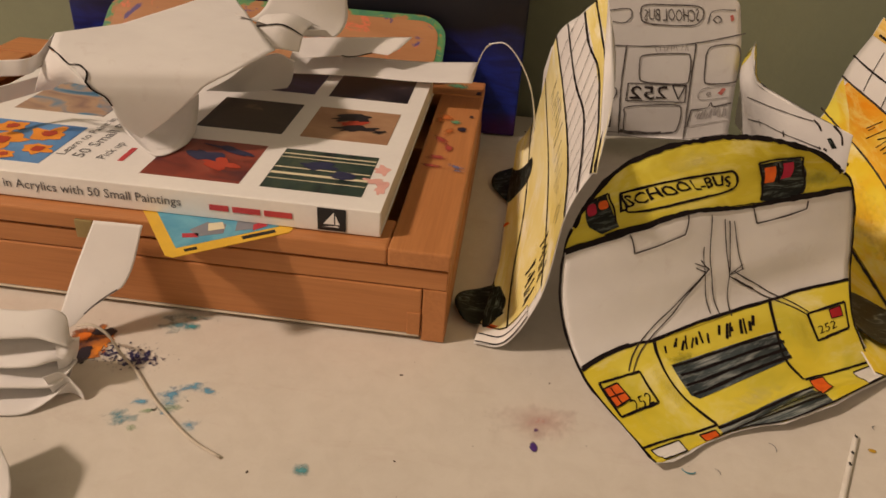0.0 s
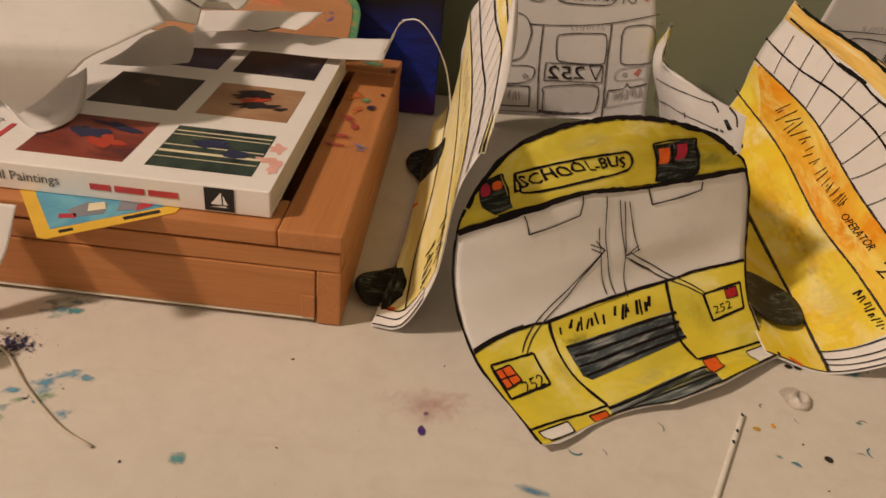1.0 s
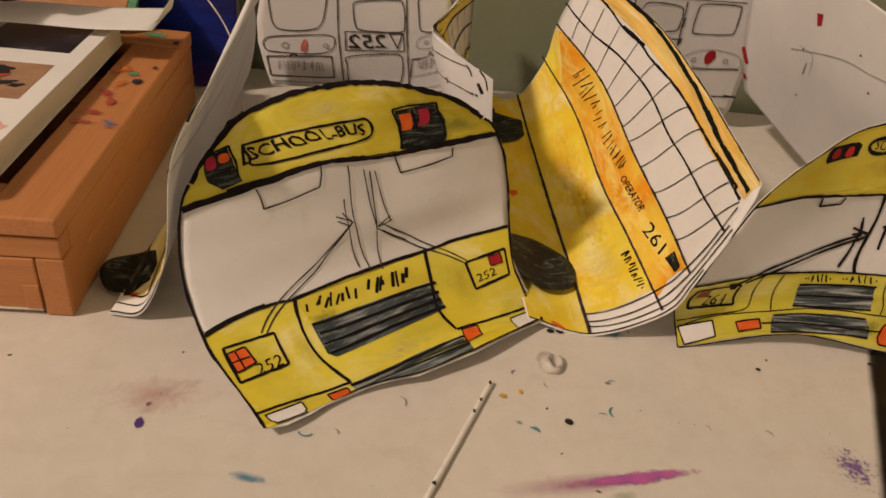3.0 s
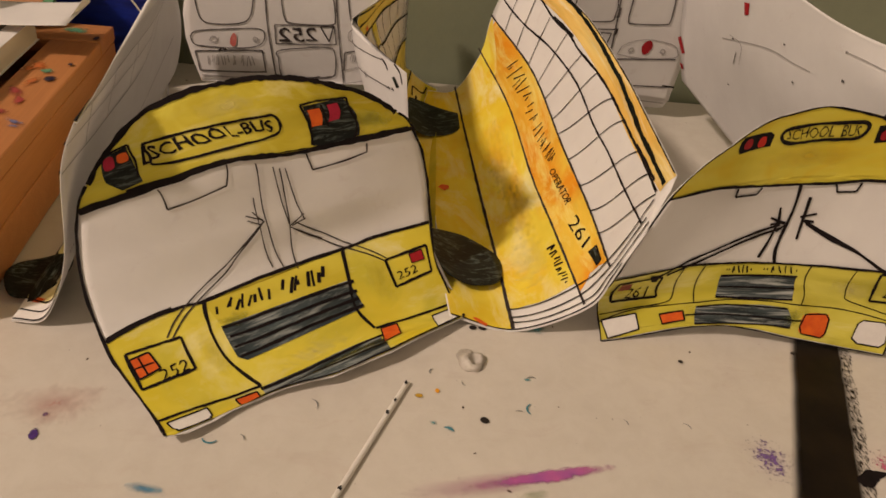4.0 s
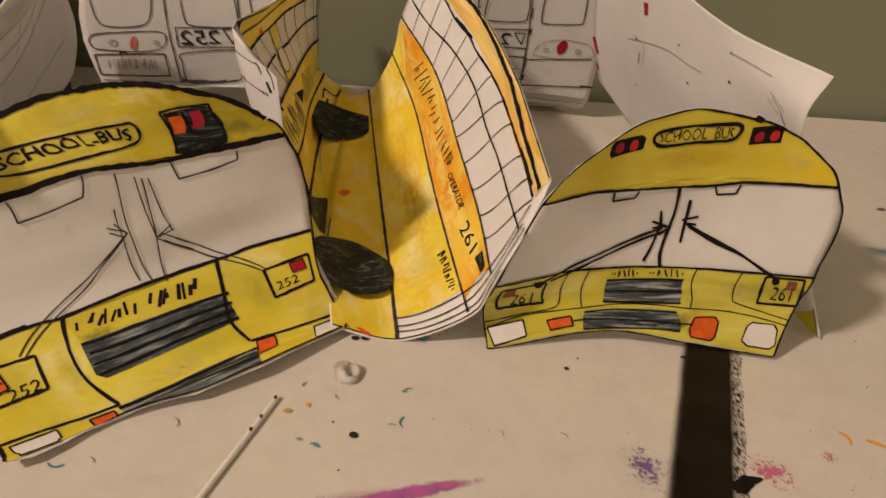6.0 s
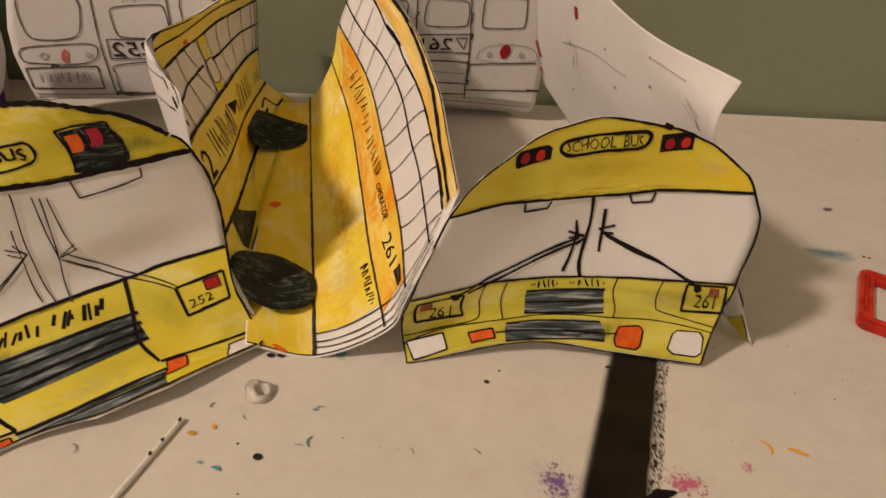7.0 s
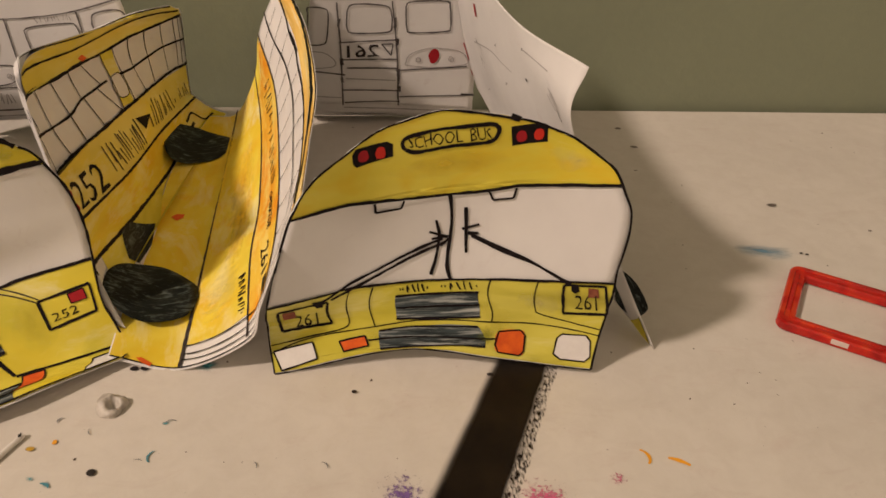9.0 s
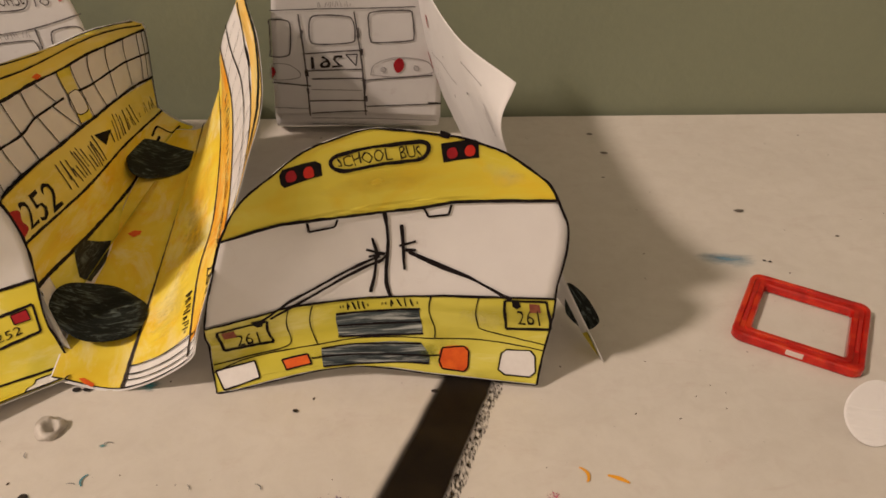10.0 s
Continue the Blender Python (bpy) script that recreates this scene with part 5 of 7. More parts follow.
# ---- how the sheets of paper are bent ----
F1 = Sheet(
    [(0.059, 0.349, 0.006), (0.055, 0.357, 0.006), (0.028, 0.391, 0.018), (0.014, 0.411, 0.041), (0.014, 0.424, 0.065), (0.022, 0.437, 0.081)],
    [(0.094, 0.374, 0.003), (0.095, 0.383, 0.002), (0.066, 0.417, 0.021), (0.065, 0.434, 0.049), (0.073, 0.446, 0.080), (0.060, 0.450, 0.092)],
    [(0.148, 0.405, 0.008), (0.147, 0.424, 0.004), (0.128, 0.452, 0.032), (0.121, 0.457, 0.056), (0.108, 0.461, 0.081), (0.096, 0.461, 0.099)],
    [(0.190, 0.432, 0.005), (0.190, 0.450, 0.002), (0.175, 0.472, 0.038), (0.169, 0.479, 0.064), (0.159, 0.477, 0.090), (0.125, 0.467, 0.104)],
    side=1,
)
L1 = Sheet(
    [(-0.0111, 0.6473, 0.0176), (-0.0007, 0.6511, 0.0270), (0.0063, 0.6542, 0.0632), (0.0091, 0.6377, 0.1030), (0.0192, 0.6128, 0.1306), (0.0324, 0.6075, 0.1492)],
    [(-0.0144, 0.5471, 0.0085), (-0.0026, 0.5459, 0.0232), (0.0084, 0.5480, 0.0555), (0.0148, 0.5497, 0.0873), (0.0251, 0.5506, 0.1161), (0.0345, 0.5391, 0.1347)],
    [(-0.0165, 0.4825, 0.0100), (-0.0073, 0.4724, 0.0146), (0.0075, 0.4722, 0.0495), (0.0137, 0.4721, 0.0851), (0.0239, 0.4727, 0.1118), (0.0296, 0.4720, 0.1266)],
    [(-0.0252, 0.4229, 0.0015), (-0.0084, 0.4210, 0.0066), (0.0056, 0.4192, 0.0409), (0.0107, 0.4196, 0.0847), (0.0182, 0.4198, 0.1061), (0.0212, 0.4191, 0.1089)],
    side=1,
)
R1 = Sheet(
    [(0.208, 0.732, 0.007), (0.192, 0.730, 0.014), (0.179, 0.732, 0.023), (0.174, 0.738, 0.030), (0.172, 0.747, 0.078), (0.175, 0.747, 0.091)],
    [(0.196, 0.639, 0.005), (0.176, 0.642, 0.007), (0.169, 0.658, 0.027), (0.163, 0.669, 0.047), (0.149, 0.677, 0.084), (0.155, 0.683, 0.101)],
    [(0.189, 0.549, 0.005), (0.172, 0.562, 0.014), (0.165, 0.582, 0.032), (0.153, 0.596, 0.054), (0.136, 0.609, 0.090), (0.139, 0.617, 0.105)],
    [(0.185, 0.462, 0.008), (0.168, 0.485, 0.026), (0.158, 0.503, 0.040), (0.146, 0.523, 0.060), (0.132, 0.541, 0.098), (0.128, 0.552, 0.113)],
    [(0.188, 0.455, 0.006), (0.174, 0.472, 0.028), (0.168, 0.479, 0.048), (0.161, 0.484, 0.070), (0.157, 0.486, 0.098), (0.155, 0.487, 0.114)],
    side=-1,
)
F2 = Sheet(
    [(0.265, 0.424, 0.001), (0.262, 0.435, 0.019), (0.264, 0.426, 0.040), (0.277, 0.424, 0.087), (0.287, 0.422, 0.109)],
    [(0.316, 0.429, 0.007), (0.303, 0.435, 0.022), (0.303, 0.433, 0.044), (0.327, 0.435, 0.092), (0.321, 0.433, 0.120)],
    [(0.372, 0.424, 0.006), (0.366, 0.430, 0.027), (0.352, 0.435, 0.048), (0.367, 0.437, 0.096), (0.373, 0.435, 0.127)],
    [(0.423, 0.416, 0.004), (0.429, 0.423, 0.033), (0.428, 0.420, 0.055), (0.425, 0.430, 0.102), (0.410, 0.436, 0.119)],
    side=1,
)
S2 = Sheet(
    [(0.1924, 0.7119, 0.0146), (0.2153, 0.7082, 0.0194), (0.2320, 0.7073, 0.0522), (0.2381, 0.7011, 0.0807), (0.2543, 0.6906, 0.1103), (0.2634, 0.6798, 0.1214)],
    [(0.1777, 0.6354, 0.0077), (0.2166, 0.6306, 0.0118), (0.2429, 0.6304, 0.0420), (0.2544, 0.6258, 0.0703), (0.2696, 0.6192, 0.1049), (0.2776, 0.6082, 0.1176)],
    [(0.1802, 0.5663, 0.0072), (0.2173, 0.5537, 0.0070), (0.2480, 0.5516, 0.0266), (0.2618, 0.5482, 0.0526), (0.2773, 0.5490, 0.0948), (0.2857, 0.5386, 0.1059)],
    [(0.1818, 0.5003, 0.0079), (0.2182, 0.4871, 0.0040), (0.2490, 0.4901, 0.0263), (0.2642, 0.4831, 0.0456), (0.2784, 0.4864, 0.0844), (0.2841, 0.4789, 0.0998)],
    [(0.1845, 0.4344, 0.0055), (0.2188, 0.4298, 0.0006), (0.2533, 0.4285, 0.0198), (0.2618, 0.4274, 0.0427), (0.2768, 0.4345, 0.0840), (0.2825, 0.4340, 0.0950)],
    side=1,
)
B1 = Sheet(
    [(0.030, 0.700, 0.018), (0.030, 0.700, 0.060), (0.030, 0.698, 0.105), (0.032, 0.695, 0.150)],
    [(0.100, 0.700, 0.020), (0.096, 0.694, 0.060), (0.092, 0.692, 0.105), (0.088, 0.690, 0.150)],
    [(0.157, 0.690, 0.026), (0.1535, 0.690, 0.060), (0.1485, 0.690, 0.105), (0.139, 0.690, 0.150)],
    side=1,
)
B2 = Sheet(
    [(0.270, 0.728, 0.020), (0.272, 0.722, 0.060), (0.275, 0.714, 0.105), (0.280, 0.705, 0.150)],
    [(0.335, 0.728, 0.020), (0.335, 0.722, 0.060), (0.335, 0.714, 0.105), (0.335, 0.705, 0.150)],
    [(0.406, 0.724, 0.018), (0.402, 0.716, 0.060), (0.392, 0.710, 0.105), (0.384, 0.702, 0.150)],
    side=1,
)
W2 = Sheet(
    [(0.4060, 0.7109, 0.0423), (0.3960, 0.7129, 0.0696), (0.3884, 0.7115, 0.0995), (0.3827, 0.7092, 0.1299), (0.3799, 0.7079, 0.1646)],
    [(0.4254, 0.5992, 0.0209), (0.4073, 0.6001, 0.0607), (0.3904, 0.5994, 0.1012), (0.3823, 0.5995, 0.1310), (0.3760, 0.6010, 0.1612)],
    [(0.4449, 0.5096, 0.0077), (0.4216, 0.5115, 0.0510), (0.4027, 0.5117, 0.0918), (0.3916, 0.5109, 0.1300), (0.3870, 0.5107, 0.1518)],
    [(0.4639, 0.4322, 0.0006), (0.4400, 0.4389, 0.0463), (0.4184, 0.4422, 0.0919), (0.3994, 0.4372, 0.1308), (0.4036, 0.4363, 0.1537)],
    side=1,
)
B2_FOOT = Sheet(
    [(0.270, 0.7285, 0.0200), (0.270, 0.7340, 0.0095), (0.270, 0.7505, 0.0006)],
    [(0.335, 0.7285, 0.0200), (0.336, 0.7340, 0.0095), (0.337, 0.7510, 0.0006)],
    [(0.4055, 0.7245, 0.0180), (0.4045, 0.7310, 0.0085), (0.4000, 0.7490, 0.0006)],
    side=-1,
)
NW = Sheet([(0.172, 0.456, 0.019), (0.169, 0.500, 0.024)], [(0.195, 0.450, 0.009), (0.193, 0.502, 0.012)], [(0.222, 0.460, 0.0045), (0.222, 0.512, 0.0055)])
FW = Sheet([(0.167, 0.640, 0.022), (0.166, 0.700, 0.025)], [(0.190, 0.640, 0.011), (0.190, 0.700, 0.015)], [(0.219, 0.645, 0.012), (0.219, 0.705, 0.019)])
LN = Sheet([(-0.040, 0.438, 0.006), (-0.040, 0.480, 0.006)], [(-0.024, 0.438, 0.0035), (-0.024, 0.480, 0.004)], [(-0.005, 0.440, 0.010), (-0.005, 0.482, 0.010)])
LF = Sheet([(-0.030, 0.585, 0.002), (-0.030, 0.660, 0.002)], [(-0.015, 0.585, 0.003), (-0.015, 0.660, 0.006)], [(0.004, 0.585, 0.010), (0.004, 0.660, 0.016)])
WN = Sheet([(0.4500, 0.4570, 0.0370), (0.4700, 0.4530, 0.0330)], [(0.4585, 0.4555, 0.0205), (0.4785, 0.4515, 0.0165)], [(0.4670, 0.4540, 0.0040), (0.4870, 0.4500, 0.0000)])
L1_INSIDE = Sheet(*L1.net, side=-1)
R1_INSIDE = Sheet(*R1.net, side=1)


def bars(name, sheet, parent, mat, count, corners, width):
    """Unreadable writing: uneven upright bars in a row inside four corners, a part each."""
    a, b, c, d = (np.array(p) for p in corners)
    rnd = random.Random(count * 7 + int(width * 1e6))
    for i in range(count):
        f = (i + 0.5 + rnd.uniform(-0.3, 0.3)) / count
        g = f + rnd.uniform(-0.75, 0.75) / count
        low, high = rnd.choice((-0.05, 0.0, 0.02, 0.06, 0.3)), rnd.choice((0.62, 0.9, 0.96, 1.02, 1.08))
        foot, head = a + f * (b - a), d + g * (c - d)
        part(name, ribbon(bmesh.new(), sheet, [foot + low * (head - foot), foot + high * (head - foot)], width * rnd.uniform(0.75, 1.35), 0.0006), mat, parent)


# ---- paper bus with the number 252 ----
BUS = thing("paper_school_bus", "hand-drawn yellow paper school bus number 252 standing on table", "paper bus", group="paper buses")

F1_CUT = [(0.03, -0.04), (-0.01, 1.41), (-0.03, 1.77), (-0.02, 2.03), (0, 2.46), (0.01, 2.92), (0.01, 3.37), (-0.01, 3.96), (-0.03, 4.52), (-0.05, 5.1), (0.1, 5.47), (0.36, 5.7), (0.61, 5.75), (0.89, 5.77), (1.34, 5.77), (1.95, 5.76), (2.52, 5.7), (3.1, 5.59), (3.49, 5.33), (3.47, 4.97), (3.17, 4.49), (2.99, 3.93), (3, 3.28), (3, 2.52), (2.97, 2), (2.9, 1.53), (2.93, 1.27), (3.05, 0.2), (3.04, -0.04), (2.09, -0.28), (1.57, -0.3), (0.99, 0.12), (0.58, -0.16), (0.24, -0.19)]
face = panel("front_panel", F1, F1_CUT, BUS, "white front sheet with drawn windscreen", 36)
colour("roof_colour", F1, face, OLIVE, [(-0.01, 3.96), (-0.03, 4.52), (-0.05, 5.1), (0.1, 5.47), (0.36, 5.7), (0.61, 5.75), (0.89, 5.77), (1.34, 5.77), (1.95, 5.76), (2.52, 5.7), (3.1, 5.59), (3.49, 5.33), (3.47, 4.97), (3.17, 4.49), (2.99, 3.93), (2.56, 4.01), (2.23, 4.03), (1.43, 4.02), (0.77, 4.04), (0.6, 3.97), (0.35, 3.98), (0.15, 3.97)], 0.00025, cols=20)
colour("hood_colour", F1, face, YELLOW, [(0, 2.01), (0.42, 2.08), (0.77, 2.08), (0.98, 2.04), (1.33, 2.05), (1.62, 2.03), (1.99, 1.99), (2.36, 2.02), (2.96, 2.02), (2.9, 1.53), (2.93, 1.25), (3.03, 0.0), (2.09, -0.24), (1.57, -0.26), (1, 0.15), (0.51, -0.07), (0.11, -0.09), (0.03, 0.02), (-0.01, 1.42), (-0.02, 1.76)], 0.00025, cols=20)
rim(F1, face, BLACK, 0.0013, F1_CUT[:9])
rim(F1, face, BLACK, 0.0024, F1_CUT[8:21])
rim(F1, face, BLACK, 0.0013, F1_CUT[20:29])
ink("roof_line", F1, face, BLACK, 0.0026, [(0, 3.94), (0.15, 3.97), (0.35, 3.98), (0.6, 3.97), (0.77, 4.04), (1.43, 4.02), (2.23, 4.03), (2.56, 4.01), (2.99, 3.99)], [(0.02, 3.93), (0.2, 3.96), (0.5, 3.98), (0.82, 4.03)], [(0.3, 4.02), (0.6, 4.02), (1.0, 4.05)], [(2.4, 4.05), (2.75, 4.03), (2.97, 4.02)], lift=0.0008)
ink("hood_line", F1, face, BLACK, 0.0017, [(0.01, 2.03), (0.3, 2.09), (0.7, 2.11)], [(0, 2.01), (0.42, 2.08), (0.77, 2.08), (0.98, 2.04), (1.33, 2.05), (1.62, 2.03), (1.99, 1.99), (2.36, 2.02), (2.96, 2.02)])
ink("sign_frame", F1, face, BLACK, 0.0012, [(0.41, 5.16), (0.48, 4.78), (0.49, 4.49), (0.8, 4.34), (1.34, 4.38), (1.78, 4.53), (1.92, 4.76), (1.92, 5.02), (1.73, 5.06), (1.02, 5.11), (0.41, 5.16)])
lettering("sign_letters", F1, face, BLACK, "[SCHOOL-BUS", [(0.40, 4.53), (1.79, 4.56), (1.86, 4.98), (0.40, 5.08)], 0.0006, 0.018, 0.06)
smudge("shading", F1, face, RUB_GREEN, [(2.35, 3.98), (2.95, 4.0), (3.45, 5.0), (2.65, 4.85)], 0.00045)
smudge("shading", F1, face, RUB_PALE, [(0.9, 5.15), (2.1, 5.1), (2.2, 5.7), (0.7, 5.75)])
colour("lamp", F1, face, TYRE, [(2.4, 5.12), (3.21, 5.2), (2.72, 4.5), (2.55, 4.11), (2.34, 4.02), (2.1, 4.1), (2.21, 4.61)], 0.0005)
colour("lamp_glass", F1, face, ORANGE_INK, [(2.41, 5.02), (2.62, 5.03), (2.36, 4.57), (2.24, 4.57)], 0.0008)
colour("lamp_glass", F1, face, PINK_INK, [(2.80, 5.09), (3.0, 5.1), (2.60, 4.64), (2.46, 4.62)], 0.0008)
ink("edge_line", F1, face, BLACK, 0.0011, [(2.38, 5.16), (2.8, 5.22), (3.25, 5.2)], [(3.25, 5.2), (2.85, 4.75), (2.5, 4.1)], [(2.38, 5.16), (2.2, 4.5), (2.1, 4.12)], [(2.72, 5.12), (2.5, 4.75), (2.4, 4.5)], lift=0.0009)
colour("lamp", F1, face, TYRE, [(-0.04, 5.12), (0.22, 5.24), (0.31, 4.87), (0.40, 4.16), (0.27, 4.1), (0.14, 4.4)], 0.0005)
colour("lamp_glass", F1, face, PINK_INK, [(0.0, 5.07), (0.09, 5.08), (0.16, 4.78), (0.08, 4.76)], 0.0008, rounded=True)
colour("lamp_glass", F1, face, ORANGE_INK, [(0.14, 5.08), (0.24, 5.08), (0.28, 4.86), (0.19, 4.86)], 0.0008, rounded=True)
ink("edge_line", F1, face, BLACK, 0.0010, [(-0.05, 5.12), (0.1, 5.22), (0.24, 5.25)], [(0.24, 5.25), (0.34, 4.8), (0.37, 4.3)], lift=0.0009)
ink("sun_visor", F1, face, PENCIL, 0.0008, [(0.5, 3.9), (0.61, 3.52)], [(0.61, 3.52), (0.81, 3.55), (1.04, 3.63)], [(1.04, 3.63), (1, 3.98)])
ink("sun_visor", F1, face, PENCIL, 0.0008, [(1.99, 3.96), (1.97, 3.64)], [(1.97, 3.64), (2.27, 3.67), (2.51, 3.73)], [(2.51, 3.73), (2.55, 3.9)])
ink("windscreen_pillar", F1, face, PENCIL, 0.0006, [(1.31, 3.9), (1.44, 3.09), (1.56, 2.03)], [(1.53, 3.8), (1.59, 3.23), (1.63, 2.8)], [(1.61, 3.76), (1.63, 3.02), (1.64, 1.96)], [(1.68, 3.75), (1.71, 3.19), (1.75, 2.81)], [(1.33, 3.37), (1.4, 2.96), (1.49, 2.12)])
ink("wiper", F1, face, PENCIL, 0.0007, [(1.41, 2.91), (1.23, 2.52), (1.07, 2.3), (0.54, 1.81)], [(1.44, 2.98), (1.27, 2.54), (1.11, 2.23), (0.57, 1.77)], [(1.29, 3.12), (1.43, 3)], [(1.34, 3.16), (1.44, 2.96)], [(1.31, 3.04), (1.42, 2.92)])
ink("wiper", F1, face, PENCIL, 0.0007, [(1.63, 2.76), (1.85, 2.3), (2.01, 2.01), (2.34, 1.69)], [(1.67, 2.83), (1.88, 2.4), (2.05, 2.06), (2.36, 1.72)], [(1.63, 2.76), (1.75, 2.93)], [(1.65, 2.76), (1.76, 2.84)], [(1.68, 2.67), (1.86, 2.3)])
colour("bonnet_panel", F1, face, OLIVE, [(0.98, 2.02), (1.99, 1.99), (1.93, 1.64), (1.02, 1.74)], 0.0004)
ink("bonnet_edge", F1, face, BLACK, 0.0017, [(0.98, 2.03), (0.94, 1.79), (0.91, 1.66), (0.89, 1.41), (0.98, 1.03)], [(1.99, 1.99), (1.94, 1.63), (1.89, 1.34), (1.97, 1)])
bars("letter_bar", F1, face, BLACK, 9, [(1.02, 1.84), (1.42, 1.77), (1.46, 1.93), (1.08, 1.97)], 0.0013)
bars("letter_bar", F1, face, BLACK, 8, [(1.46, 1.76), (1.78, 1.70), (1.82, 1.89), (1.50, 1.92)], 0.0013)
colour("grille", F1, face, GRILLE, [(1.01, 1.72), (1.93, 1.63), (1.96, 1.33), (1.91, 1.31), (1.02, 1.35), (0.97, 1.41)], 0.0005, cols=14)
ink("grille_bar", F1, face, BLACK, 0.0015, [(1.01, 1.70), (1.4, 1.66), (1.97, 1.60)], [(1.02, 1.60), (1.5, 1.55), (1.96, 1.50)], [(1, 1.50), (1.4, 1.47), (1.95, 1.42)], [(0.99, 1.40), (1.5, 1.38), (1.96, 1.33)], lift=0.0008)
smudge("shading", F1, face, RUB_GREEN, [(0.94, 1.66), (1.3, 1.62), (1.3, 1.82), (0.94, 1.84)], 0.00055)
smudge("shading", F1, face, RUB_OLIVE, [(0.62, 1.1), (1.0, 1.1), (1.0, 1.95), (0.7, 1.95)])
smudge("shading", F1, face, RUB_PALE, [(1.05, 0.98), (1.85, 0.85), (1.9, 1.3), (1.05, 1.3)])
smudge("shading", F1, face, RUB_OLIVE, [(2.0, 1.1), (2.5, 1.1), (2.4, 2.0), (2.0, 2.0)])
ink("bumper_line", F1, face, BLACK, 0.0012, [(-0.01, 1), (0.42, 1.03), (0.99, 1.02)], [(1.98, 0.99), (2.37, 0.94), (3, 0.98)])
colour("bumper", F1, face, GRILLE, [(0.98, 0.99), (1.6, 0.9), (1.99, 0.78), (2.09, -0.22), (1.57, -0.24), (1.02, 0.12)], 0.0005)
ink("outline", F1, face, BLACK, 0.0009, [(1.0, 0.16), (1.28, -0.05), (1.57, -0.24), (2.08, -0.22)], [(2.08, -0.22), (2.5, -0.12), (3.02, 0.0)], lift=0.0009)
ink("bumper_bar", F1, face, BLACK, 0.0014, [(0.97, 0.96), (1.5, 0.84), (2.02, 0.72)], [(0.97, 0.72), (1.55, 0.48), (2.06, 0.3)], [(1.0, 0.3), (1.55, 0.08), (2.07, 0.05)], lift=0.0008)
smudge("shading", F1, face, RUB_GREEN, [(1.3, 0.0), (2.1, 0.0), (2.05, 0.75), (1.3, 0.85)], 0.0007)
colour("indicator", F1, face, ORANGE_INK, [(0.73, 0.95), (0.93, 0.94), (0.98, 0.26), (0.77, 0.64)], 0.0006)
ink("edge_line", F1, face, BLACK, 0.0007, [(0.73, 0.95), (0.93, 0.94)], [(0.93, 0.94), (0.98, 0.26)], [(0.98, 0.26), (0.77, 0.64)], [(0.77, 0.64), (0.73, 0.95)], lift=0.0008)
colour("indicator", F1, face, ORANGE_INK, [(2.02, 0.94), (2.2, 0.91), (2.23, 0.35), (2.04, 0.13)], 0.0006)
ink("edge_line", F1, face, BLACK, 0.0007, [(2.02, 0.94), (2.2, 0.91)], [(2.2, 0.91), (2.23, 0.35)], [(2.23, 0.35), (2.04, 0.13)], [(2.04, 0.13), (2.02, 0.94)], lift=0.0008)
colour("headlight", F1, face, WHITE_INK, [(0.07, 0.91), (0.46, 0.97), (0.52, -0.06), (0.16, -0.04)], 0.0006)
ink("edge_line", F1, face, BLACK, 0.0007, [(0.07, 0.91), (0.46, 0.97)], [(0.46, 0.97), (0.52, -0.06)], [(0.52, -0.06), (0.16, -0.04)], [(0.16, -0.04), (0.07, 0.91)], lift=0.0008)
colour("headlight", F1, face, WHITE_INK, [(2.64, 0.8), (2.95, 0.87), (2.99, 0.06), (2.69, -0.05)], 0.0006)
ink("edge_line", F1, face, BLACK, 0.0007, [(2.64, 0.8), (2.95, 0.87)], [(2.95, 0.87), (2.99, 0.06)], [(2.99, 0.06), (2.69, -0.05)], [(2.69, -0.05), (2.64, 0.8)], lift=0.0008)
ink("number_frame", F1, face, BLACK, 0.0014, [(0.09, 1.8), (0.66, 1.77)], [(0.66, 1.77), (0.6, 1.45)], [(0.6, 1.45), (0.05, 1.42)], [(0.05, 1.42), (0.09, 1.8)])
colour("number_patch", F1, face, ORANGE_INK, [(0.09, 1.73), (0.3, 1.74), (0.31, 1.56), (0.08, 1.52)], 0.0006)
ink("patch_line", F1, face, BLACK, 0.0009, [(0.09, 1.73), (0.3, 1.74)], [(0.3, 1.74), (0.31, 1.56)], [(0.31, 1.56), (0.08, 1.52)], [(0.08, 1.52), (0.09, 1.73)], lift=0.0008)
ink("patch_line", F1, face, BLACK, 0.0008, [(0.18, 1.72), (0.17, 1.54)], [(0.08, 1.63), (0.29, 1.63)], lift=0.0008)
lettering("number", F1, face, BLACK, "252", [(0.25, 1.43), (0.55, 1.46), (0.59, 1.57), (0.28, 1.55)], 0.0006, -0.005, 0.04)
ink("number_frame", F1, face, BLACK, 0.0014, [(2.34, 1.7), (2.85, 1.75)], [(2.85, 1.75), (2.82, 1.47)], [(2.82, 1.47), (2.35, 1.4)], [(2.35, 1.4), (2.34, 1.7)])
colour("number_patch", F1, face, RED_INK, [(2.62, 1.7), (2.78, 1.72), (2.78, 1.61), (2.62, 1.6)], 0.0006)
ink("patch_line", F1, face, BLACK, 0.0006, [(2.62, 1.7), (2.78, 1.72)], [(2.78, 1.72), (2.78, 1.61)], [(2.78, 1.61), (2.62, 1.6)], [(2.62, 1.6), (2.62, 1.7)], lift=0.0008)
lettering("number", F1, face, BLACK, "252", [(2.4, 1.46), (2.66, 1.5), (2.66, 1.58), (2.41, 1.55)], 0.0006, -0.005, 0.04)
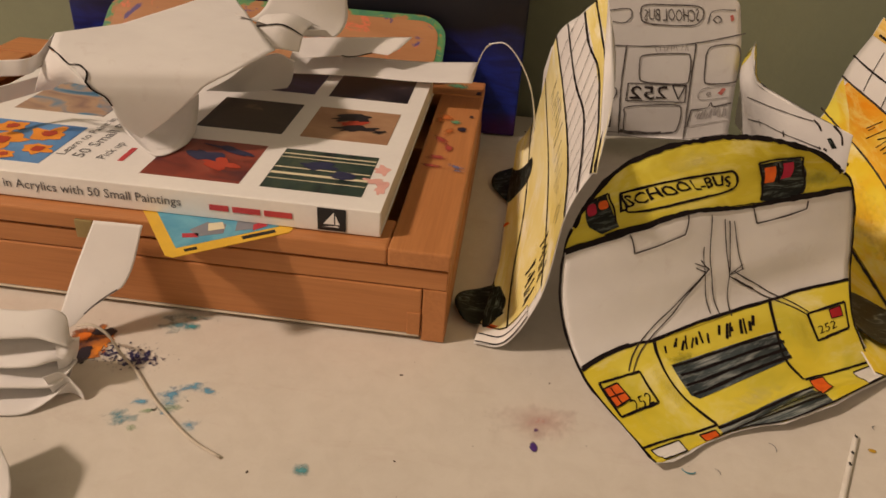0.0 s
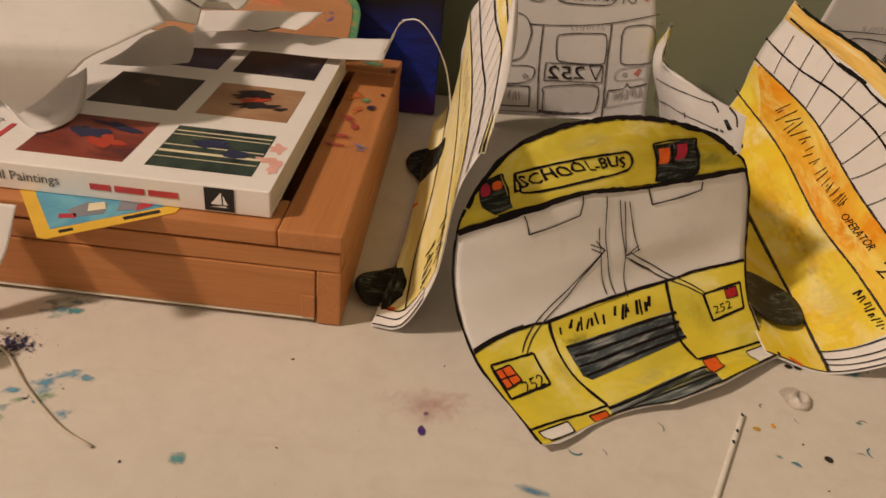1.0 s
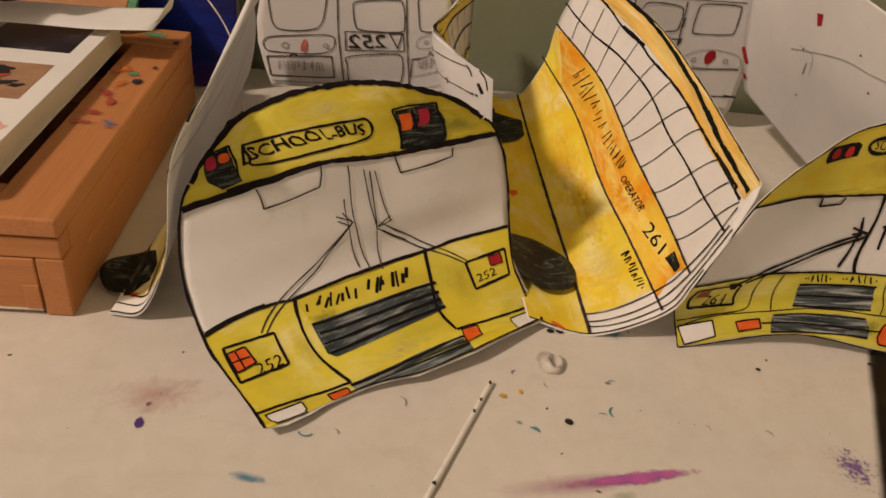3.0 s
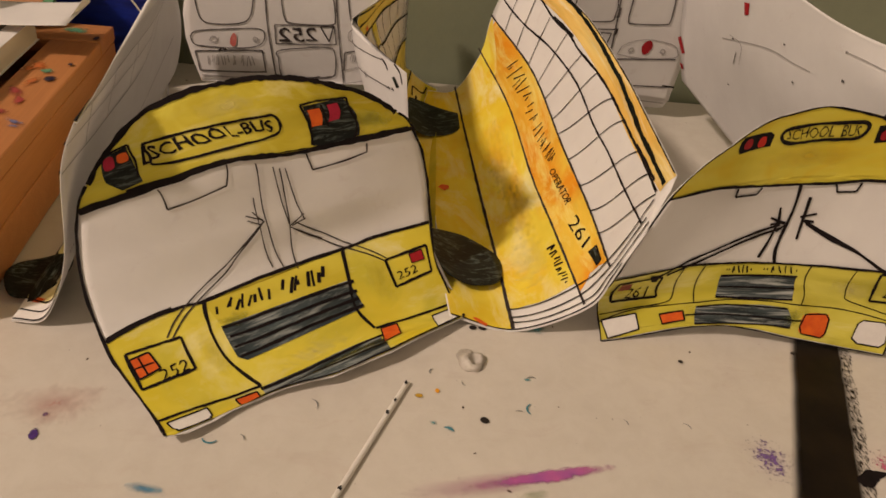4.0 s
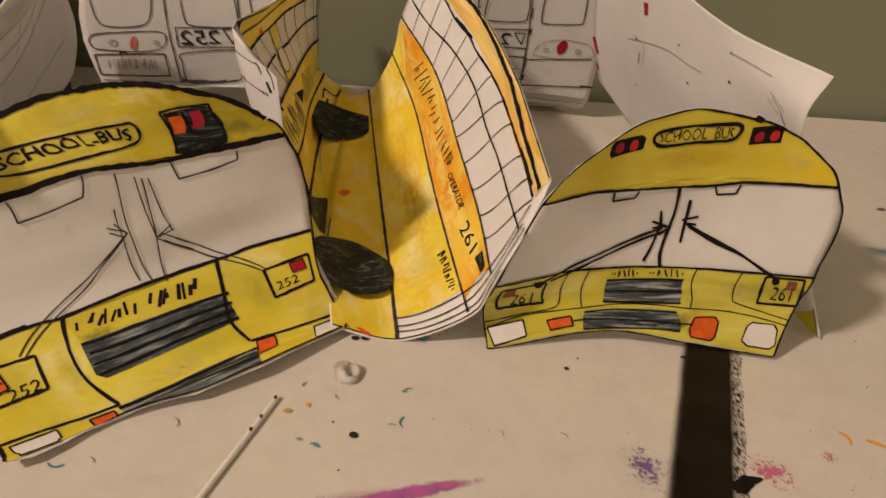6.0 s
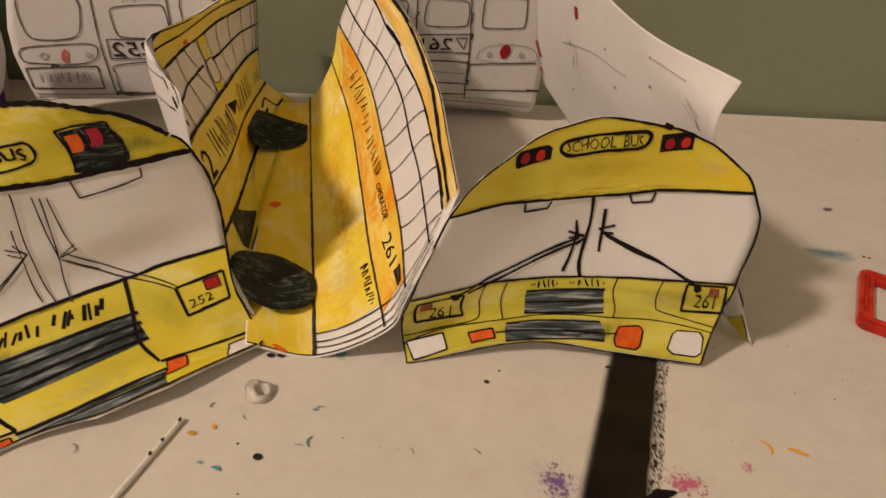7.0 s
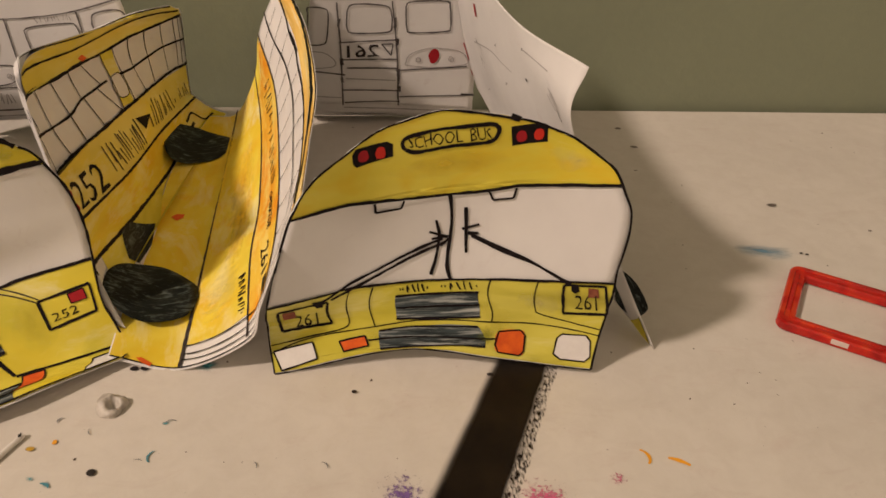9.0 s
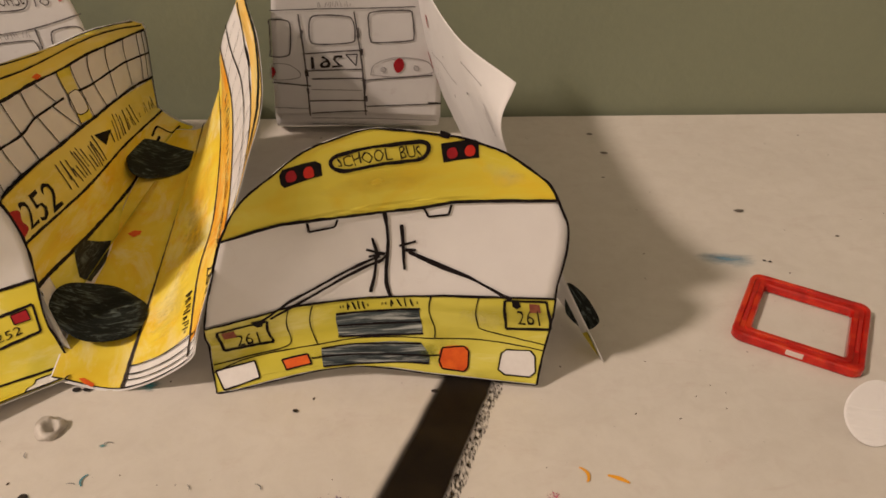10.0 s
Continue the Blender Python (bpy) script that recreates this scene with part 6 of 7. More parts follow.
right_side = panel("side_panel", R1, [(-0.03, 0.3), (4, 0), (4, 5.02), (3, 5.08), (2.4, 5.12), (0.3, 5.17), (0.06, 4.95), (-0.02, 4.5), (-0.05, 4)], BUS, "side sheet with windows and number 252", 30)
colour("roof_colour", R1, right_side, BACKLIT_YELLOW, [(0, 4.32), (1, 4.1), (2.4, 3.98), (3.02, 4.0), (3.08, 4.4), (3.06, 5.02), (2.4, 5.1), (0.3, 5.15), (0.1, 4.95)], 0.0009, cols=40)
colour("belt_colour", R1, right_side, BACKLIT_YELLOW, [(0, 2), (4, 2), (4, 3), (2.3, 3.06), (0.85, 3.2), (0, 3.38)], 0.00025, cols=20)
colour("skirt_colour", R1, right_side, GOLD, [(0, 1), (4, 1), (4, 2), (0, 2)], 0.00025, cols=20)
colour("foot_colour", R1, right_side, YELLOW, [(0, 0.35), (2.8, 0.3), (2.8, 1), (0, 1)], 0.00025, cols=14)
ink("roof_line", R1, right_side, BLACK, 0.0013, [(0.12, 4.86), (0.58, 4.92), (1.34, 4.82), (1.91, 4.68), (2.41, 4.56), (3.04, 4.5)], lift=0.0013)
ink("roof_edge", R1, right_side, BLACK, 0.0009, [(0.3, 5.12), (1, 5.11), (2, 5.09), (3.04, 5.03)], lift=0.0013)
ink("window_line", R1, right_side, BLACK, 0.0019, [(0.03, 4.35), (0.37, 4.25), (0.65, 4.18), (0.97, 4.14), (1.31, 4.05), (1.57, 4.03), (1.99, 4.02), (2.47, 3.95), (3.2, 4), (4, 4)], [(0, 3.40), (0.37, 3.35), (0.85, 3.22), (1.32, 3.13), (1.65, 3.11), (2.04, 3.08), (2.32, 3.07), (2.73, 3.05), (3.3, 3.02), (4, 3)], lift=0.0012)
ink("window_line", R1, right_side, BLACK, 0.0014, [(-0.02, 3.73), (0.41, 3.71), (0.74, 3.64), (1.1, 3.57), (1.36, 3.57)], [(1.62, 3.58), (1.77, 3.57), (2.17, 3.54), (2.41, 3.46), (2.76, 3.46), (3.3, 3.52), (4, 3.5)])
ink("belt_line", R1, right_side, BLACK, 0.0016, [(0, 2), (1, 2), (2, 2), (3, 2), (4, 2)])
ink("skirt_line", R1, right_side, BLACK, 0.0021, [(0.35, 1.3), (0.8, 1), (1.2, 0.95), (2, 1), (3, 1), (4, 1)])
ink("window_post", R1, right_side, BLACK, 0.0009, [(0.07, 4.27), (0.05, 3.71), (0.08, 3.41)], [(0.16, 4.24), (0.15, 3.68), (0.19, 3.4)], [(0.39, 4.22), (0.41, 3.71), (0.44, 3.37)], [(0.67, 4.2), (0.74, 3.64), (0.82, 3.25)], [(0.97, 4.12), (1.07, 3.58), (1.08, 3.19)], [(1.93, 4.0), (1.75, 3.56)], [(1.85, 3.58), (1.65, 3.12)], [(2.17, 3.98), (2.16, 3.55)], [(2.12, 3.53), (2.04, 3.08)], [(2.49, 3.95), (2.43, 3.49), (2.38, 3.08)], [(2.80, 3.97), (2.76, 3.46), (2.66, 3.06)], [(3.15, 4), (3.1, 3.5), (3.04, 3.03)], [(3.5, 4), (3.46, 3.5), (3.42, 3.02)], [(3.85, 4), (3.83, 3.5), (3.8, 3)])
ink("far_edge", R1, right_side, BLACK, 0.0010, [(0.02, 2.6), (-0.02, 3.35), (-0.02, 3.96), (0.03, 4.34), (0.1, 4.7)])
colour("door", R1, right_side, YELLOW, [(1.53, 4.04), (1.29, 4.02), (1.35, 3.54), (1.39, 3.13), (1.61, 3.16), (1.54, 3.58)], 0.0005)
colour("door_window", R1, right_side, WHITE_INK, [(1.53, 3.6), (1.37, 3.58), (1.40, 3.29), (1.56, 3.28), (1.59, 3.44)], 0.0008, rounded=True)
ink("door_window_line", R1, right_side, BLACK, 0.0007, [(1.53, 3.6), (1.37, 3.58), (1.39, 3.29), (1.56, 3.28), (1.6, 3.44), (1.53, 3.6)], lift=0.001)
ink("door_edge", R1, right_side, BLACK, 0.0009, [(1.54, 4.06), (1.55, 3.58), (1.63, 3.1)], [(1.29, 4.05), (1.33, 3.54), (1.38, 3.1)], lift=0.001)
lettering("number", R1, right_side, BLACK, "252", [(2.83, 2.12), (2.36, 2.09), (2.39, 2.73), (2.9, 2.76)], 0.0006, 0.0, 0.03)
bars("letter_bar", R1, right_side, PENCIL, 15, [(2.23, 2.2), (1.45, 2.1), (1.55, 2.82), (2.29, 2.85)], 0.0011)
bars("letter_bar", R1, right_side, PENCIL, 11, [(1.24, 2.28), (0.47, 2.35), (0.51, 3.02), (1.28, 2.94)], 0.0011)
bars("letter_bar", R1, right_side, PENCIL, 5, [(0.4, 2.6), (0.06, 2.75), (0.1, 3.1), (0.42, 2.98)], 0.0009)
colour("mark", R1, right_side, BLACK, [(1.52, 2.85), (1.2, 2.71), (1.39, 2.44)], 0.0006)
colour("rear_lamp", R1, right_side, RED_INK, [(4.02, 2.91), (3, 2.71), (2.92, 2.43), (2.91, 2.15), (3.61, 2.05), (3.69, 2.36)], 0.0006, rounded=True)
colour("wheel", R1, right_side, TYRE, [(2.37, 1.04), (2.2, 0.99), (1.97, 0.39), (2.2, 0.18), (2.44, 0.21), (2.5, 0.47)], 0.0006)
ink("wheel_arch", R1, right_side, BLACK, 0.0016, [(0.45, 1.53), (0.28, 1.61), (0.2, 0.95)], [(0.2, 0.95), (0.06, 0.87)])
colour("marker_lamp", R1, right_side, ORANGE_INK, [(1.96, 4.17), (1.88, 4.24), (1.79, 4.09), (1.88, 4.04)], 0.0013)
ink("faint_line", R1_INSIDE, right_side, BLEED, 0.0007, [(2.2, 4.1), (2.96, 4.42), (3.37, 4.65), (3.62, 4.83)], [(1.76, 3.51), (2.73, 3.86), (3.24, 3.95), (3.49, 4.01), (3.7, 4.06)])
colour("roof_colour", R1_INSIDE, right_side, OLIVE, [(0.9, 4), (1.1, 4.6), (1.1, 4.95), (0.2, 4.97), (0.25, 4.3)], 0.0005)
ink("ink_tick", R1_INSIDE, right_side, PENCIL, 0.0012, [(3.63, 4.9), (3.68, 4.79), (3.71, 4.62)], [(2.7, 3.89), (2.71, 3.8)], [(3.24, 4.0), (3.24, 3.9)], [(3.82, 5.03), (3.9, 4.87), (3.93, 4.51)], [(3.74, 4.11), (3.78, 4.1)], [(3.69, 4.09), (3.71, 4.05)])
colour("ink_blot", R1_INSIDE, right_side, TYRE, [(3.77, 4.45), (3.81, 4.57), (3.88, 4.33), (3.83, 4.22)], 0.0006)
left_side = panel("side_panel", L1, [(0.1, 0), (3, 0), (3.02, 1), (3.02, 2), (3, 3), (3, 4), (3, 5), (0.1, 5.02), (0.04, 4.73), (0.0, 4.24), (-0.14, 3.58), (-0.21, 3.1), (-0.26, 2.6), (-0.34, 1.6), (-0.3, 0.8)], BUS, "curled side sheet with drawn windows", 30)
colour("skirt_colour", L1, left_side, CREAM, [(-0.1, 0), (2.85, 0), (2.85, 1), (2.88, 2), (-0.29, 2), (-0.32, 1.5), (-0.28, 0.8)], 0.00025, cols=18)
colour("belt_colour", L1, left_side, CREAM, [(-0.29, 2), (3, 2), (3, 3), (-0.2, 3)], 0.00025, cols=18)
colour("roof_colour", L1, left_side, CREAM, [(0, 4.2), (3, 4.2), (3, 4.62), (0, 4.62)], 0.00025, cols=18)
colour("roof_edge_colour", L1, left_side, CREAM, [(0, 4.66), (3, 4.66), (3, 5), (0, 5)], 0.00025, cols=18)
ink("belt_line", L1, left_side, BLACK, 0.0014, [(-0.27, 1), (0.3, 1), (1, 1), (2, 1), (3, 1)], [(-0.28, 2), (0.3, 2), (1, 2), (2, 2), (2.9, 2)])
ink("window_line", L1, left_side, BLACK, 0.0017, [(-0.2, 3), (0.4, 3), (1, 2.98), (2, 3.02), (3, 3)], [(0, 4.2), (0.6, 4.1), (1.2, 4.28), (2, 4.15), (3, 4.2)])
ink("window_line", L1, left_side, BLACK, 0.0016, [(-0.12, 3.55), (0.8, 3.45), (1.5, 3.6), (2.2, 3.52), (3, 3.5)])
ink("window_post", L1, left_side, PENCIL, 0.0007, [(0.25, 3), (0.10, 3.55), (-0.11, 4.2)], [(0.52, 3), (0.37, 3.55), (0.16, 4.2)], [(0.79, 3), (0.64, 3.55), (0.43, 4.2)], [(1.06, 3), (0.91, 3.55), (0.70, 4.2)], [(1.33, 3), (1.18, 3.55), (0.97, 4.2)], [(1.60, 3), (1.45, 3.55), (1.24, 4.2)], [(1.87, 3), (1.72, 3.55), (1.51, 4.2)], [(2.14, 3), (1.99, 3.55), (1.78, 4.2)], [(2.41, 3), (2.26, 3.55), (2.05, 4.2)], [(2.68, 3), (2.53, 3.55), (2.32, 4.2)], [(2.95, 3), (2.80, 3.55), (2.59, 4.2)])
ink("roof_line", L1, left_side, BLACK, 0.0012, [(0, 4.64), (1, 4.6), (2, 4.68), (3, 4.62)])
colour("wheel", L1, left_side, TYRE, [(0.31, -0.02), (0.35, 0.3), (0.4, 1.16), (0.63, 1.15), (0.69, 0.6), (0.72, -0.02)], 0.0007, rounded=True)
colour("wheel", L1, left_side, TYRE, [(0.92, -0.02), (2.13, -0.02), (2.18, 0.42), (2.32, 0.84), (2.54, 0.69), (2.71, 0.02)], 0.0007, rounded=True)
bars("letter_bar", L1, left_side, PENCIL, 9, [(0.25, 2.3), (1.05, 2.3), (1.05, 2.8), (0.25, 2.8)], 0.0009)
bars("letter_bar", L1, left_side, PENCIL, 7, [(1.2, 2.3), (1.9, 2.3), (1.9, 2.75), (1.2, 2.75)], 0.0009)
bars("letter_bar", L1, left_side, PENCIL, 3, [(2.1, 2.35), (2.5, 2.35), (2.5, 2.75), (2.1, 2.75)], 0.0009)
bars("letter_bar", L1, left_side, BLACK, 9, [(2.2, 1.45), (2.75, 1.45), (2.75, 1.72), (2.2, 1.72)], 0.0012)
bars("letter_bar", L1, left_side, BLACK, 9, [(2.1, 1.82), (2.7, 1.82), (2.7, 2.1), (2.1, 2.1)], 0.0012)
colour("bumper", L1, left_side, WHITE_INK, [(2.76, 0), (3, 0), (3, 1.6), (2.84, 1.6)], 0.0006)
ink("bumper_line", L1, left_side, BLACK, 0.0009, [(2.76, 0), (2.79, 1), (2.84, 1.6)], [(2.88, 0.05), (2.9, 1), (2.92, 1.6)], [(2.98, 0.02), (3, 1), (3, 1.6)], lift=0.0008)
ink("faint_line", L1_INSIDE, left_side, BLEED_SOFT, 0.0007, [(0, 3), (1, 2.98), (2, 3.02), (3, 3)], [(0, 3.55), (1, 3.5), (2, 3.58), (3, 3.5)], [(0, 4.1), (1, 4.05), (2, 4.15), (3, 4.1)], [(0, 2), (1, 2), (2, 2), (2.9, 2)], [(0.1, 3), (0.18, 3.5), (0.3, 4.1)], [(0.56, 3), (0.64, 3.5), (0.76, 4.1)], [(1, 3), (1.08, 3.5), (1.2, 4.1)], [(1.45, 3), (1.53, 3.5), (1.65, 4.1)], [(1.95, 3), (2.03, 3.5), (2.15, 4.1)], [(2.45, 3), (2.53, 3.5), (2.65, 4.1)])
flap("wheel", LF, left_side, TYRE, [(0.21, 0.41), (0.43, 0.67), (1.54, 0.74), (1.89, 0.82), (1.88, 0.44), (1.6, 0.15), (1.22, 0.02), (0.71, 0.17)], "black crayoned paper wheel")
flap("wheel", LN, left_side, TYRE, [(0.07, 0.38), (0.32, 0.66), (1.27, 0.87), (1.7, 0.69), (1.84, 0.42), (1.67, 0.13), (1.05, 0.01), (0.47, 0.06)], "black crayoned paper wheel")
colour("marker_lamp", L1, left_side, ORANGE_INK, [(1.05, -0.02), (1.05, 0.19), (1.1, 0.3), (1.1, -0.02)], 0.0007)
colour("marker_lamp", L1, left_side, ORANGE_INK, [(2.79, 0.15), (2.73, 0.38), (2.73, 0.67), (2.79, 0.45)], 0.0007)
rear = panel("rear_panel", B1, [(-0.22, -0.08), (2, 0), (1.99, 1), (1.98, 2), (1.93, 2.6), (1.7, 2.95), (1.2, 3.05), (0.7, 2.95), (0.3, 2.7), (0.0, 2.3), (-0.22, 1.9), (-0.36, 1.55), (-0.41, 1.1), (-0.39, 0.7), (-0.31, 0.3)], BUS, "white rear sheet with soaked-through drawing", 26)
ink("roof_line", B1, rear, BLEED, 0.0009, [(0.38, 1.73), (0.81, 1.79), (1.37, 1.92), (2.02, 2.16)])
ink("sign_frame", B1, rear, BLEED, 0.001, [(0.64, 2.31), (0.67, 2.45), (0.95, 2.5), (1.36, 2.52), (1.44, 2.43), (1.41, 2.29), (1.27, 2.2), (0.74, 2.17), (0.64, 2.31)])
lettering("sign_letters", B1, rear, BLEED, "SCHOOL BUS", [(1.4, 2.28), (0.7, 2.21), (0.68, 2.4), (1.37, 2.48)], 0.0006, 0.0, 0.04)
ink("lamp", B1, rear, BLEED, 0.0008, [(0.27, 2.31), (0.5, 2.37), (0.54, 2.24), (0.47, 2.13), (0.33, 2.13)])
ink("lamp", B1, rear, BLEED, 0.0008, [(1.51, 2.26), (1.57, 2.47), (1.87, 2.52)])
ink("reflector", B1, rear, BLEED, 0.0008, [(1.58, 2.33), (1.63, 2.4), (1.69, 2.34), (1.64, 2.28), (1.58, 2.33)])
colour("lamp_glass", B1, rear, FADED_RED, [(1.8, 2.42), (1.84, 2.44), (1.86, 2.36), (1.82, 2.33)], 0.0006)
ink("rear_post", B1, rear, BLEED, 0.0011, [(0.54, 1.76), (0.54, 1.11), (0.56, 0.6), (0.59, 0.02)], [(1.39, 1.91), (1.39, 1.1), (1.41, -0.02)])
ink("rear_window", B1, rear, BLEED, 0.001, [(0.72, 1.48), (0.77, 1.63), (1.25, 1.73), (1.34, 1.67), (1.36, 1.33), (1.29, 1.21), (0.82, 1.16), (0.74, 1.25), (0.72, 1.48)])
ink("rear_window", B1, rear, BLEED, 0.001, [(1.54, 1.75), (1.6, 1.89), (1.89, 1.96), (1.98, 1.85), (2, 1.43), (1.91, 1.33), (1.62, 1.27), (1.56, 1.36), (1.54, 1.75)])
ink("rear_window", B1, rear, BLEED, 0.001, [(0.63, 0.45), (0.66, 0.63), (1.22, 0.78), (1.32, 0.66), (1.31, 0.29), (1.22, 0.12), (0.71, 0.03), (0.64, 0.16), (0.63, 0.45)])
ink("plate", B1, rear, BLEED, 0.0009, [(0.62, 1.1), (1.34, 1.2)], [(1.34, 1.2), (1.35, 0.86)], [(1.35, 0.86), (0.62, 0.75)], [(0.62, 0.75), (0.62, 1.1)])
lettering("number", B1, rear, PENCIL, "252", [(1.12, 0.88), (0.66, 0.80), (0.64, 1.05), (1.1, 1.14)], 0.0006, 0.01, 0.04)
ink("mark_frame", B1, rear, PENCIL, 0.0010, [(1.16, 1.16), (1.33, 1.19)], [(1.33, 1.19), (1.26, 0.9)], [(1.26, 0.9), (1.16, 1.16)])
ink("lamp", B1, rear, BLEED_SOFT, 0.0008, [(1.98, 1.31), (1.61, 1.19), (1.52, 1.07), (1.56, 0.95), (1.93, 1.07)])
colour("lamp_glass", B1, rear, FADED_RED, [(1.77, 1.11), (1.82, 1.22), (1.87, 1.22), (1.83, 1.09)], 0.0005)
bars("letter_bar", B1, rear, BLEED_SOFT, 14, [(1.5, 0.48), (1.93, 0.66), (1.92, 0.86), (1.52, 0.68)], 0.0009)
ink("lower_line", B1, rear, BLEED, 0.0011, [(1.45, 0.70), (1.66, 0.80), (1.70, 0.92), (1.75, 0.84), (1.97, 0.96)], [(1.45, 0.70), (1.43, 0.30)])
ink("reflector", B1, rear, BLEED_SOFT, 0.0010, [(1.62, 1.07), (1.65, 1.12), (1.68, 1.09), (1.64, 1.05), (1.62, 1.07)])
ink("lower_line", B1, rear, BLEED_SOFT, 0.0008, [(1.38, 0.28), (1.98, 0.57)], [(1.39, 0.73), (1.4, 0.33)], [(0.62, -0.02), (1.38, -0.01), (2.01, 0.22)])
ink("bumper_scribble", B1, rear, BLEED, 0.0018, [(0.58, 0.05), (0.8, 0.09), (1.0, 0.07), (1.25, 0.14)], [(0.6, 0.1), (0.8, 0.05), (1.1, 0.12)])
ink("lower_line", B1, rear, BLEED_SOFT, 0.0010, [(-0.21, 0.03), (0.17, 0.02), (0.6, 0.05)])
bars("letter_bar", B1, rear, BLEED_SOFT, 10, [(0.89, 1.72), (1.31, 1.79), (1.3, 1.88), (0.88, 1.82)], 0.0005)
ink("rear_window", B1, rear, BLEED, 0.0010, [(-0.15, 1.82), (-0.25, 1.6), (-0.25, 1.3), (-0.19, 1.04), (-0.04, 0.99), (0.23, 1.05), (0.35, 1.18), (0.4, 1.46), (0.40, 1.66), (0.3, 1.86), (0.05, 1.9), (-0.15, 1.82)])
ink("lamp", B1, rear, BLEED, 0.0009, [(-0.33, 0.72), (-0.27, 0.82), (-0.01, 0.9), (0.43, 0.99), (0.5, 0.88), (0.44, 0.7), (0.24, 0.6), (-0.15, 0.57), (-0.29, 0.60), (-0.33, 0.72)])
ink("reflector", B1, rear, BLEED_SOFT, 0.0011, [(-0.11, 0.69), (-0.08, 0.76), (-0.03, 0.74), (-0.05, 0.66), (-0.11, 0.69)], [(0.37, 0.76), (0.38, 0.83), (0.42, 0.81), (0.41, 0.75), (0.37, 0.76)])
colour("lamp_glass", B1, rear, FADED_RED, [(0.12, 0.76), (0.16, 0.87), (0.19, 0.79), (0.17, 0.63), (0.12, 0.64)], 0.0006, rounded=True)
ink("lamp_panel", B1, rear, BLEED, 0.0011, [(-0.28, 0.47), (0.1, 0.53), (0.46, 0.59)], [(0.46, 0.59), (0.48, 0.16)], [(0.49, 0.16), (0.19, 0.13), (-0.23, 0.12)], [(-0.23, 0.12), (-0.28, 0.47)])
ink("ink_tick", B1, rear, PENCIL, 0.0015, [(-0.01, 0.49), (0.01, 0.56), (0.05, 0.56), (0.08, 0.52)])
bars("letter_bar", B1, rear, BLEED_SOFT, 14, [(-0.15, 0.23), (0.38, 0.27), (0.38, 0.47), (-0.15, 0.41)], 0.0007)

BUS = thing("paper_school_bus", "hand-drawn yellow paper school bus number 261 standing on table", "paper bus", group="paper buses")

F2_CUT = [(-0.01, 2.43), (-0.01, 2.96), (0, 3.17), (0.07, 3.93), (0.49, 4.14), (0.91, 4.26), (1.12, 4.29), (1.33, 4.33), (1.46, 4.32), (1.68, 4.24), (1.99, 4.15), (2.44, 4.1), (2.87, 3.99), (2.99, 3.35), (3.02, 3.02), (3.05, 2.83), (3.08, 2.69), (3.07, 2.49), (3.03, 2.22), (3.01, 1.96), (3, 0.86), (3, 0.44), (3.02, -0.04), (2.69, -0.04), (2.29, -0.03), (1.96, 0), (1.66, 0.08), (1.37, 0.12), (1.04, 0.02), (0.69, -0.06), (0.25, -0.08), (-0, -0.06), (0, 0.55), (0.01, 1.21), (0, 1.98)]
face = panel("front_panel", F2, F2_CUT, BUS, "white front sheet with drawn windscreen", 36)
colour("roof_colour", F2, face, FRONT_GOLD, [(-0.01, 2.96), (0, 3.17), (0.07, 3.93), (0.49, 4.14), (0.91, 4.26), (1.12, 4.29), (1.33, 4.33), (1.46, 4.32), (1.68, 4.24), (1.99, 4.15), (2.44, 4.1), (2.87, 3.99), (2.99, 3.35), (3.02, 3.02), (3.01, 2.97), (2.7, 3), (2.27, 3.02), (1.99, 2.98), (1.55, 2.98), (1, 3), (0.51, 3.07), (0.27, 3.06), (-0, 3.02)], 0.00025, cols=20)
colour("hood_colour", F2, face, LIME, [(0.01, 1.95), (0.39, 1.96), (0.74, 1.98), (0.99, 2.02), (1.43, 2), (2.01, 1.98), (2.35, 1.98), (2.69, 1.97), (3, 1.96), (3, 0.88), (2.99, 0.44), (3.01, -0.02), (2.69, -0.02), (2.29, -0), (1.96, 0.03), (1.66, 0.12), (1.37, 0.14), (1.04, 0.04), (0.7, -0.02), (0.25, -0.05), (0, -0.03), (0.01, 0.55), (0.03, 1.2)], 0.00025, cols=22)
rim(F2, face, BLACK, 0.0011, F2_CUT[:23])
rim(F2, face, BLACK, 0.0008, F2_CUT[31:] + F2_CUT[:2])
rim(F2, face, BLACK, 0.0007, F2_CUT[22:32])
ink("roof_line", F2, face, BLACK, 0.0015, [(-0, 3.02), (0.27, 3.06), (0.51, 3.07), (1, 3), (1.55, 2.98), (1.99, 2.98), (2.27, 3.02), (2.7, 3), (3.01, 2.97)], lift=0.0008)
ink("hood_line", F2, face, BLACK, 0.0013, [(0.01, 1.95), (0.39, 1.96), (0.74, 1.98), (0.99, 2.02), (1.43, 2), (2.01, 1.98), (2.35, 1.98), (2.69, 1.97), (3, 1.96)], lift=0.0008)
smudge("shading", F2, face, RUB_GOLD, [(0.5, 3.15), (2.5, 3.1), (2.2, 3.8), (0.8, 3.8)])
smudge("shading", F2, face, RUB_PALE, [(2.3, 3.1), (3.05, 3.0), (2.9, 3.9), (2.4, 4.05)])
smudge("shading", F2, face, RUB_OLIVE, [(0.95, 0.0), (1.5, 0.1), (1.5, 1.1), (0.95, 1.0)])
smudge("shading", F2, face, RUB_OLIVE, [(1.9, 0.05), (2.4, 0.0), (2.3, 1.9), (1.95, 1.9)])
smudge("shading", F2, face, RUB_OLIVE, [(-0.05, 0.7), (0.5, 0.75), (0.5, 1.98), (-0.05, 1.98)])
